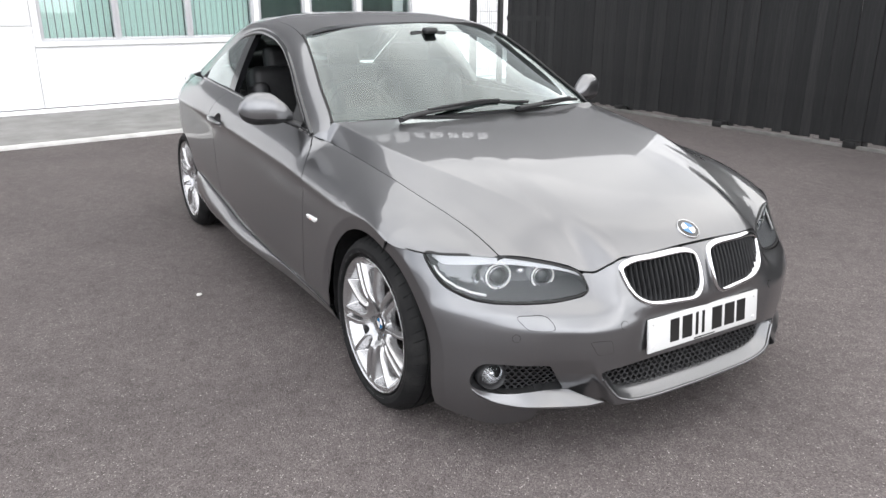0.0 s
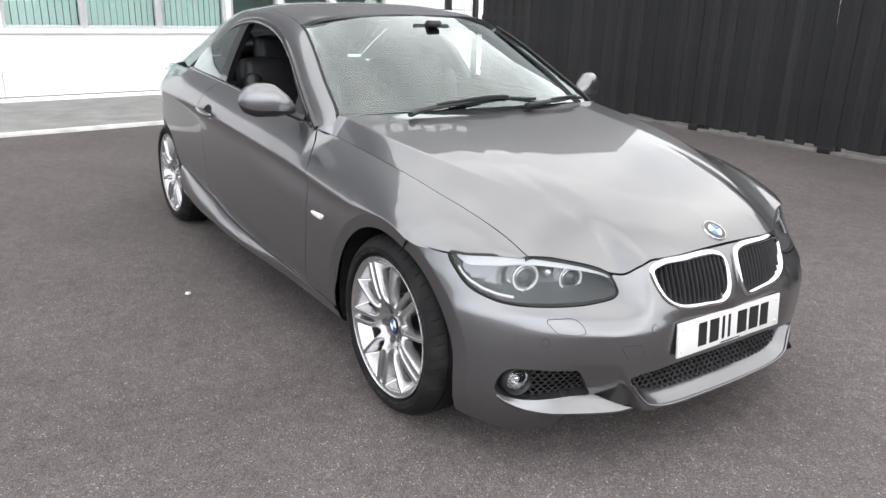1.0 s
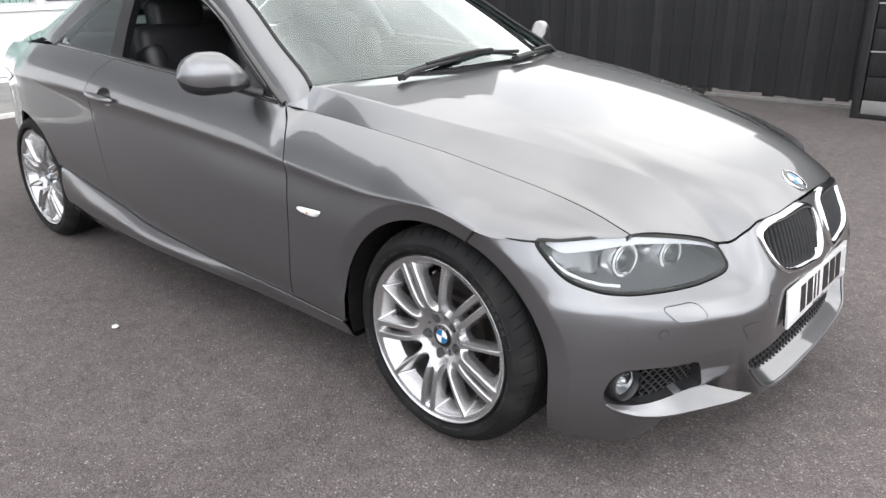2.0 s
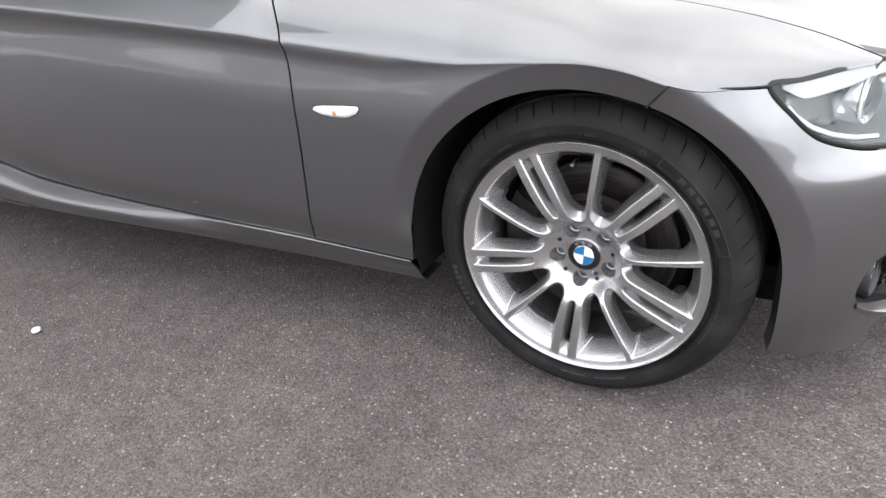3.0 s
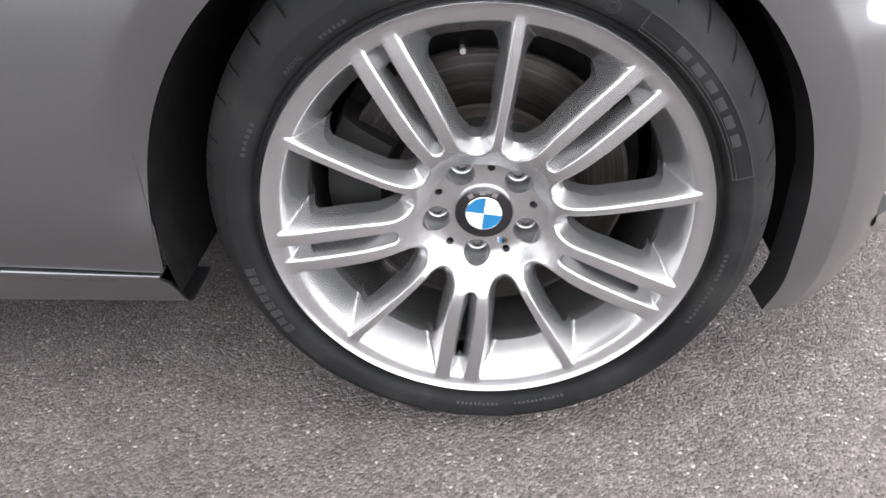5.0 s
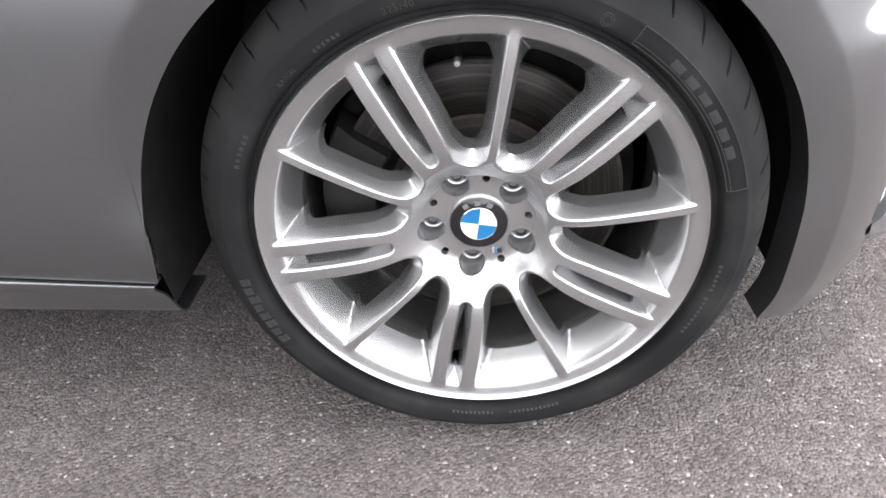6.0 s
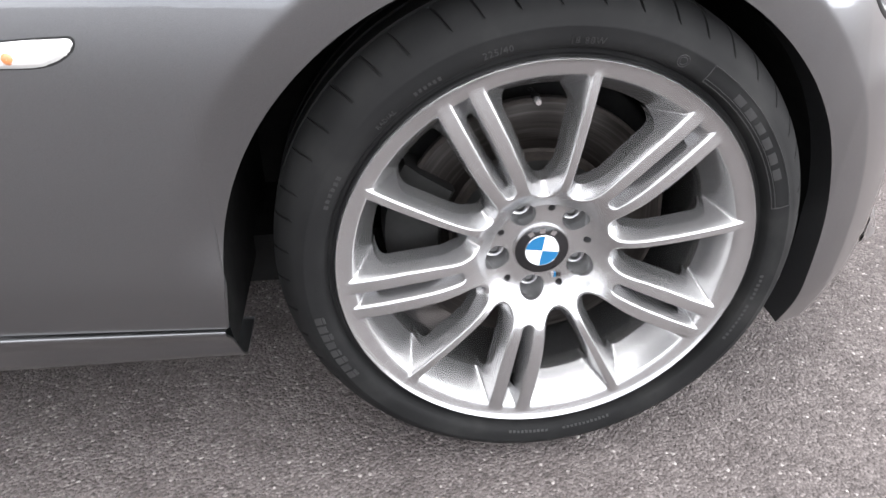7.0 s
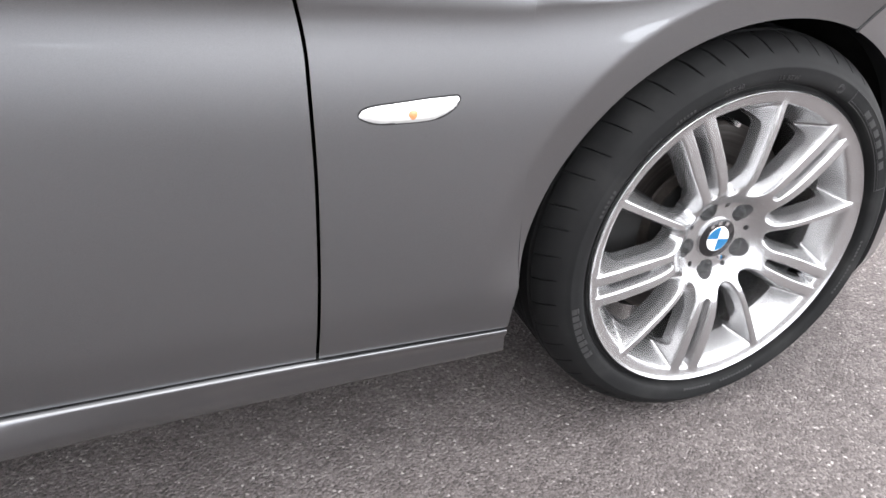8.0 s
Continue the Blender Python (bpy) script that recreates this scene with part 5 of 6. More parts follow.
def rim_walls(p, faces):
    """Walls of the openings: they run back and widen the spoke slightly."""
    n = face_normals(p, faces)
    count = {}
    for fc in faces:
        for a, b in zip(fc, fc[1:] + fc[:1]):
            count[(a, b)] = 1
    extra, made, pts = [], {}, []
    total = len(p)
    nb = {}
    for a, b in count:
        if (b, a) not in count:
            nb.setdefault(a, []).append(b)
            nb.setdefault(b, []).append(a)

    inward = {}
    for a, b in count:
        if (b, a) not in count:
            e = p[b] - p[a]
            side = np.cross(e, (0, -1, 0))
            side /= max(np.linalg.norm(side), 1e-9)
            for i in (a, b):
                inward[i] = inward.get(i, 0) + side
    depths = (0.0, 0.003, 0.008, 0.014, 0.019)
    flare = (0.0, -0.0005, -0.0013, -0.0022, -0.0030)

    def ring(i):
        nonlocal total
        if i not in made:
            made[i] = total
            v = inward[i] / max(np.linalg.norm(inward[i]), 1e-9)
            r = math.hypot(p[i][0], p[i][2])
            k = 1.0 if r > 0.08 else 0.35
            for d, w in zip(depths, flare):
                pts.append(p[i] + np.array([v[0] * w * -k, d * (1 if r > 0.08 else 0.7), v[2] * w * -k]))
            total += len(depths)
        return made[i]

    for a, b in count:
        if (b, a) not in count and math.hypot(p[a][0], p[a][2]) < R_WINDOW - 0.0015 and math.hypot(p[a][0], p[a][2]) > 0.0345:
            i, j = ring(a), ring(b)
            for k in range(len(depths) - 1):
                extra.append((j + k, i + k, i + k + 1, j + k + 1))
    return np.concatenate([p, np.array(pts)]), list(faces) + extra


def make_wheel(name, m, label):
    w = new(name)
    w.parent = car
    w.matrix_basis = m
    tagged(w, label)
    p, f = rim_walls(RIM_P, RIM_F)
    add("rim", p, f, ALLOY, w, "silver alloy rim with five single and five double spokes", sharp=85)
    barrel = [(R_LIP, 0.1056), (0.2385, 0.1066), (0.2420, 0.1080), (0.2436, 0.1098), (0.2446, 0.1103), (0.2456, 0.1094), (0.2460, 0.1070), (0.2455, 0.1020), (0.238, 0.098)]
    p, f = revolve(barrel, 160)
    add("rim_flange", p, orient(p, f, (0, -1, 0)), ALLOY, w)
    p, f = revolve([(0.2052, 0.0622), (0.2042, 0.0600), (0.2030, 0.045), (0.2030, 0.03), (0.205, 0.0), (0.208, -0.06), (0.222, -0.09), (0.226, -0.105)], 120)
    add("rim_barrel", p, f, ALLOY, w)
    # centre cap with plain quarters
    p, f = revolve([(0.0336, 0.066), (0.0336, 0.0722), (0.0330, 0.0736), (0.0318, 0.0744), (0.0005, 0.0760)], 64)
    cap = add("centre_cap", p, orient(p, f, (0, -1, 0)), GLOSS_BLACK, w, "black centre cap with blue and white quarters")
    p, f = revolve([(0.0206, 0.0748), (0.0213, 0.0760), (0.0205, 0.0764), (0.0198, 0.0760)], 64)
    add("cap_ring", p, orient(p, f, (0, -1, 0)), CHROME, w)
    p, f = revolve([(0.0336, 0.0700), (0.0341, 0.0728), (0.0336, 0.0738), (0.0328, 0.0738)], 64)
    add("cap_rim", p, orient(p, f, (0, -1, 0)), CHROME, w, "thin chrome rim")
    for a in (62, 92, 122):  # plain strokes on the black ring
        c, s = math.cos(radians(a)), math.sin(radians(a))
        q = np.array([(u * -s + v * c, -0.0759, u * c + v * s) for u, v in ((-0.0032, 0.0238), (0.0032, 0.0238), (0.0032, 0.0300), (-0.0032, 0.0300))])
        add("cap_stroke", q, orient(q, [(0, 1, 2, 3)], (0, -1, 0)), SATIN, w, smooth=False)
    for k in range(4):
        th = np.radians(np.linspace(90 * k - 8, 90 * k + 82, 17))
        p = np.concatenate([[(0, -0.0764, 0)], np.stack([0.0203 * np.cos(th), 0 * th - 0.0764, 0.0203 * np.sin(th)], -1)])
        add("cap_quarter", p, orient(p, [tuple(range(len(p)))], (0, -1, 0)), WHITE_ENAMEL if k % 2 == 0 else BLUE, w, smooth=False)
    for k in range(5):
        a = radians(SPOKE0 + 36 + 72 * k)
        at = np.array([0.0548 * math.cos(a), 0, 0.0548 * math.sin(a)])
        p, f = revolve([(0.0166, 0.0690), (0.0150, 0.0600), (0.0140, 0.0520), (0.0125, 0.0480), (0.0085, 0.0460)], 32)
        add("bolt_seat", p + at, orient(p, f, (0, -1, 0)), ALLOY, w, "silver tapered bolt seat", sharp=40)
        p, f = revolve([(0.0124, 0.0420), (0.0118, 0.0465), (0.0100, 0.0475), (0.0094, 0.0510), (0.0084, 0.0525), (0.0064, 0.0528), (0.0054, 0.0490), (0.0005, 0.0484)], 12)
        add("wheel_bolt", p + at, orient(p, f, (0, -1, 0)), BOLT_STEEL, w, sharp=30)
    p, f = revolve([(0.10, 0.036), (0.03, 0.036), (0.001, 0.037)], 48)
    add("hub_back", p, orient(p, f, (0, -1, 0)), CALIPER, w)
    # badge of three plain strips
    for k, mt in enumerate((GREY_STEEL, BLUE, GLOSS_BLACK, RUST)):
        box("badge_strip", (0.0150 + 0.0030 * k, -0.0722, -0.0420), (0.0176 + 0.0030 * k, -0.0702, -0.0362), mt, w)
    # valve
    p, f = revolve([(0.0005, 0.018), (0.003, 0.018), (0.0045, 0.014), (0.0045, 0.0), (0.0035, -0.001), (0.0035, -0.02)], 14)
    a = radians(95.5)
    add("valve", p * (1, 1, 1) + (0.192 * math.cos(a), -0.068, 0.192 * math.sin(a)), orient(p, f, (0, -1, 0)), SATIN, w, "pale valve cap")
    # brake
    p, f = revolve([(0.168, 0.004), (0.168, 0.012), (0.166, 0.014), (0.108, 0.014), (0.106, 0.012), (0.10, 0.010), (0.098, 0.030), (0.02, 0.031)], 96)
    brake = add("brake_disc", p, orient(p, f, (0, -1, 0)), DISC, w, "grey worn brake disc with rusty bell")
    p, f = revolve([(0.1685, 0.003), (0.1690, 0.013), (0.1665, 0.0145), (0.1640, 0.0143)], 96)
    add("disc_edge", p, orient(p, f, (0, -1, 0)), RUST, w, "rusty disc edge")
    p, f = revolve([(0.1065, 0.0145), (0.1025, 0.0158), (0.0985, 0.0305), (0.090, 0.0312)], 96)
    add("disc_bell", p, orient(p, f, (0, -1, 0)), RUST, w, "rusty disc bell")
    th = np.radians(np.linspace(148, 212, 22))
    ring = [(0.118, 0.030), (0.122, 0.036), (0.165, 0.034), (0.186, 0.024), (0.190, -0.02), (0.12, -0.02)]
    p = np.array([(r * math.cos(t), -d, r * math.sin(t)) for t in th for r, d in ring])
    n = len(ring)
    f = [(i * n + j, i * n + (j + 1) % n, (i + 1) * n + (j + 1) % n, (i + 1) * n + j) for i in range(len(th) - 1) for j in range(n)] + [tuple(range(n)), tuple((len(th) - 1) * n + j for j in range(n))[::-1]]
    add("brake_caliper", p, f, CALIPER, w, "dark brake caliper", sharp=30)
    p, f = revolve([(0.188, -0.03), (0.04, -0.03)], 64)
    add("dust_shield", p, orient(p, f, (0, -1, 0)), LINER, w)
    # tyre: angular pitch with a narrow cut in the shoulder
    prof = [(0.2400, 0.098, 0), (0.2450, 0.1030, 0), (0.2466, 0.1052, 0), (0.2482, 0.1054, 0), (0.2496, 0.1026, 0), (0.2535, 0.1018, 0), (0.2558, 0.1082, 0), (0.2572, 0.1132, 0), (0.2588, 0.1152, 0), (0.263, 0.1168, 0), (0.270, 0.1178, 0), (0.277, 0.1170, 0), (0.2785, 0.1174, 0), (0.2803, 0.1170, 0), (0.2815, 0.1156, 0), (0.287, 0.1126, 0),
            (0.2915, 0.1090, 0.0), (0.2955, 0.1052, 0.0), (0.3005, 0.0990, 0.6), (0.3055, 0.0915, 1), (0.3098, 0.0840, 1), (0.3130, 0.0770, 1), (0.3150, 0.070, 1), (0.3162, 0.0640, 0.4), (0.3163, 0.0635, 0), (0.3100, 0.0630, 0), (0.3100, 0.0550, 0), (0.3172, 0.0545, 0), (0.3178, 0.030, 0), (0.3178, 0.0245, 0), (0.3100, 0.024, 0), (0.3100, 0.014, 0), (0.3180, 0.0135, 0), (0.3180, -0.0135, 0),
            (0.3100, -0.014, 0), (0.3100, -0.024, 0), (0.3178, -0.0245, 0), (0.3172, -0.07, 0), (0.3150, -0.0915, 0), (0.3085, -0.1045, 0), (0.294, -0.1150, 0), (0.272, -0.118, 0), (0.25, -0.11, 0), (0.235, -0.098, 0)]
    pitch = 48
    cuts = []
    for k in range(pitch):
        b = 360.0 / pitch * (k + random.uniform(-0.12, 0.12))
        cuts += [(b, 0), (b + 0.12, 1), (b + 0.52, 1), (b + 0.64, 0), (b + 2.5, 0), (b + 4.4, 0), (b + 6.0, 0)]
    pr = np.array(prof)
    ang = np.radians([c[0] for c in cuts])
    cut = np.array([c[1] for c in cuts], float)
    lean = np.radians(1.6) * np.clip((0.112 - pr[:, 1]) / 0.03, 0, 1.6)
    R = pr[:, 0][:, None] - 0.0036 * pr[:, 2][:, None] * cut[None]
    D = pr[:, 1][:, None] - 0.0030 * (pr[:, 2] * (pr[:, 1] > 0.09))[:, None] * cut[None]
    A = ang[None] + lean[:, None]
    z = R * np.sin(A)
    z = np.where(z < -0.3165, -0.3165 + 0.15 * (z + 0.3165), z)
    P = np.stack([R * np.cos(A), -D, z], -1).reshape(-1, 3)
    n = len(ang)
    F = [(i * n + j, i * n + (j + 1) % n, (i + 1) * n + (j + 1) % n, (i + 1) * n + j) for i in range(len(pr) - 1) for j in range(n)]
    tyre = add("tyre", P, F, RUBBER, w, "black low-profile tyre with worn sidewall", sharp=38)
    # raised plain marks on the sidewall
    def mark(a0, a1, r0, r1, lift=0.0012):
        th = np.radians(np.linspace(a0, a1, 5))
        rr = np.linspace(r0, r1, 3)
        base = lambda r: np.interp(r, [0.2535, 0.2585, 0.263, 0.270, 0.277, 0.2803, 0.287, 0.2915], [0.1120, 0.1150, 0.1168, 0.1178, 0.1171, 0.1172, 0.1126, 0.1090])
        q = np.array([(r * math.cos(t), -(base(r) + lift), r * math.sin(t)) for r in rr for t in th])
        fs = [(i * 5 + j, i * 5 + j + 1, (i + 1) * 5 + j + 1, (i + 1) * 5 + j) for i in range(2) for j in range(4)]
        return flange(q, orient(q, fs, (0, -1, 0)), 0.0012)
    side_at = lambda r: np.interp(r, [0.2535, 0.2585, 0.263, 0.270, 0.277, 0.2803, 0.287, 0.2915], [0.1120, 0.1150, 0.1168, 0.1178, 0.1171, 0.1172, 0.1126, 0.1090])
    for start, count, wid, step, r0, r1 in ((190, 8, 2.0, 2.7, 0.2655, 0.2785), (150, 6, 0.9, 1.6, 0.263, 0.268), (118, 6, 0.7, 1.2, 0.262, 0.266), (262, 10, 0.7, 1.2, 0.2600, 0.2638), (278, 12, 0.7, 1.2, 0.2600, 0.2638), (332, 9, 0.8, 1.4, 0.262, 0.2658), (346, 6, 0.8, 1.4, 0.262, 0.2658), (22, 6, 3.0, 4.6, 0.2650, 0.2735)):
        for k in range(count):
            h = random.choice((0, 0, 0.25, 0.5))
            q, fs = mark(start + step * k, start + step * k + wid, r0 + (r1 - r0) * h * 0.4, r1, 0.0003)
            add("sidewall_mark", q, fs, LETTER_RUBBER, w, smooth=False)

    def on_side(points, radius):
        """A fine raised line on the sidewall, through points of (radius, degrees)."""
        q = [(r * math.cos(radians(a)), -side_at(r) - 0.0002, r * math.sin(radians(a))) for r, a in points]
        p_, f_ = tube(q, radius, 6, up=(0, 1, 0))
        add("sidewall_line", p_, f_, LETTER_RUBBER, w)
    # framed maker's panel, two fine rings and a small round stamp
    arc = np.linspace(14, 57, 26)
    for r in (0.2600, 0.2795):
        on_side([(r, a) for a in arc], 0.00055)
    for a in (14, 57):
        on_side([(r, a) for r in np.linspace(0.2600, 0.2795, 6)], 0.00055)
    on_side([(0.2635, a) for a in np.linspace(14, 57, 26)], 0.0004)
    for rad in (0.0062, 0.0040):
        on_side([(0.2675 + rad * math.sin(t), 64 + math.degrees(rad / 0.2675) * math.cos(t)) for t in np.linspace(0, 2 * math.pi, 20)], 0.0005)

    def lettering(words, mid, r0, height):
        """Raised words bent round the sidewall, their feet towards the rim."""
        cu = bpy.data.curves.new("words", "FONT")
        cu.body, cu.size, cu.align_x, cu.extrude = words, height * 1.38, "CENTER", 0.0004
        cu.space_character, cu.resolution_u = 1.12, 2
        ob_ = bpy.data.objects.new("words", cu)
        me = bpy.data.meshes.new_from_object(ob_)
        bpy.data.objects.remove(ob_)
        me.name = "sidewall_words"
        for v in me.vertices:
            r = r0 + v.co.y
            a = radians(mid) - v.co.x / r0
            v.co = (r * math.cos(a), -side_at(r) - 0.0004 - v.co.z, r * math.sin(a))
        me.materials.append(LETTER_RUBBER)
        t = new("sidewall_words", me)
        t.parent = w
        tagged(t, "raised black size lettering")
    lettering("225/40", 105, 0.2620, 0.0072)
    lettering("18 88W", 86, 0.2620, 0.0072)
    lettering("RADIAL", 133, 0.2610, 0.0050)
    return w


WHEEL_Y = 0.752
front_right = make_wheel("wheel", pose(0, -WHEEL_Y, AXLE), "silver ten-spoke alloy wheel with low-profile tyre")
for m in (pose(-2.76, -WHEEL_Y, AXLE, 0, 25, 0), pose(0, WHEEL_Y, AXLE, 0, 0, 180), pose(-2.76, WHEEL_Y, AXLE, 0, 40, 180)):
    copy_thing(front_right, m)


# ---- front details ----
def along_x(p, at, turn=0.0, tip=0.0):
    """A turned shape (axis -y) set to look forwards from a place; turn: degrees outwards to the right side."""
    q = np.stack([-p[:, 1], p[:, 0], p[:, 2]], -1)
    a, b = radians(-turn), radians(tip)
    c, s = math.cos(b), math.sin(b)
    q = q @ np.array([[c, 0, s], [0, 1, 0], [-s, 0, c]]).T
    c, s = math.cos(a), math.sin(a)
    return q @ np.array([[c, -s, 0], [s, c, 0], [0, 0, 1]]).T + np.array(at)


def pair(name, p, f, material, parent_pair, label="", smooth=True, sharp=55, depth=0.0):
    """A part under the right and the left copy of its thing."""
    if depth:
        p, f = flange(p, f, depth)
    add(name, p, f, material, parent_pair[0], label, smooth, sharp)
    add(name, p * (1, -1, 1), [q[::-1] for q in f], material, parent_pair[1], label, smooth, sharp)


def part_pair(name, label):
    out = []
    for _ in range(2):
        e = new(name)
        e.parent = car
        out.append(tagged(e, label))
    return out


LAMP_SILVER = mat("lamp_silver", (0.75, 0.75, 0.76), 0.16, 0.75)
LAMP_WHITE = mat("lamp_brow_white", (0.50, 0.50, 0.51), 0.3, 0.15)
CHROME_BRIGHT = mat("lamp_reflector", (0.86, 0.86, 0.87), 0.12, 0.9)
LAMP_LED = mat("lamp_ring_white", (0.82, 0.82, 0.80), 0.25, coat=0.5)
SMOKE = mat("lamp_lens_dark", (0.03, 0.032, 0.035), 0.06, 0.0, 1.0)
FACET = mat("lamp_facet", (0.20, 0.20, 0.205), 0.3, 0.6)

lamps = part_pair("headlamp", "clear headlamp with two ringed projectors")
p, f = band(LAMP, [(-0.003, -0.003), (0.000, 0.0), (0.004, 0.0005), (0.005, -0.006)])
pair("lamp_seal", p, orient(p, f, (1, -0.5, 0)), RUBBER_SEAL, lamps, "black lamp seal")
p, f = patch(inset(LAMP, 0.004), 0.0)
pair("lens", p, f, LENS_GLASS, lamps, "clear lens")
p, f = band(inset(LAMP, 0.004), [(0.0, -0.004), (0.002, -0.03), (0.012, -0.06), (0.03, -0.085)])
pair("lamp_bowl", p, orient(p, f, (1, -0.5, 0)), LAMP_GREY, lamps)
p, f = patch(inset(LAMP, 0.026), -0.085, 0.01)
pair("lamp_back", p, f, LAMP_GREY, lamps, "grey lamp housing")
# silver brow along the upper edge and light guide along the lower rear edge
BROW = [(0.232, 0.6605), (0.36, 0.6635), (0.48, 0.6565), (0.61, 0.639), (0.70, 0.621), (0.745, 0.606)]
brow_top = curve(*BROW)
S, T = np.meshgrid(np.linspace(0.236, 0.745, 70), np.linspace(0, 1, 7))
wid = curve((0.236, 0.006), (0.285, 0.027), (0.36, 0.026), (0.45, 0.019), (0.60, 0.013), (0.745, 0.006))
p, f = grid(S, T, lambda s, t: nose(s, brow_top(s) + 0.001 - wid(s) * t, -0.0045 - 0.003 * t))
pair("lamp_brow", p, orient(p, f, (1, -0.5, 0.3)), LAMP_WHITE, lamps, "silver lamp brow", depth=0.006)
guide = np.array([(0.245, 0.628), (0.262, 0.610), (0.29, 0.590), (0.33, 0.572), (0.38, 0.559), (0.43, 0.553)])
g = nose(guide[:, 0], guide[:, 1], -0.012)
p, f = tube(g, 0.0042, 8)
pair("light_guide", p, f, LAMP_LED, lamps, "white light guide")
# reflector facets at the rear corner
S, T = np.meshgrid(np.linspace(0.25, 0.37, 12), np.linspace(0, 1, 9))
p, f = grid(S, T, lambda s, t: nose(s, np.maximum(0.640 - 0.075 * t, 0.592 - (s - 0.25) * 0.25 + 0.006), -0.030 - 0.03 * (s - 0.25) / 0.12 + 0.005 * (np.round(t * 8) % 2) + 0.004 * (np.round((s - 0.25) * 92) % 2)))
pair("corner_reflector", p, orient(p, f, (1, -0.5, 0.3)), FACET, lamps, "faceted silver reflector", smooth=False)
for s0, z0, lift, rr in ((0.456, 0.597, -0.046, 0.98), (0.617, 0.590, -0.060, 0.90)):
    at = nose(s0, z0, lift)
    turn = 14
    p, f = revolve([(0.050 * rr, -0.030), (0.049 * rr, -0.004), (0.046 * rr, 0.001), (0.043 * rr, -0.001), (0.036 * rr, -0.016)], 48)
    pair("projector_shroud", along_x(p, at, turn), orient(along_x(p, at, turn), f, (1, 0, 0)), LAMP_SILVER, lamps, "bright projector shroud")
    p, f = revolve([(0.050 * rr, 0.006), (0.048 * rr, -0.004), (0.040 * rr, -0.022), (0.026 * rr, -0.036), (0.0005, -0.042)], 40)
    bowl = along_x(p, at - np.array([0.010, 0.030 * rr, 0.0]), turn + 26, 6)
    pair("reflector_bowl", bowl, orient(bowl, f, (1, 0, 0)), CHROME_BRIGHT, lamps, "bright reflector bowl")
    th = np.linspace(0, 2 * np.pi, 48, endpoint=False)
    ring = np.stack([0.0405 * rr * np.cos(th), 0 * th - 0.004, 0.0405 * rr * np.sin(th)], -1)
    p, f = tube(ring, 0.0032, 8, closed=True, up=(0, 1, 0))
    pair("lamp_ring", along_x(p, at, turn), f, LAMP_LED, lamps, "white ring")
    ring = np.stack([0.0325 * rr * np.cos(th), 0 * th - 0.007, 0.0325 * rr * np.sin(th)], -1)
    p, f = tube(ring, 0.0022, 8, closed=True, up=(0, 1, 0))
    pair("lens_bezel", along_x(p, at, turn), f, CHROME_BRIGHT, lamps, "bright lens bezel")
    p, f = revolve([(0.031 * rr, -0.014), (0.029 * rr, -0.004), (0.022 * rr, 0.006), (0.011 * rr, 0.011), (0.0005, 0.0125)], 36)
    pair("projector_lens", along_x(p, at, turn), orient(along_x(p, at, turn), f, (1, 0, 0)), SMOKE, lamps, "dark glass projector lens")
p, f = revolve([(0.011, -0.02), (0.011, 0.0), (0.009, 0.002), (0.0005, 0.004)], 24)
at = nose(0.535, 0.608, -0.05)
pair("side_bulb", along_x(p, at, 14), orient(along_x(p, at, 14), f, (1, 0, 0)), LAMP_SILVER, lamps)

# kidney grilles
grilles = part_pair("kidney_grille", "chrome-framed kidney grille with black upright slats")
p, f = band(KIDNEY, [(-0.005, -0.006), (-0.0035, 0.002), (-0.002, 0.006), (0.001, 0.009), (0.006, 0.010), (0.010, 0.007), (0.012, 0.001), (0.014, -0.05)])
pair("grille_frame", p, orient(p, f, (1, 0, 0)), CHROME, grilles, "chrome frame", sharp=50)
p, f = patch(inset(KIDNEY, 0.012), -0.055, 0.012)
pair("grille_back", p, f, LINER, grilles)
inner = poly_sdf(inset(KIDNEY, 0.014))
zz = np.linspace(0.50, 0.665, 200)
for k in range(15):
    s0 = S_MID - 0.046 - 0.0187 * k
    ok = zz[inner(np.full_like(zz, s0), zz) < 0]
    if len(ok) < 5:
        continue
    zs = np.linspace(ok[0] - 0.006, ok[-1] + 0.006, 9)
    lv = np.array([-0.040, -0.006, -0.002, -0.006, -0.040])
    ds = np.array([-0.0034, -0.0028, 0.0, 0.0028, 0.0034])
    q = np.array([nose(s0 + d, z, l) for z in zs for d, l in zip(ds, lv)])
    fs = [(i * 5 + j, i * 5 + j + 1, (i + 1) * 5 + j + 1, (i + 1) * 5 + j) for i in range(8) for j in range(4)]
    pair("slat", q, orient(q, fs, (1, 0, 0)), BLACK, grilles, smooth=True, sharp=40)


def mesh_grille(s0, s1, z0, z1, lift, row=0.014, wave=0.024, inside=None):
    """Wavy ribs joined to a honeycomb."""
    made = []
    n = int((z1 - z0) / row)
    for i in range(n + 1):
        ss = np.arange(s0, s1, wave / 8)
        zs = z0 + i * row + 0.0034 * np.clip(1.6 * np.sin(2 * np.pi * ss / wave + (i % 2) * np.pi), -1, 1)
        ok = inside(ss, zs) < 0.004 if inside else np.ones(len(ss), bool)
        if ok.sum() < 6:
            continue
        ss, zs = ss[ok], zs[ok]
        a, b = nose(ss, zs + 0.0028, lift), nose(ss, zs - 0.0028, lift)
        c, d = nose(ss, zs - 0.0028, lift - 0.014), nose(ss, zs + 0.0028, lift - 0.014)
        m = len(ss)
        q = np.concatenate([d, a, b, c])
        fs = [(r * m + j, r * m + j + 1, (r + 1) * m + j + 1, (r + 1) * m + j) for r in range(3) for j in range(m - 1)]
        made.append((q, orient(q, fs, (1, 0, 0))))
    return weld(made, 1e-5)


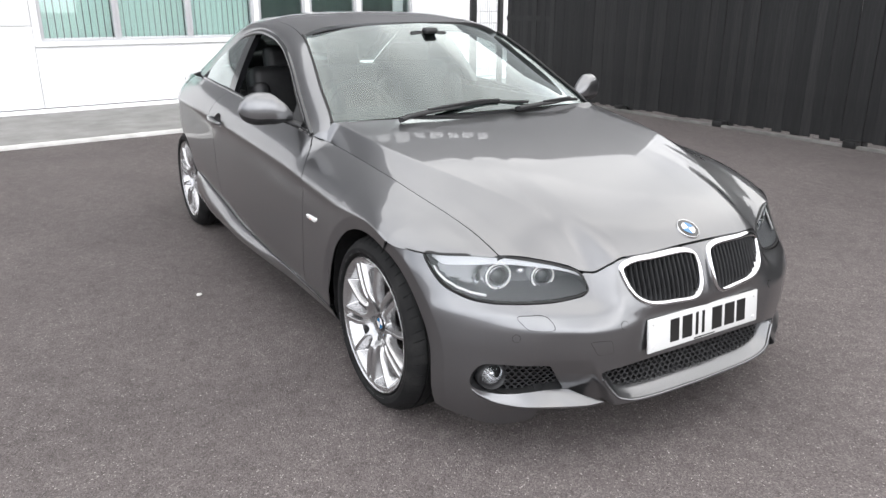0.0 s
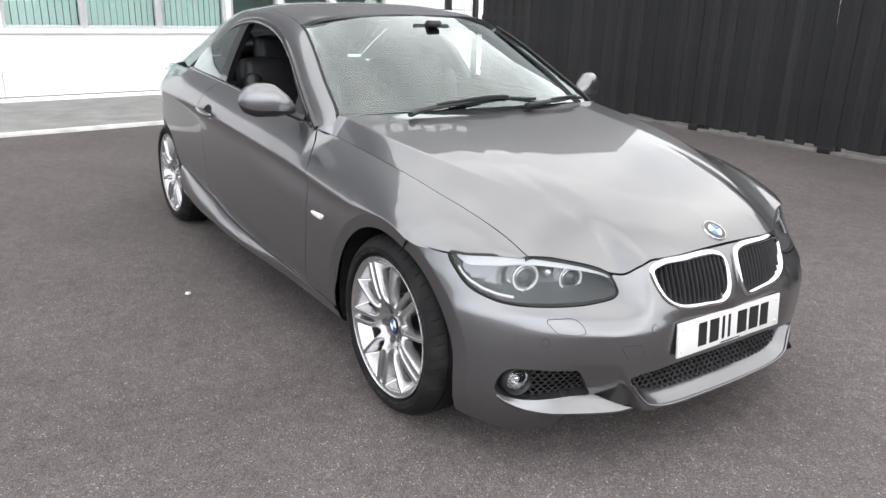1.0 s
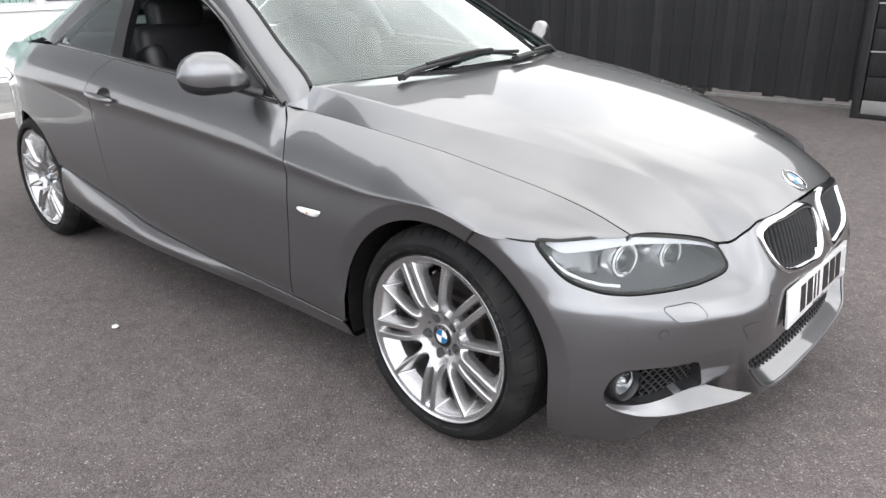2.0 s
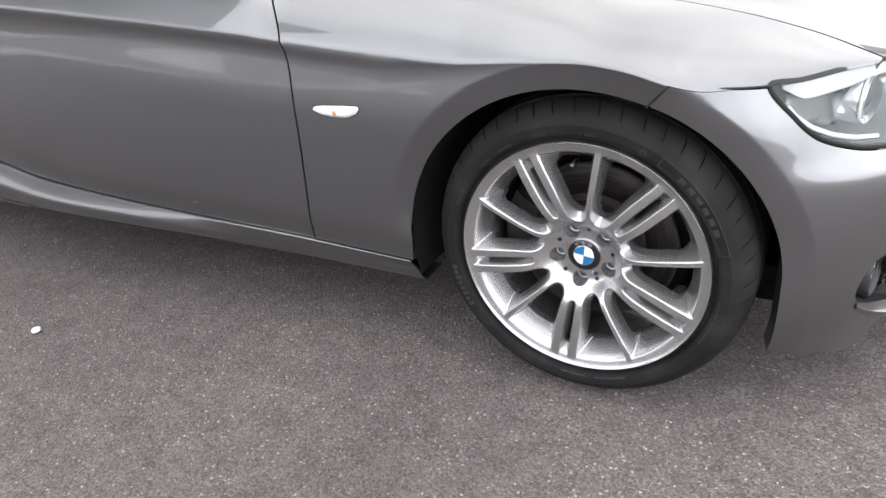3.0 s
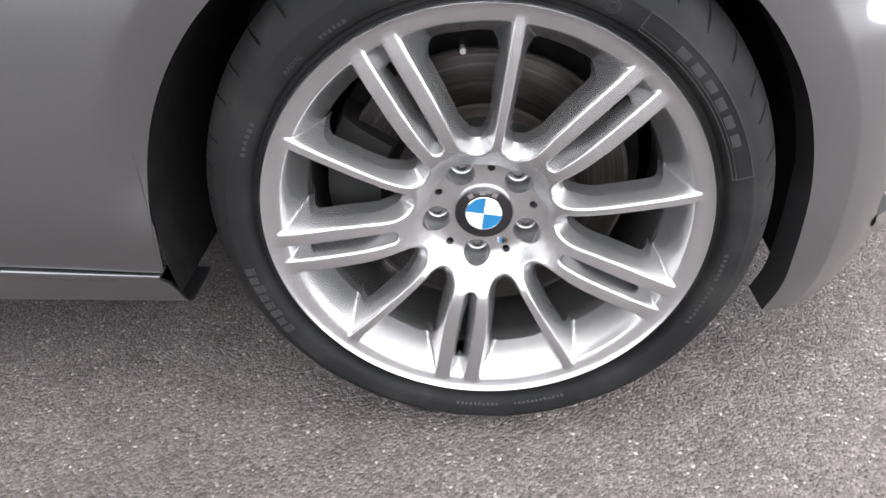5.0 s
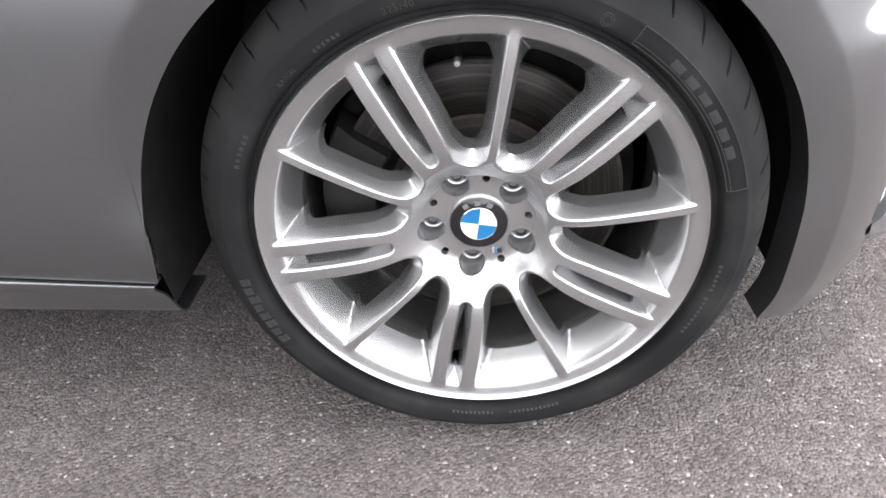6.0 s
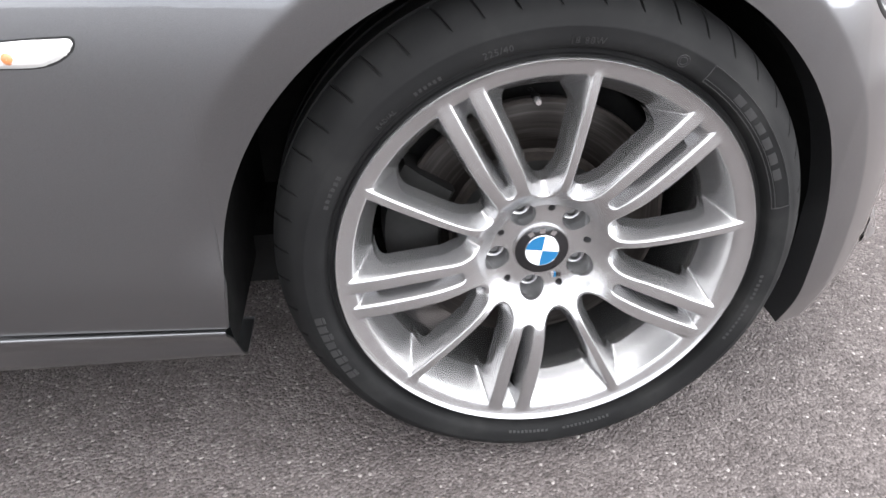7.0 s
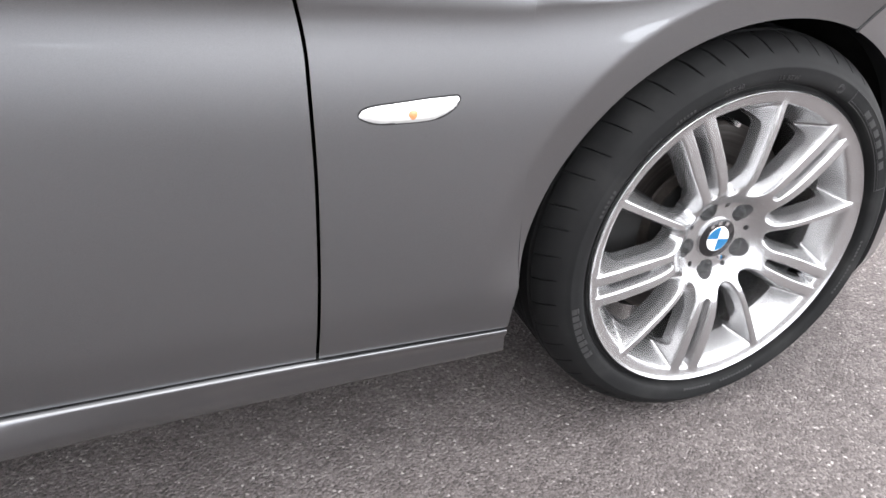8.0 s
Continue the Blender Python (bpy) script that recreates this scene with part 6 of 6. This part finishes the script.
intake = new("lower_intake")
intake.parent = car
tagged(intake, "black honeycomb lower intake")
p, f = patch(inset(INTAKE, -0.004), -0.062, 0.015)
add("intake_back", p, f, LINER, intake)
p, f = mesh_grille(0.80, 2 * S_MID - 0.80, 0.225, 0.335, -0.040, inside=poly_sdf(INTAKE))
add("intake_mesh", p, f, BLACK, intake, "black honeycomb mesh", smooth=False)
p, f = band(INTAKE, [(0.0, -0.002), (0.001, -0.03), (0.002, -0.064)])
add("intake_wall", p, orient(p, f, (1, 0, 0)), BLACK, intake)
low_edge = curve((0.810, 0.305), (0.828, 0.276), (0.87, 0.232), (0.94, 0.215), (1.05, 0.212), (S_MID, 0.212))
half = np.linspace(0.812, S_MID, 50)
ss_ = np.r_[half, 2 * S_MID - half[-2::-1]]
zz_ = np.r_[low_edge(half), low_edge(half)[-2::-1]] - 0.004
p, f = tube(nose(ss_, zz_, 0.001), 0.0055, 10)
add("intake_lip", p, f, PAINT, intake, "painted rounded lip")
tray = [nose(ss_, zz_ + 0.004 + dz, lift) for dz, lift in ((0.0, -0.001), (0.006, -0.012), (0.018, -0.030), (0.034, -0.046), (0.037, -0.060))]
p = np.concatenate(tray)
n = len(ss_)
f = [(i * n + j, i * n + j + 1, (i + 1) * n + j + 1, (i + 1) * n + j) for i in range(4) for j in range(n - 1)]
add("intake_tray", p, orient(p, f, (0, 0, 1)), PAINT, intake, "painted sloping tray")

fogs = part_pair("fog_lamp", "round fog lamp in black side grille")
p, f = patch(inset(FOG, -0.004), -0.060, 0.012)
pair("fog_back", p, f, LINER, fogs)
p, f = band(FOG, [(0.0008, -0.001), (0.0045, -0.03), (0.006, -0.062)])
pair("fog_wall", p, orient(p, f, (1, -0.5, 0)), BLACK, fogs)
p, f = mesh_grille(0.50, 0.69, 0.246, 0.345, -0.034, row=0.0125, inside=poly_sdf(FOG))
pair("fog_mesh", p, f, BLACK, fogs, "black side mesh", smooth=False)
at = nose(0.460, 0.294, -0.036)
for prof, mt, nm in (([(0.052, -0.03), (0.050, 0.004), (0.045, 0.010), (0.037, 0.004), (0.034, -0.010)], BLACK, "fog_bezel"),
                     ([(0.0345, -0.006), (0.029, -0.018), (0.016, -0.030), (0.0005, -0.034)], LAMP_SILVER, "fog_reflector"),
                     ([(0.035, -0.004), (0.028, 0.003), (0.016, 0.006), (0.0005, 0.007)], LENS_GLASS, "fog_lens"),
                     ([(0.010, -0.034), (0.010, -0.006), (0.006, -0.003), (0.0005, -0.002)], LAMP_SILVER, "fog_bulb")):
    p, f = revolve(prof, 40)
    q = along_x(p, at, 14)
    pair(nm, q, orient(q, f, (1, -0.4, 0)), mt, fogs)

# splitter blade under the fog lamp: its outer edge keeps the bumper's outline in front of the hollow
K = np.linspace(0, 1, 60)
so, si = 0.402 + 0.408 * K, 0.404 + 0.302 * K  # the blade ends in a slanting tip
edge_z = curve((0.40, 0.258), (0.43, 0.238), (0.50, 0.219), (0.58, 0.210), (0.68, 0.210), (0.76, 0.220), (0.81, 0.231), (0.865, 0.236))
root_z = curve((0.41, 0.260), (0.44, 0.251), (0.50, 0.246), (0.60, 0.245), (0.72, 0.250))
ez_, rz_ = edge_z(so), root_z(si)
swell = 0.003 + 0.014 * sstep((so - 0.40) / 0.11)
outer = nose(so, ez_, recess(so, ez_) + swell)
root = nose(si, rz_, 0.001)
ringk = []
for t in (0, 0.3, 0.6, 0.85, 0.97):
    q = root + (outer - root) * t
    q[:, 2] -= 0.003 * math.sin(math.pi * t)
    ringk.append(q)
mid_ = nose((so + si) / 2, ez_ - 0.026, recess(so, ez_) - 0.030)
ringk += [outer, nose(so, ez_ - 0.007, recess(so, ez_) + swell - 0.0005), nose(so, ez_ - 0.015, recess(so, ez_) + swell - 0.006), mid_, root - (0, 0, 0.012)]
p = np.concatenate(ringk)
n = len(K)
f = [(i * n + j, i * n + j + 1, (i + 1) * n + j + 1, (i + 1) * n + j) for i in range(len(ringk) - 1) for j in range(n - 1)]
f.append(tuple(i * n + n - 1 for i in range(len(ringk))))
both("splitter", p, orient(p, f, (1, -0.3, 0.2)), PAINT, car, "painted splitter blade", sharp=50)

# washer flap, towing cover, parking sensors
for nm, lp in (("washer_flap", [(0.536, 0.503), (0.575, 0.508), (0.610, 0.509), (0.632, 0.500), (0.650, 0.474), (0.636, 0.468), (0.595, 0.468), (0.572, 0.470), (0.552, 0.485)]),):
    lp = loop_curve(lp, 60)
    p, f = patch(inset(lp, -0.0018), 0.0004, 0.006)
    both("flap_gap", p, f, RUBBER_SEAL, car)
    p, f = patch(lp, 0.0016, 0.006)
    both(nm, p, f, PAINT, car, "painted headlamp washer flap", depth=0.003)
lp = loop_curve([(0.762, 0.426), (0.800, 0.428), (0.828, 0.424), (0.834, 0.405), (0.838, 0.388), (0.815, 0.384), (0.788, 0.385), (0.775, 0.405)], 50)
p, f = patch(inset(lp, -0.0012), 0.0004, 0.006)
add("cover_gap", p, f, RUBBER_SEAL, car)
p, f = patch(lp, 0.0012, 0.006)
p, f = flange(p, f, 0.002)
add("towing_cover", p, f, PAINT, car, "painted towing eye cover")
for s0, z0 in ((0.874, 0.470), (0.535, 0.440)):
    q = loop_curve([(s0 + 0.012 * math.cos(a), z0 + 0.012 * math.sin(a)) for a in np.linspace(0, 2 * np.pi, 12, endpoint=False)], 32)
    p, f = patch(inset(q, -0.0012), 0.0004, 0.004)
    both("sensor_gap", p, f, RUBBER_SEAL, car)
    p, f = patch(q, 0.0012, 0.004)
    both("parking_sensor", p, f, PAINT, car, "painted round sensor")

# number plate with plain bars
plate = new("number_plate")
plate.parent = car
tagged(plate, "white number plate with black bars")
plate.matrix_basis = pose(0.726, 0.0, 0.416, 0, -5.5, 0)
box("plate_board", (-0.004, -0.26, -0.0555), (0.004, 0.26, 0.0555), PLATE_WHITE, plate, "", 0.0022)
box("plate_holder", (-0.012, -0.25, -0.050), (-0.0042, 0.25, 0.050), BLACK, plate)
for k, (a, b) in enumerate(((-0.165, -0.125), (-0.110, -0.065), (-0.048, -0.036), (-0.018, -0.006), (0.030, 0.078), (0.092, 0.140), (0.152, 0.195))):
    box("plate_bar", (0.0041, a, -0.038), (0.0053, b, 0.038), PLATE_INK, plate)
box("plate_bar", (0.0041, -0.055, -0.0515), (0.0048, 0.045, -0.0475), PLATE_INK, plate)
for y in (-0.24, 0.24):
    for z in (-0.038, 0.038):
        p, f = revolve([(0.006, 0.0), (0.006, 0.0018), (0.004, 0.003), (0.0005, 0.0032)], 16)
        q = np.stack([-p[:, 1] + 0.004, p[:, 0] + y, p[:, 2] + z], -1)
        add("plate_screw", q, orient(q, f, (1, 0, 0)), PLATE_WHITE, plate)


def roundel(name, at, normal, radius, parent):
    """Badge of plain rings and quarters."""
    e = new(name)
    e.parent = parent
    tagged(e, "round badge with blue and white quarters")
    e.matrix_basis = Matrix.Translation(at) @ Vector(normal).to_track_quat("Z", "Y").to_matrix().to_4x4()
    sw = lambda p: np.stack([p[:, 0], p[:, 2], -p[:, 1]], -1)
    p, f = revolve([(radius, -0.004), (radius, 0.002), (radius * 0.96, 0.0035), (radius * 0.92, 0.003)], 48)
    add("badge_rim", sw(p), orient(sw(p), f, (0, 0, 1)), CHROME, e)
    p, f = revolve([(radius * 0.925, 0.0028), (radius * 0.60, 0.0034), (0.0003, 0.0036)], 48)
    add("badge_disc", sw(p), orient(sw(p), f, (0, 0, 1)), GLOSS_BLACK, e)
    for k in range(4):
        th = np.radians(np.linspace(90 * k, 90 * k + 90, 13))
        q = np.concatenate([[(0, 0, 0.0042)], np.stack([radius * 0.6 * np.cos(th), radius * 0.6 * np.sin(th), 0 * th + 0.0042], -1)])
        add("badge_quarter", q, [tuple(range(len(q)))], WHITE_ENAMEL if k % 2 else BLUE, e, smooth=False)
    return e


uu = 0.966
w0 = hood_at(np.array([0.0]), np.array([uu]))[0]
w1 = hood_at(np.array([0.0]), np.array([uu - 0.02]))[0]
tn = w0 - w1
roundel("bonnet_badge", w0 + (0, 0, 0.001), (-tn[2], 0, tn[0]), 0.041, car)

# ---- side details ----
reps = part_pair("side_repeater", "clear side indicator with amber bulb")
REP_LENS = mat("repeater_lens", (0.78, 0.77, 0.76), 0.12, 0.2, 0.8)
lp = loop_curve([(-0.573, 0.589), (-0.567, 0.596), (-0.52, 0.600), (-0.470, 0.602), (-0.456, 0.601), (-0.457, 0.594), (-0.468, 0.584), (-0.485, 0.578), (-0.52, 0.577), (-0.558, 0.580)], 70)
X, Z = np.meshgrid(np.arange(-0.578, -0.450, 0.004), np.arange(0.571, 0.607, 0.003))
sd = poly_sdf(lp)
for nm, off, mt, rise in (("repeater_seal", -0.0015, RUBBER_SEAL, 0.0), ("repeater_lens", 0.0, REP_LENS, 0.006)):
    lq = inset(lp, off)
    sq = poly_sdf(lq)
    p, f = grid(X, Z, lambda x, z: side_point(x, z, 0.0012 + rise * sstep(-sd(x, z) / 0.006) + (0.0006 * np.sign(np.sin(x * 1500)) if rise else 0.0)), (), sq, 0.0036)
    pair(nm, p, orient(p, f, (0, -1, 0)), mt, reps, depth=0.003)
b = np.array([side_point(np.array([-0.513]), np.array([0.587]), 0.0055)[0]])[0]
th = np.linspace(0, 2 * np.pi, 14, endpoint=False)
p, f = revolve([(0.0062, 0.0), (0.0055, 0.0022), (0.003, 0.0034), (0.0004, 0.0036)], 16)
pair("amber_bulb", p + b, orient(p, f, (0, -1, 0)), AMBER, reps, "amber bulb")

# door handle and its hand recess
handles = part_pair("door_handle", "grey bar door handle in a rounded recess")
th = np.linspace(0, 2 * np.pi, 48, endpoint=False)
TH, KK = np.meshgrid(th, np.array([1.02, 0.92, 0.75, 0.5, 0.25, 0.02]))
depth = np.interp(KK, [0.02, 0.25, 0.5, 0.75, 0.92, 1.02], [0.034, 0.034, 0.031, 0.022, 0.008, 0.0])


def door_xz(x, z):
    c = crease(x)
    low = side_point(x, z)
    t = np.clip((z - c[..., 1]) / (upper(x)[..., 1] - c[..., 1]), 0, 1)
    tt = t * 0.82
    hi = side_high(x, tt)
    return np.where((z > c[..., 1])[..., None], np.stack([x, hi[..., 1], z], -1), low)


X, Z = CUP[0] + CUP[2] * KK * np.cos(TH), CUP[1] + CUP[3] * KK * np.sin(TH)
q = door_xz(X, Z)
q[..., 1] += depth
p = q.reshape(-1, 3)
n = len(th)
f = [(i * n + j, i * n + (j + 1) % n, (i + 1) * n + (j + 1) % n, (i + 1) * n + j) for i in range(5) for j in range(n)]
f.append(tuple(5 * n + j for j in range(n)))
pair("hand_recess", p, orient(p, f, (0, -1, 0)), PAINT, handles)
hx = np.linspace(-1.945, -1.705, 30)
hz = 0.826 - 0.012 * (hx + 1.945) / 0.24
hy = -0.893 - 0.016 * np.sin(np.pi * (hx + 1.945) / 0.24) ** 0.6
rad = 0.0165 * np.clip(np.sin(np.pi * np.clip((hx + 1.952) / 0.254, 0.02, 0.98)) ** 0.35, 0.2, 1)
p, f = tube(np.stack([hx, hy, hz], -1), rad, 14, flat=0.62, up=(0, 1, 0))
pair("grip", p, f, PAINT, handles, "painted grip bar")

# door mirrors
mirrors = part_pair("door_mirror", "silver-grey door mirror with black underside")
ty = np.linspace(0, 1, 40)
yo = -1.004 + 0.210 * ty
hz_ = pchip([0, 0.04, 0.14, 0.35, 0.6, 0.82, 0.95, 1], [0.006, 0.036, 0.060, 0.076, 0.074, 0.052, 0.034, 0.022], ty)
zc_ = pchip([0, 0.2, 0.5, 0.8, 1], [0.972, 0.972, 0.973, 0.962, 0.945], ty)
dx_ = pchip([0, 0.04, 0.14, 0.35, 0.6, 0.82, 1], [0.004, 0.026, 0.046, 0.060, 0.062, 0.050, 0.026], ty)
xc_ = -0.952 + 0.060 * ty
na = 40
an = np.linspace(0, 2 * np.pi, na, endpoint=False)
ca, sa = np.cos(an), np.sin(an)
ex = np.sign(ca) * np.abs(ca) ** 0.85
ez = np.where(sa < 0, -np.abs(sa) ** 0.62, np.abs(sa) ** 0.85)
PX = xc_[:, None] + np.where(ca > 0, dx_[:, None] * ex, 0.45 * dx_[:, None] * ex)
PZ = zc_[:, None] + hz_[:, None] * ez * np.where(sa < 0, 0.80, 1.02)
PY = yo[:, None] + 0 * ca
P = np.stack([PX, PY, PZ], -1)
faces_cap, faces_low = [], []
for i in range(39):
    for j in range(na):
        k = (j + 1) % na
        q = (i * na + j, i * na + k, (i + 1) * na + k, (i + 1) * na + j)
        (faces_cap if math.sin(an[j] + math.pi / na) > -0.30 else faces_low).append(q)
ends = [tuple(range(na)), tuple(39 * na + j for j in range(na))]
PP = P.reshape(-1, 3)


def used(p, f):
    ids = sorted({v for q in f for v in q})
    m = {v: n for n, v in enumerate(ids)}
    return p[ids], [tuple(m[v] for v in q) for q in f]


cen = PP.mean(0)


def outward(p, f):
    n = face_normals(p, f)
    c = np.array([p[list(q)].mean(0) for q in f]) - cen
    return f if (n * c).sum() > 0 else [q[::-1] for q in f]


p, f = used(PP, faces_cap)
pair("mirror_cap", p, outward(p, f), PAINT, mirrors, "silver-grey mirror cap", depth=0.004)
p, f = used(PP * (1, 1, 1), faces_low + ends)
pair("mirror_base", (p - cen) * 0.985 + cen, outward(p, f), BLACK, mirrors, "black mirror underside")
p, f = tube([(-0.900, -0.815, 0.930), (-0.885, -0.800, 0.922), (-0.868, -0.780, 0.912), (-0.855, -0.760, 0.905)], [0.022, 0.020, 0.020, 0.026], 12, flat=0.7)
pair("mirror_stalk", p, f, BLACK, mirrors, "black mirror stalk")
tri_loop = loop_curve([(-0.775, 0.893), (-0.83, 0.918), (-0.90, 0.965), (-0.985, 1.018), (-0.985, 1.000), (-0.965, 0.93), (-0.955, 0.907), (-0.88, 0.900)], 60)
X, Z = np.meshgrid(np.arange(-1.0, -0.75, 0.01), np.arange(0.88, 1.03, 0.008))
p, f = grid(X, Z, lambda x, z: glass_side(x, z) - (0, 0.006, 0), (), poly_sdf(tri_loop), 0.009)
pair("mirror_sail", p, orient(p, f, (0, -1, 0)), BLACK, mirrors, "black sail panel", depth=0.015)
p, f = tube([(-0.80, -0.757, 0.902), (-0.90, -0.742, 0.957), (-1.02, -0.716, 1.03), (-1.20, -0.668, 1.135)], 0.010, 8, up=(0, 1, 0))
both("window_channel", p, f, RUBBER_SEAL, car)

# wipers
for nm, pts in (("wiper", [(-0.500, -0.47, 0.945), (-0.515, -0.41, 0.957), (-0.518, -0.24, 0.976), (-0.530, -0.024, 0.988), (-0.518, 0.20, 0.977)]), ("wiper", [(-0.470, 0.10, 0.958), (-0.500, 0.25, 0.966), (-0.545, 0.42, 0.968), (-0.610, 0.57, 0.958)])):
    w = new(nm)
    w.parent = car
    tagged(w, "black windscreen wiper")
    k = np.array(pts)
    t = np.linspace(0, 1, 24)
    c = np.stack([pchip(np.linspace(0, 1, len(k)), k[:, i], t) for i in range(3)], -1)
    p, f = tube(c + (0, 0, 0.006), 0.0075 - 0.003 * t, 8, flat=1.4)
    add("wiper_blade", p, f, RUBBER_SEAL, w)
    arm = c[:15] + np.array([0.018, 0, 0.010]) * np.linspace(1, 0.2, 15)[:, None]
    p, f = tube(arm, np.linspace(0.011, 0.006, 15), 8)
    add("wiper_arm", p, f, BLACK, w)
    p, f = tube(c[9:20] + (0.004, 0, 0.016), 0.007, 8, flat=0.8)
    add("wiper_bridge", p, f, BLACK, w)
W, T = np.meshgrid(np.linspace(-1, 1, 50), np.linspace(0, 1, 5))


def cowl_at(w, t):
    a = screen_at(w, np.full_like(w, 0.01))
    b = hood_at(w, np.zeros_like(w))
    q = b + (a - b) * t[..., None]
    q[..., 2] -= 0.018 * np.sin(np.pi * t) + 0.008
    return q


p, f = grid(W, T, cowl_at)
add("cowl", p, orient(p, f, (0, 0, 1)), BLACK, car, "black cowl panel")

# ---- cabin ----
def soft_box(name, lo, hi, bevel, material, parent, m=None, label=""):
    bm = bmesh.new()
    box_bm(bm, lo, hi)
    bmesh.ops.bevel(bm, geom=bm.edges[:], offset=bevel, segments=4, affect="EDGES", profile=0.5)
    if m is not None:
        bmesh.ops.transform(bm, matrix=m, verts=bm.verts)
    return from_bm(name, bm, material, parent, label, True, 60)


for y in (-0.40, 0.40):
    seat = new("seat")
    seat.parent = car
    tagged(seat, "black leather front seat")
    soft_box("cushion", (-1.90, y - 0.25, 0.42), (-1.35, y + 0.25, 0.60), 0.06, LEATHER, seat)
    soft_box("backrest", (-0.09, -0.25, -0.05), (0.07, 0.25, 0.60), 0.06, LEATHER, seat, pose(-1.83, y, 0.50, 0, -16, 0))
    for d in (-0.22, 0.22):
        soft_box("bolster", (-0.05, -0.05, 0.0), (0.13, 0.05, 0.48), 0.045, LEATHER, seat, pose(-1.80, y + d, 0.52, 0, -16, 0))
    soft_box("headrest", (-0.055, -0.135, -0.09), (0.055, 0.135, 0.09), 0.045, LEATHER, seat, pose(-2.02, y, 1.10, 0, -10, 0), "black headrest")
    for d in (-0.06, 0.06):
        p, f = tube([(-2.01, y + d, 1.03), (-1.98, y + d, 0.97)], 0.006, 8, up=(0, 1, 0))
        add("headrest_post", p, f, CHROME, seat)
    soft_box("release_lever", (-1.93, y - 0.20, 0.985), (-1.90, y - 0.17, 1.00), 0.005, CHROME, seat)
bench = new("rear_bench")
bench.parent = car
tagged(bench, "black leather rear bench")
soft_box("cushion", (-2.75, -0.60, 0.45), (-2.25, 0.60, 0.62), 0.07, LEATHER, bench)
soft_box("backrest", (-0.08, -0.60, 0.0), (0.08, 0.60, 0.48), 0.06, LEATHER, bench, pose(-2.72, 0, 0.55, 0, -20, 0))
for y in (-0.33, 0.33):
    soft_box("headrest", (-0.05, -0.12, -0.06), (0.05, 0.12, 0.06), 0.04, LEATHER, bench, pose(-2.88, y, 1.05, 0, -15, 0))
soft_box("parcel_shelf", (-3.05, -0.55, 0.955), (-2.80, 0.55, 0.985), 0.01, CABIN, car)


def dash_at(w, t):
    x = -0.60 - 0.42 * t - 0.10 * np.abs(w) ** 2 * (1 - t)
    z = 0.918 + 0.012 * np.sin(np.pi * t) - 0.05 * sstep((t - 0.75) / 0.25) + 0.035 * np.exp(-(((w + 0.5) / 0.22) ** 2)) * sstep((t - 0.4) / 0.3)
    return np.stack([x, w * 0.70, z], -1)


W, T = np.meshgrid(np.linspace(-1, 1, 60), np.linspace(0, 1, 20))
p, f = grid(W, T, dash_at)
p, f = flange(p, orient(p, f, (0, 0, 1)), 0.25)
add("dashboard", p, f, CABIN, car, "black dashboard")
wheel_s = new("steering_wheel")
wheel_s.parent = car
tagged(wheel_s, "black leather steering wheel")
wheel_s.matrix_basis = pose(-1.055, -0.385, 0.885, 0, 66, 0)
th = np.linspace(0, 2 * np.pi, 48, endpoint=False)
p, f = tube(np.stack([0.182 * np.cos(th), 0.182 * np.sin(th), 0 * th], -1), 0.0155, 12, closed=True)
add("wheel_rim", p, f, LEATHER, wheel_s)
soft_box("wheel_boss", (-0.06, -0.065, -0.03), (0.06, 0.065, 0.02), 0.025, LEATHER, wheel_s)
for a in (100, 260, 0):
    c, s_ = math.cos(radians(a)), math.sin(radians(a))
    p, f = tube([(0.05 * c, 0.05 * s_, -0.005), (0.175 * c, 0.175 * s_, 0.0)], 0.014, 8, flat=0.5)
    add("wheel_spoke", p, f, SATIN if a else LEATHER, wheel_s)
soft_box("rear_view_mirror", (-1.095, -0.105, 1.232), (-1.065, 0.105, 1.283), 0.02, BLACK, car, None, "black rear-view mirror")
soft_box("mirror_mount", (-1.09, -0.035, 1.27), (-1.03, 0.035, 1.30), 0.015, BLACK, car)
W, T = np.meshgrid(np.linspace(-1, 1, 30), np.linspace(0, 1, 30))
p, f = grid(W, T, lambda w, t: roof_at(w, t) * (1, 0.97, 1) - (0, 0, 0.03))
add("headliner", p, orient(p, f, (0, 0, -1)), HEADLINER, car)
for sy in (-1, 1):
    box("door_card", (-1.95, sy * 0.74, 0.35), (-0.80, sy * 0.70, 0.93), CABIN, car)
    box("rear_trim", (-2.9, sy * 0.70, 0.40), (-1.95, sy * 0.66, 0.95), CABIN, car)
box("cabin_floor", (-2.95, -0.69, 0.30), (-0.70, 0.69, 0.34), CABIN, car)
box("bulkhead", (-0.70, -0.66, 0.25), (-0.66, 0.66, 0.86), LINER, car)
box("boot_wall", (-3.05, -0.60, 0.30), (-2.95, 0.60, 0.95), CABIN, car)
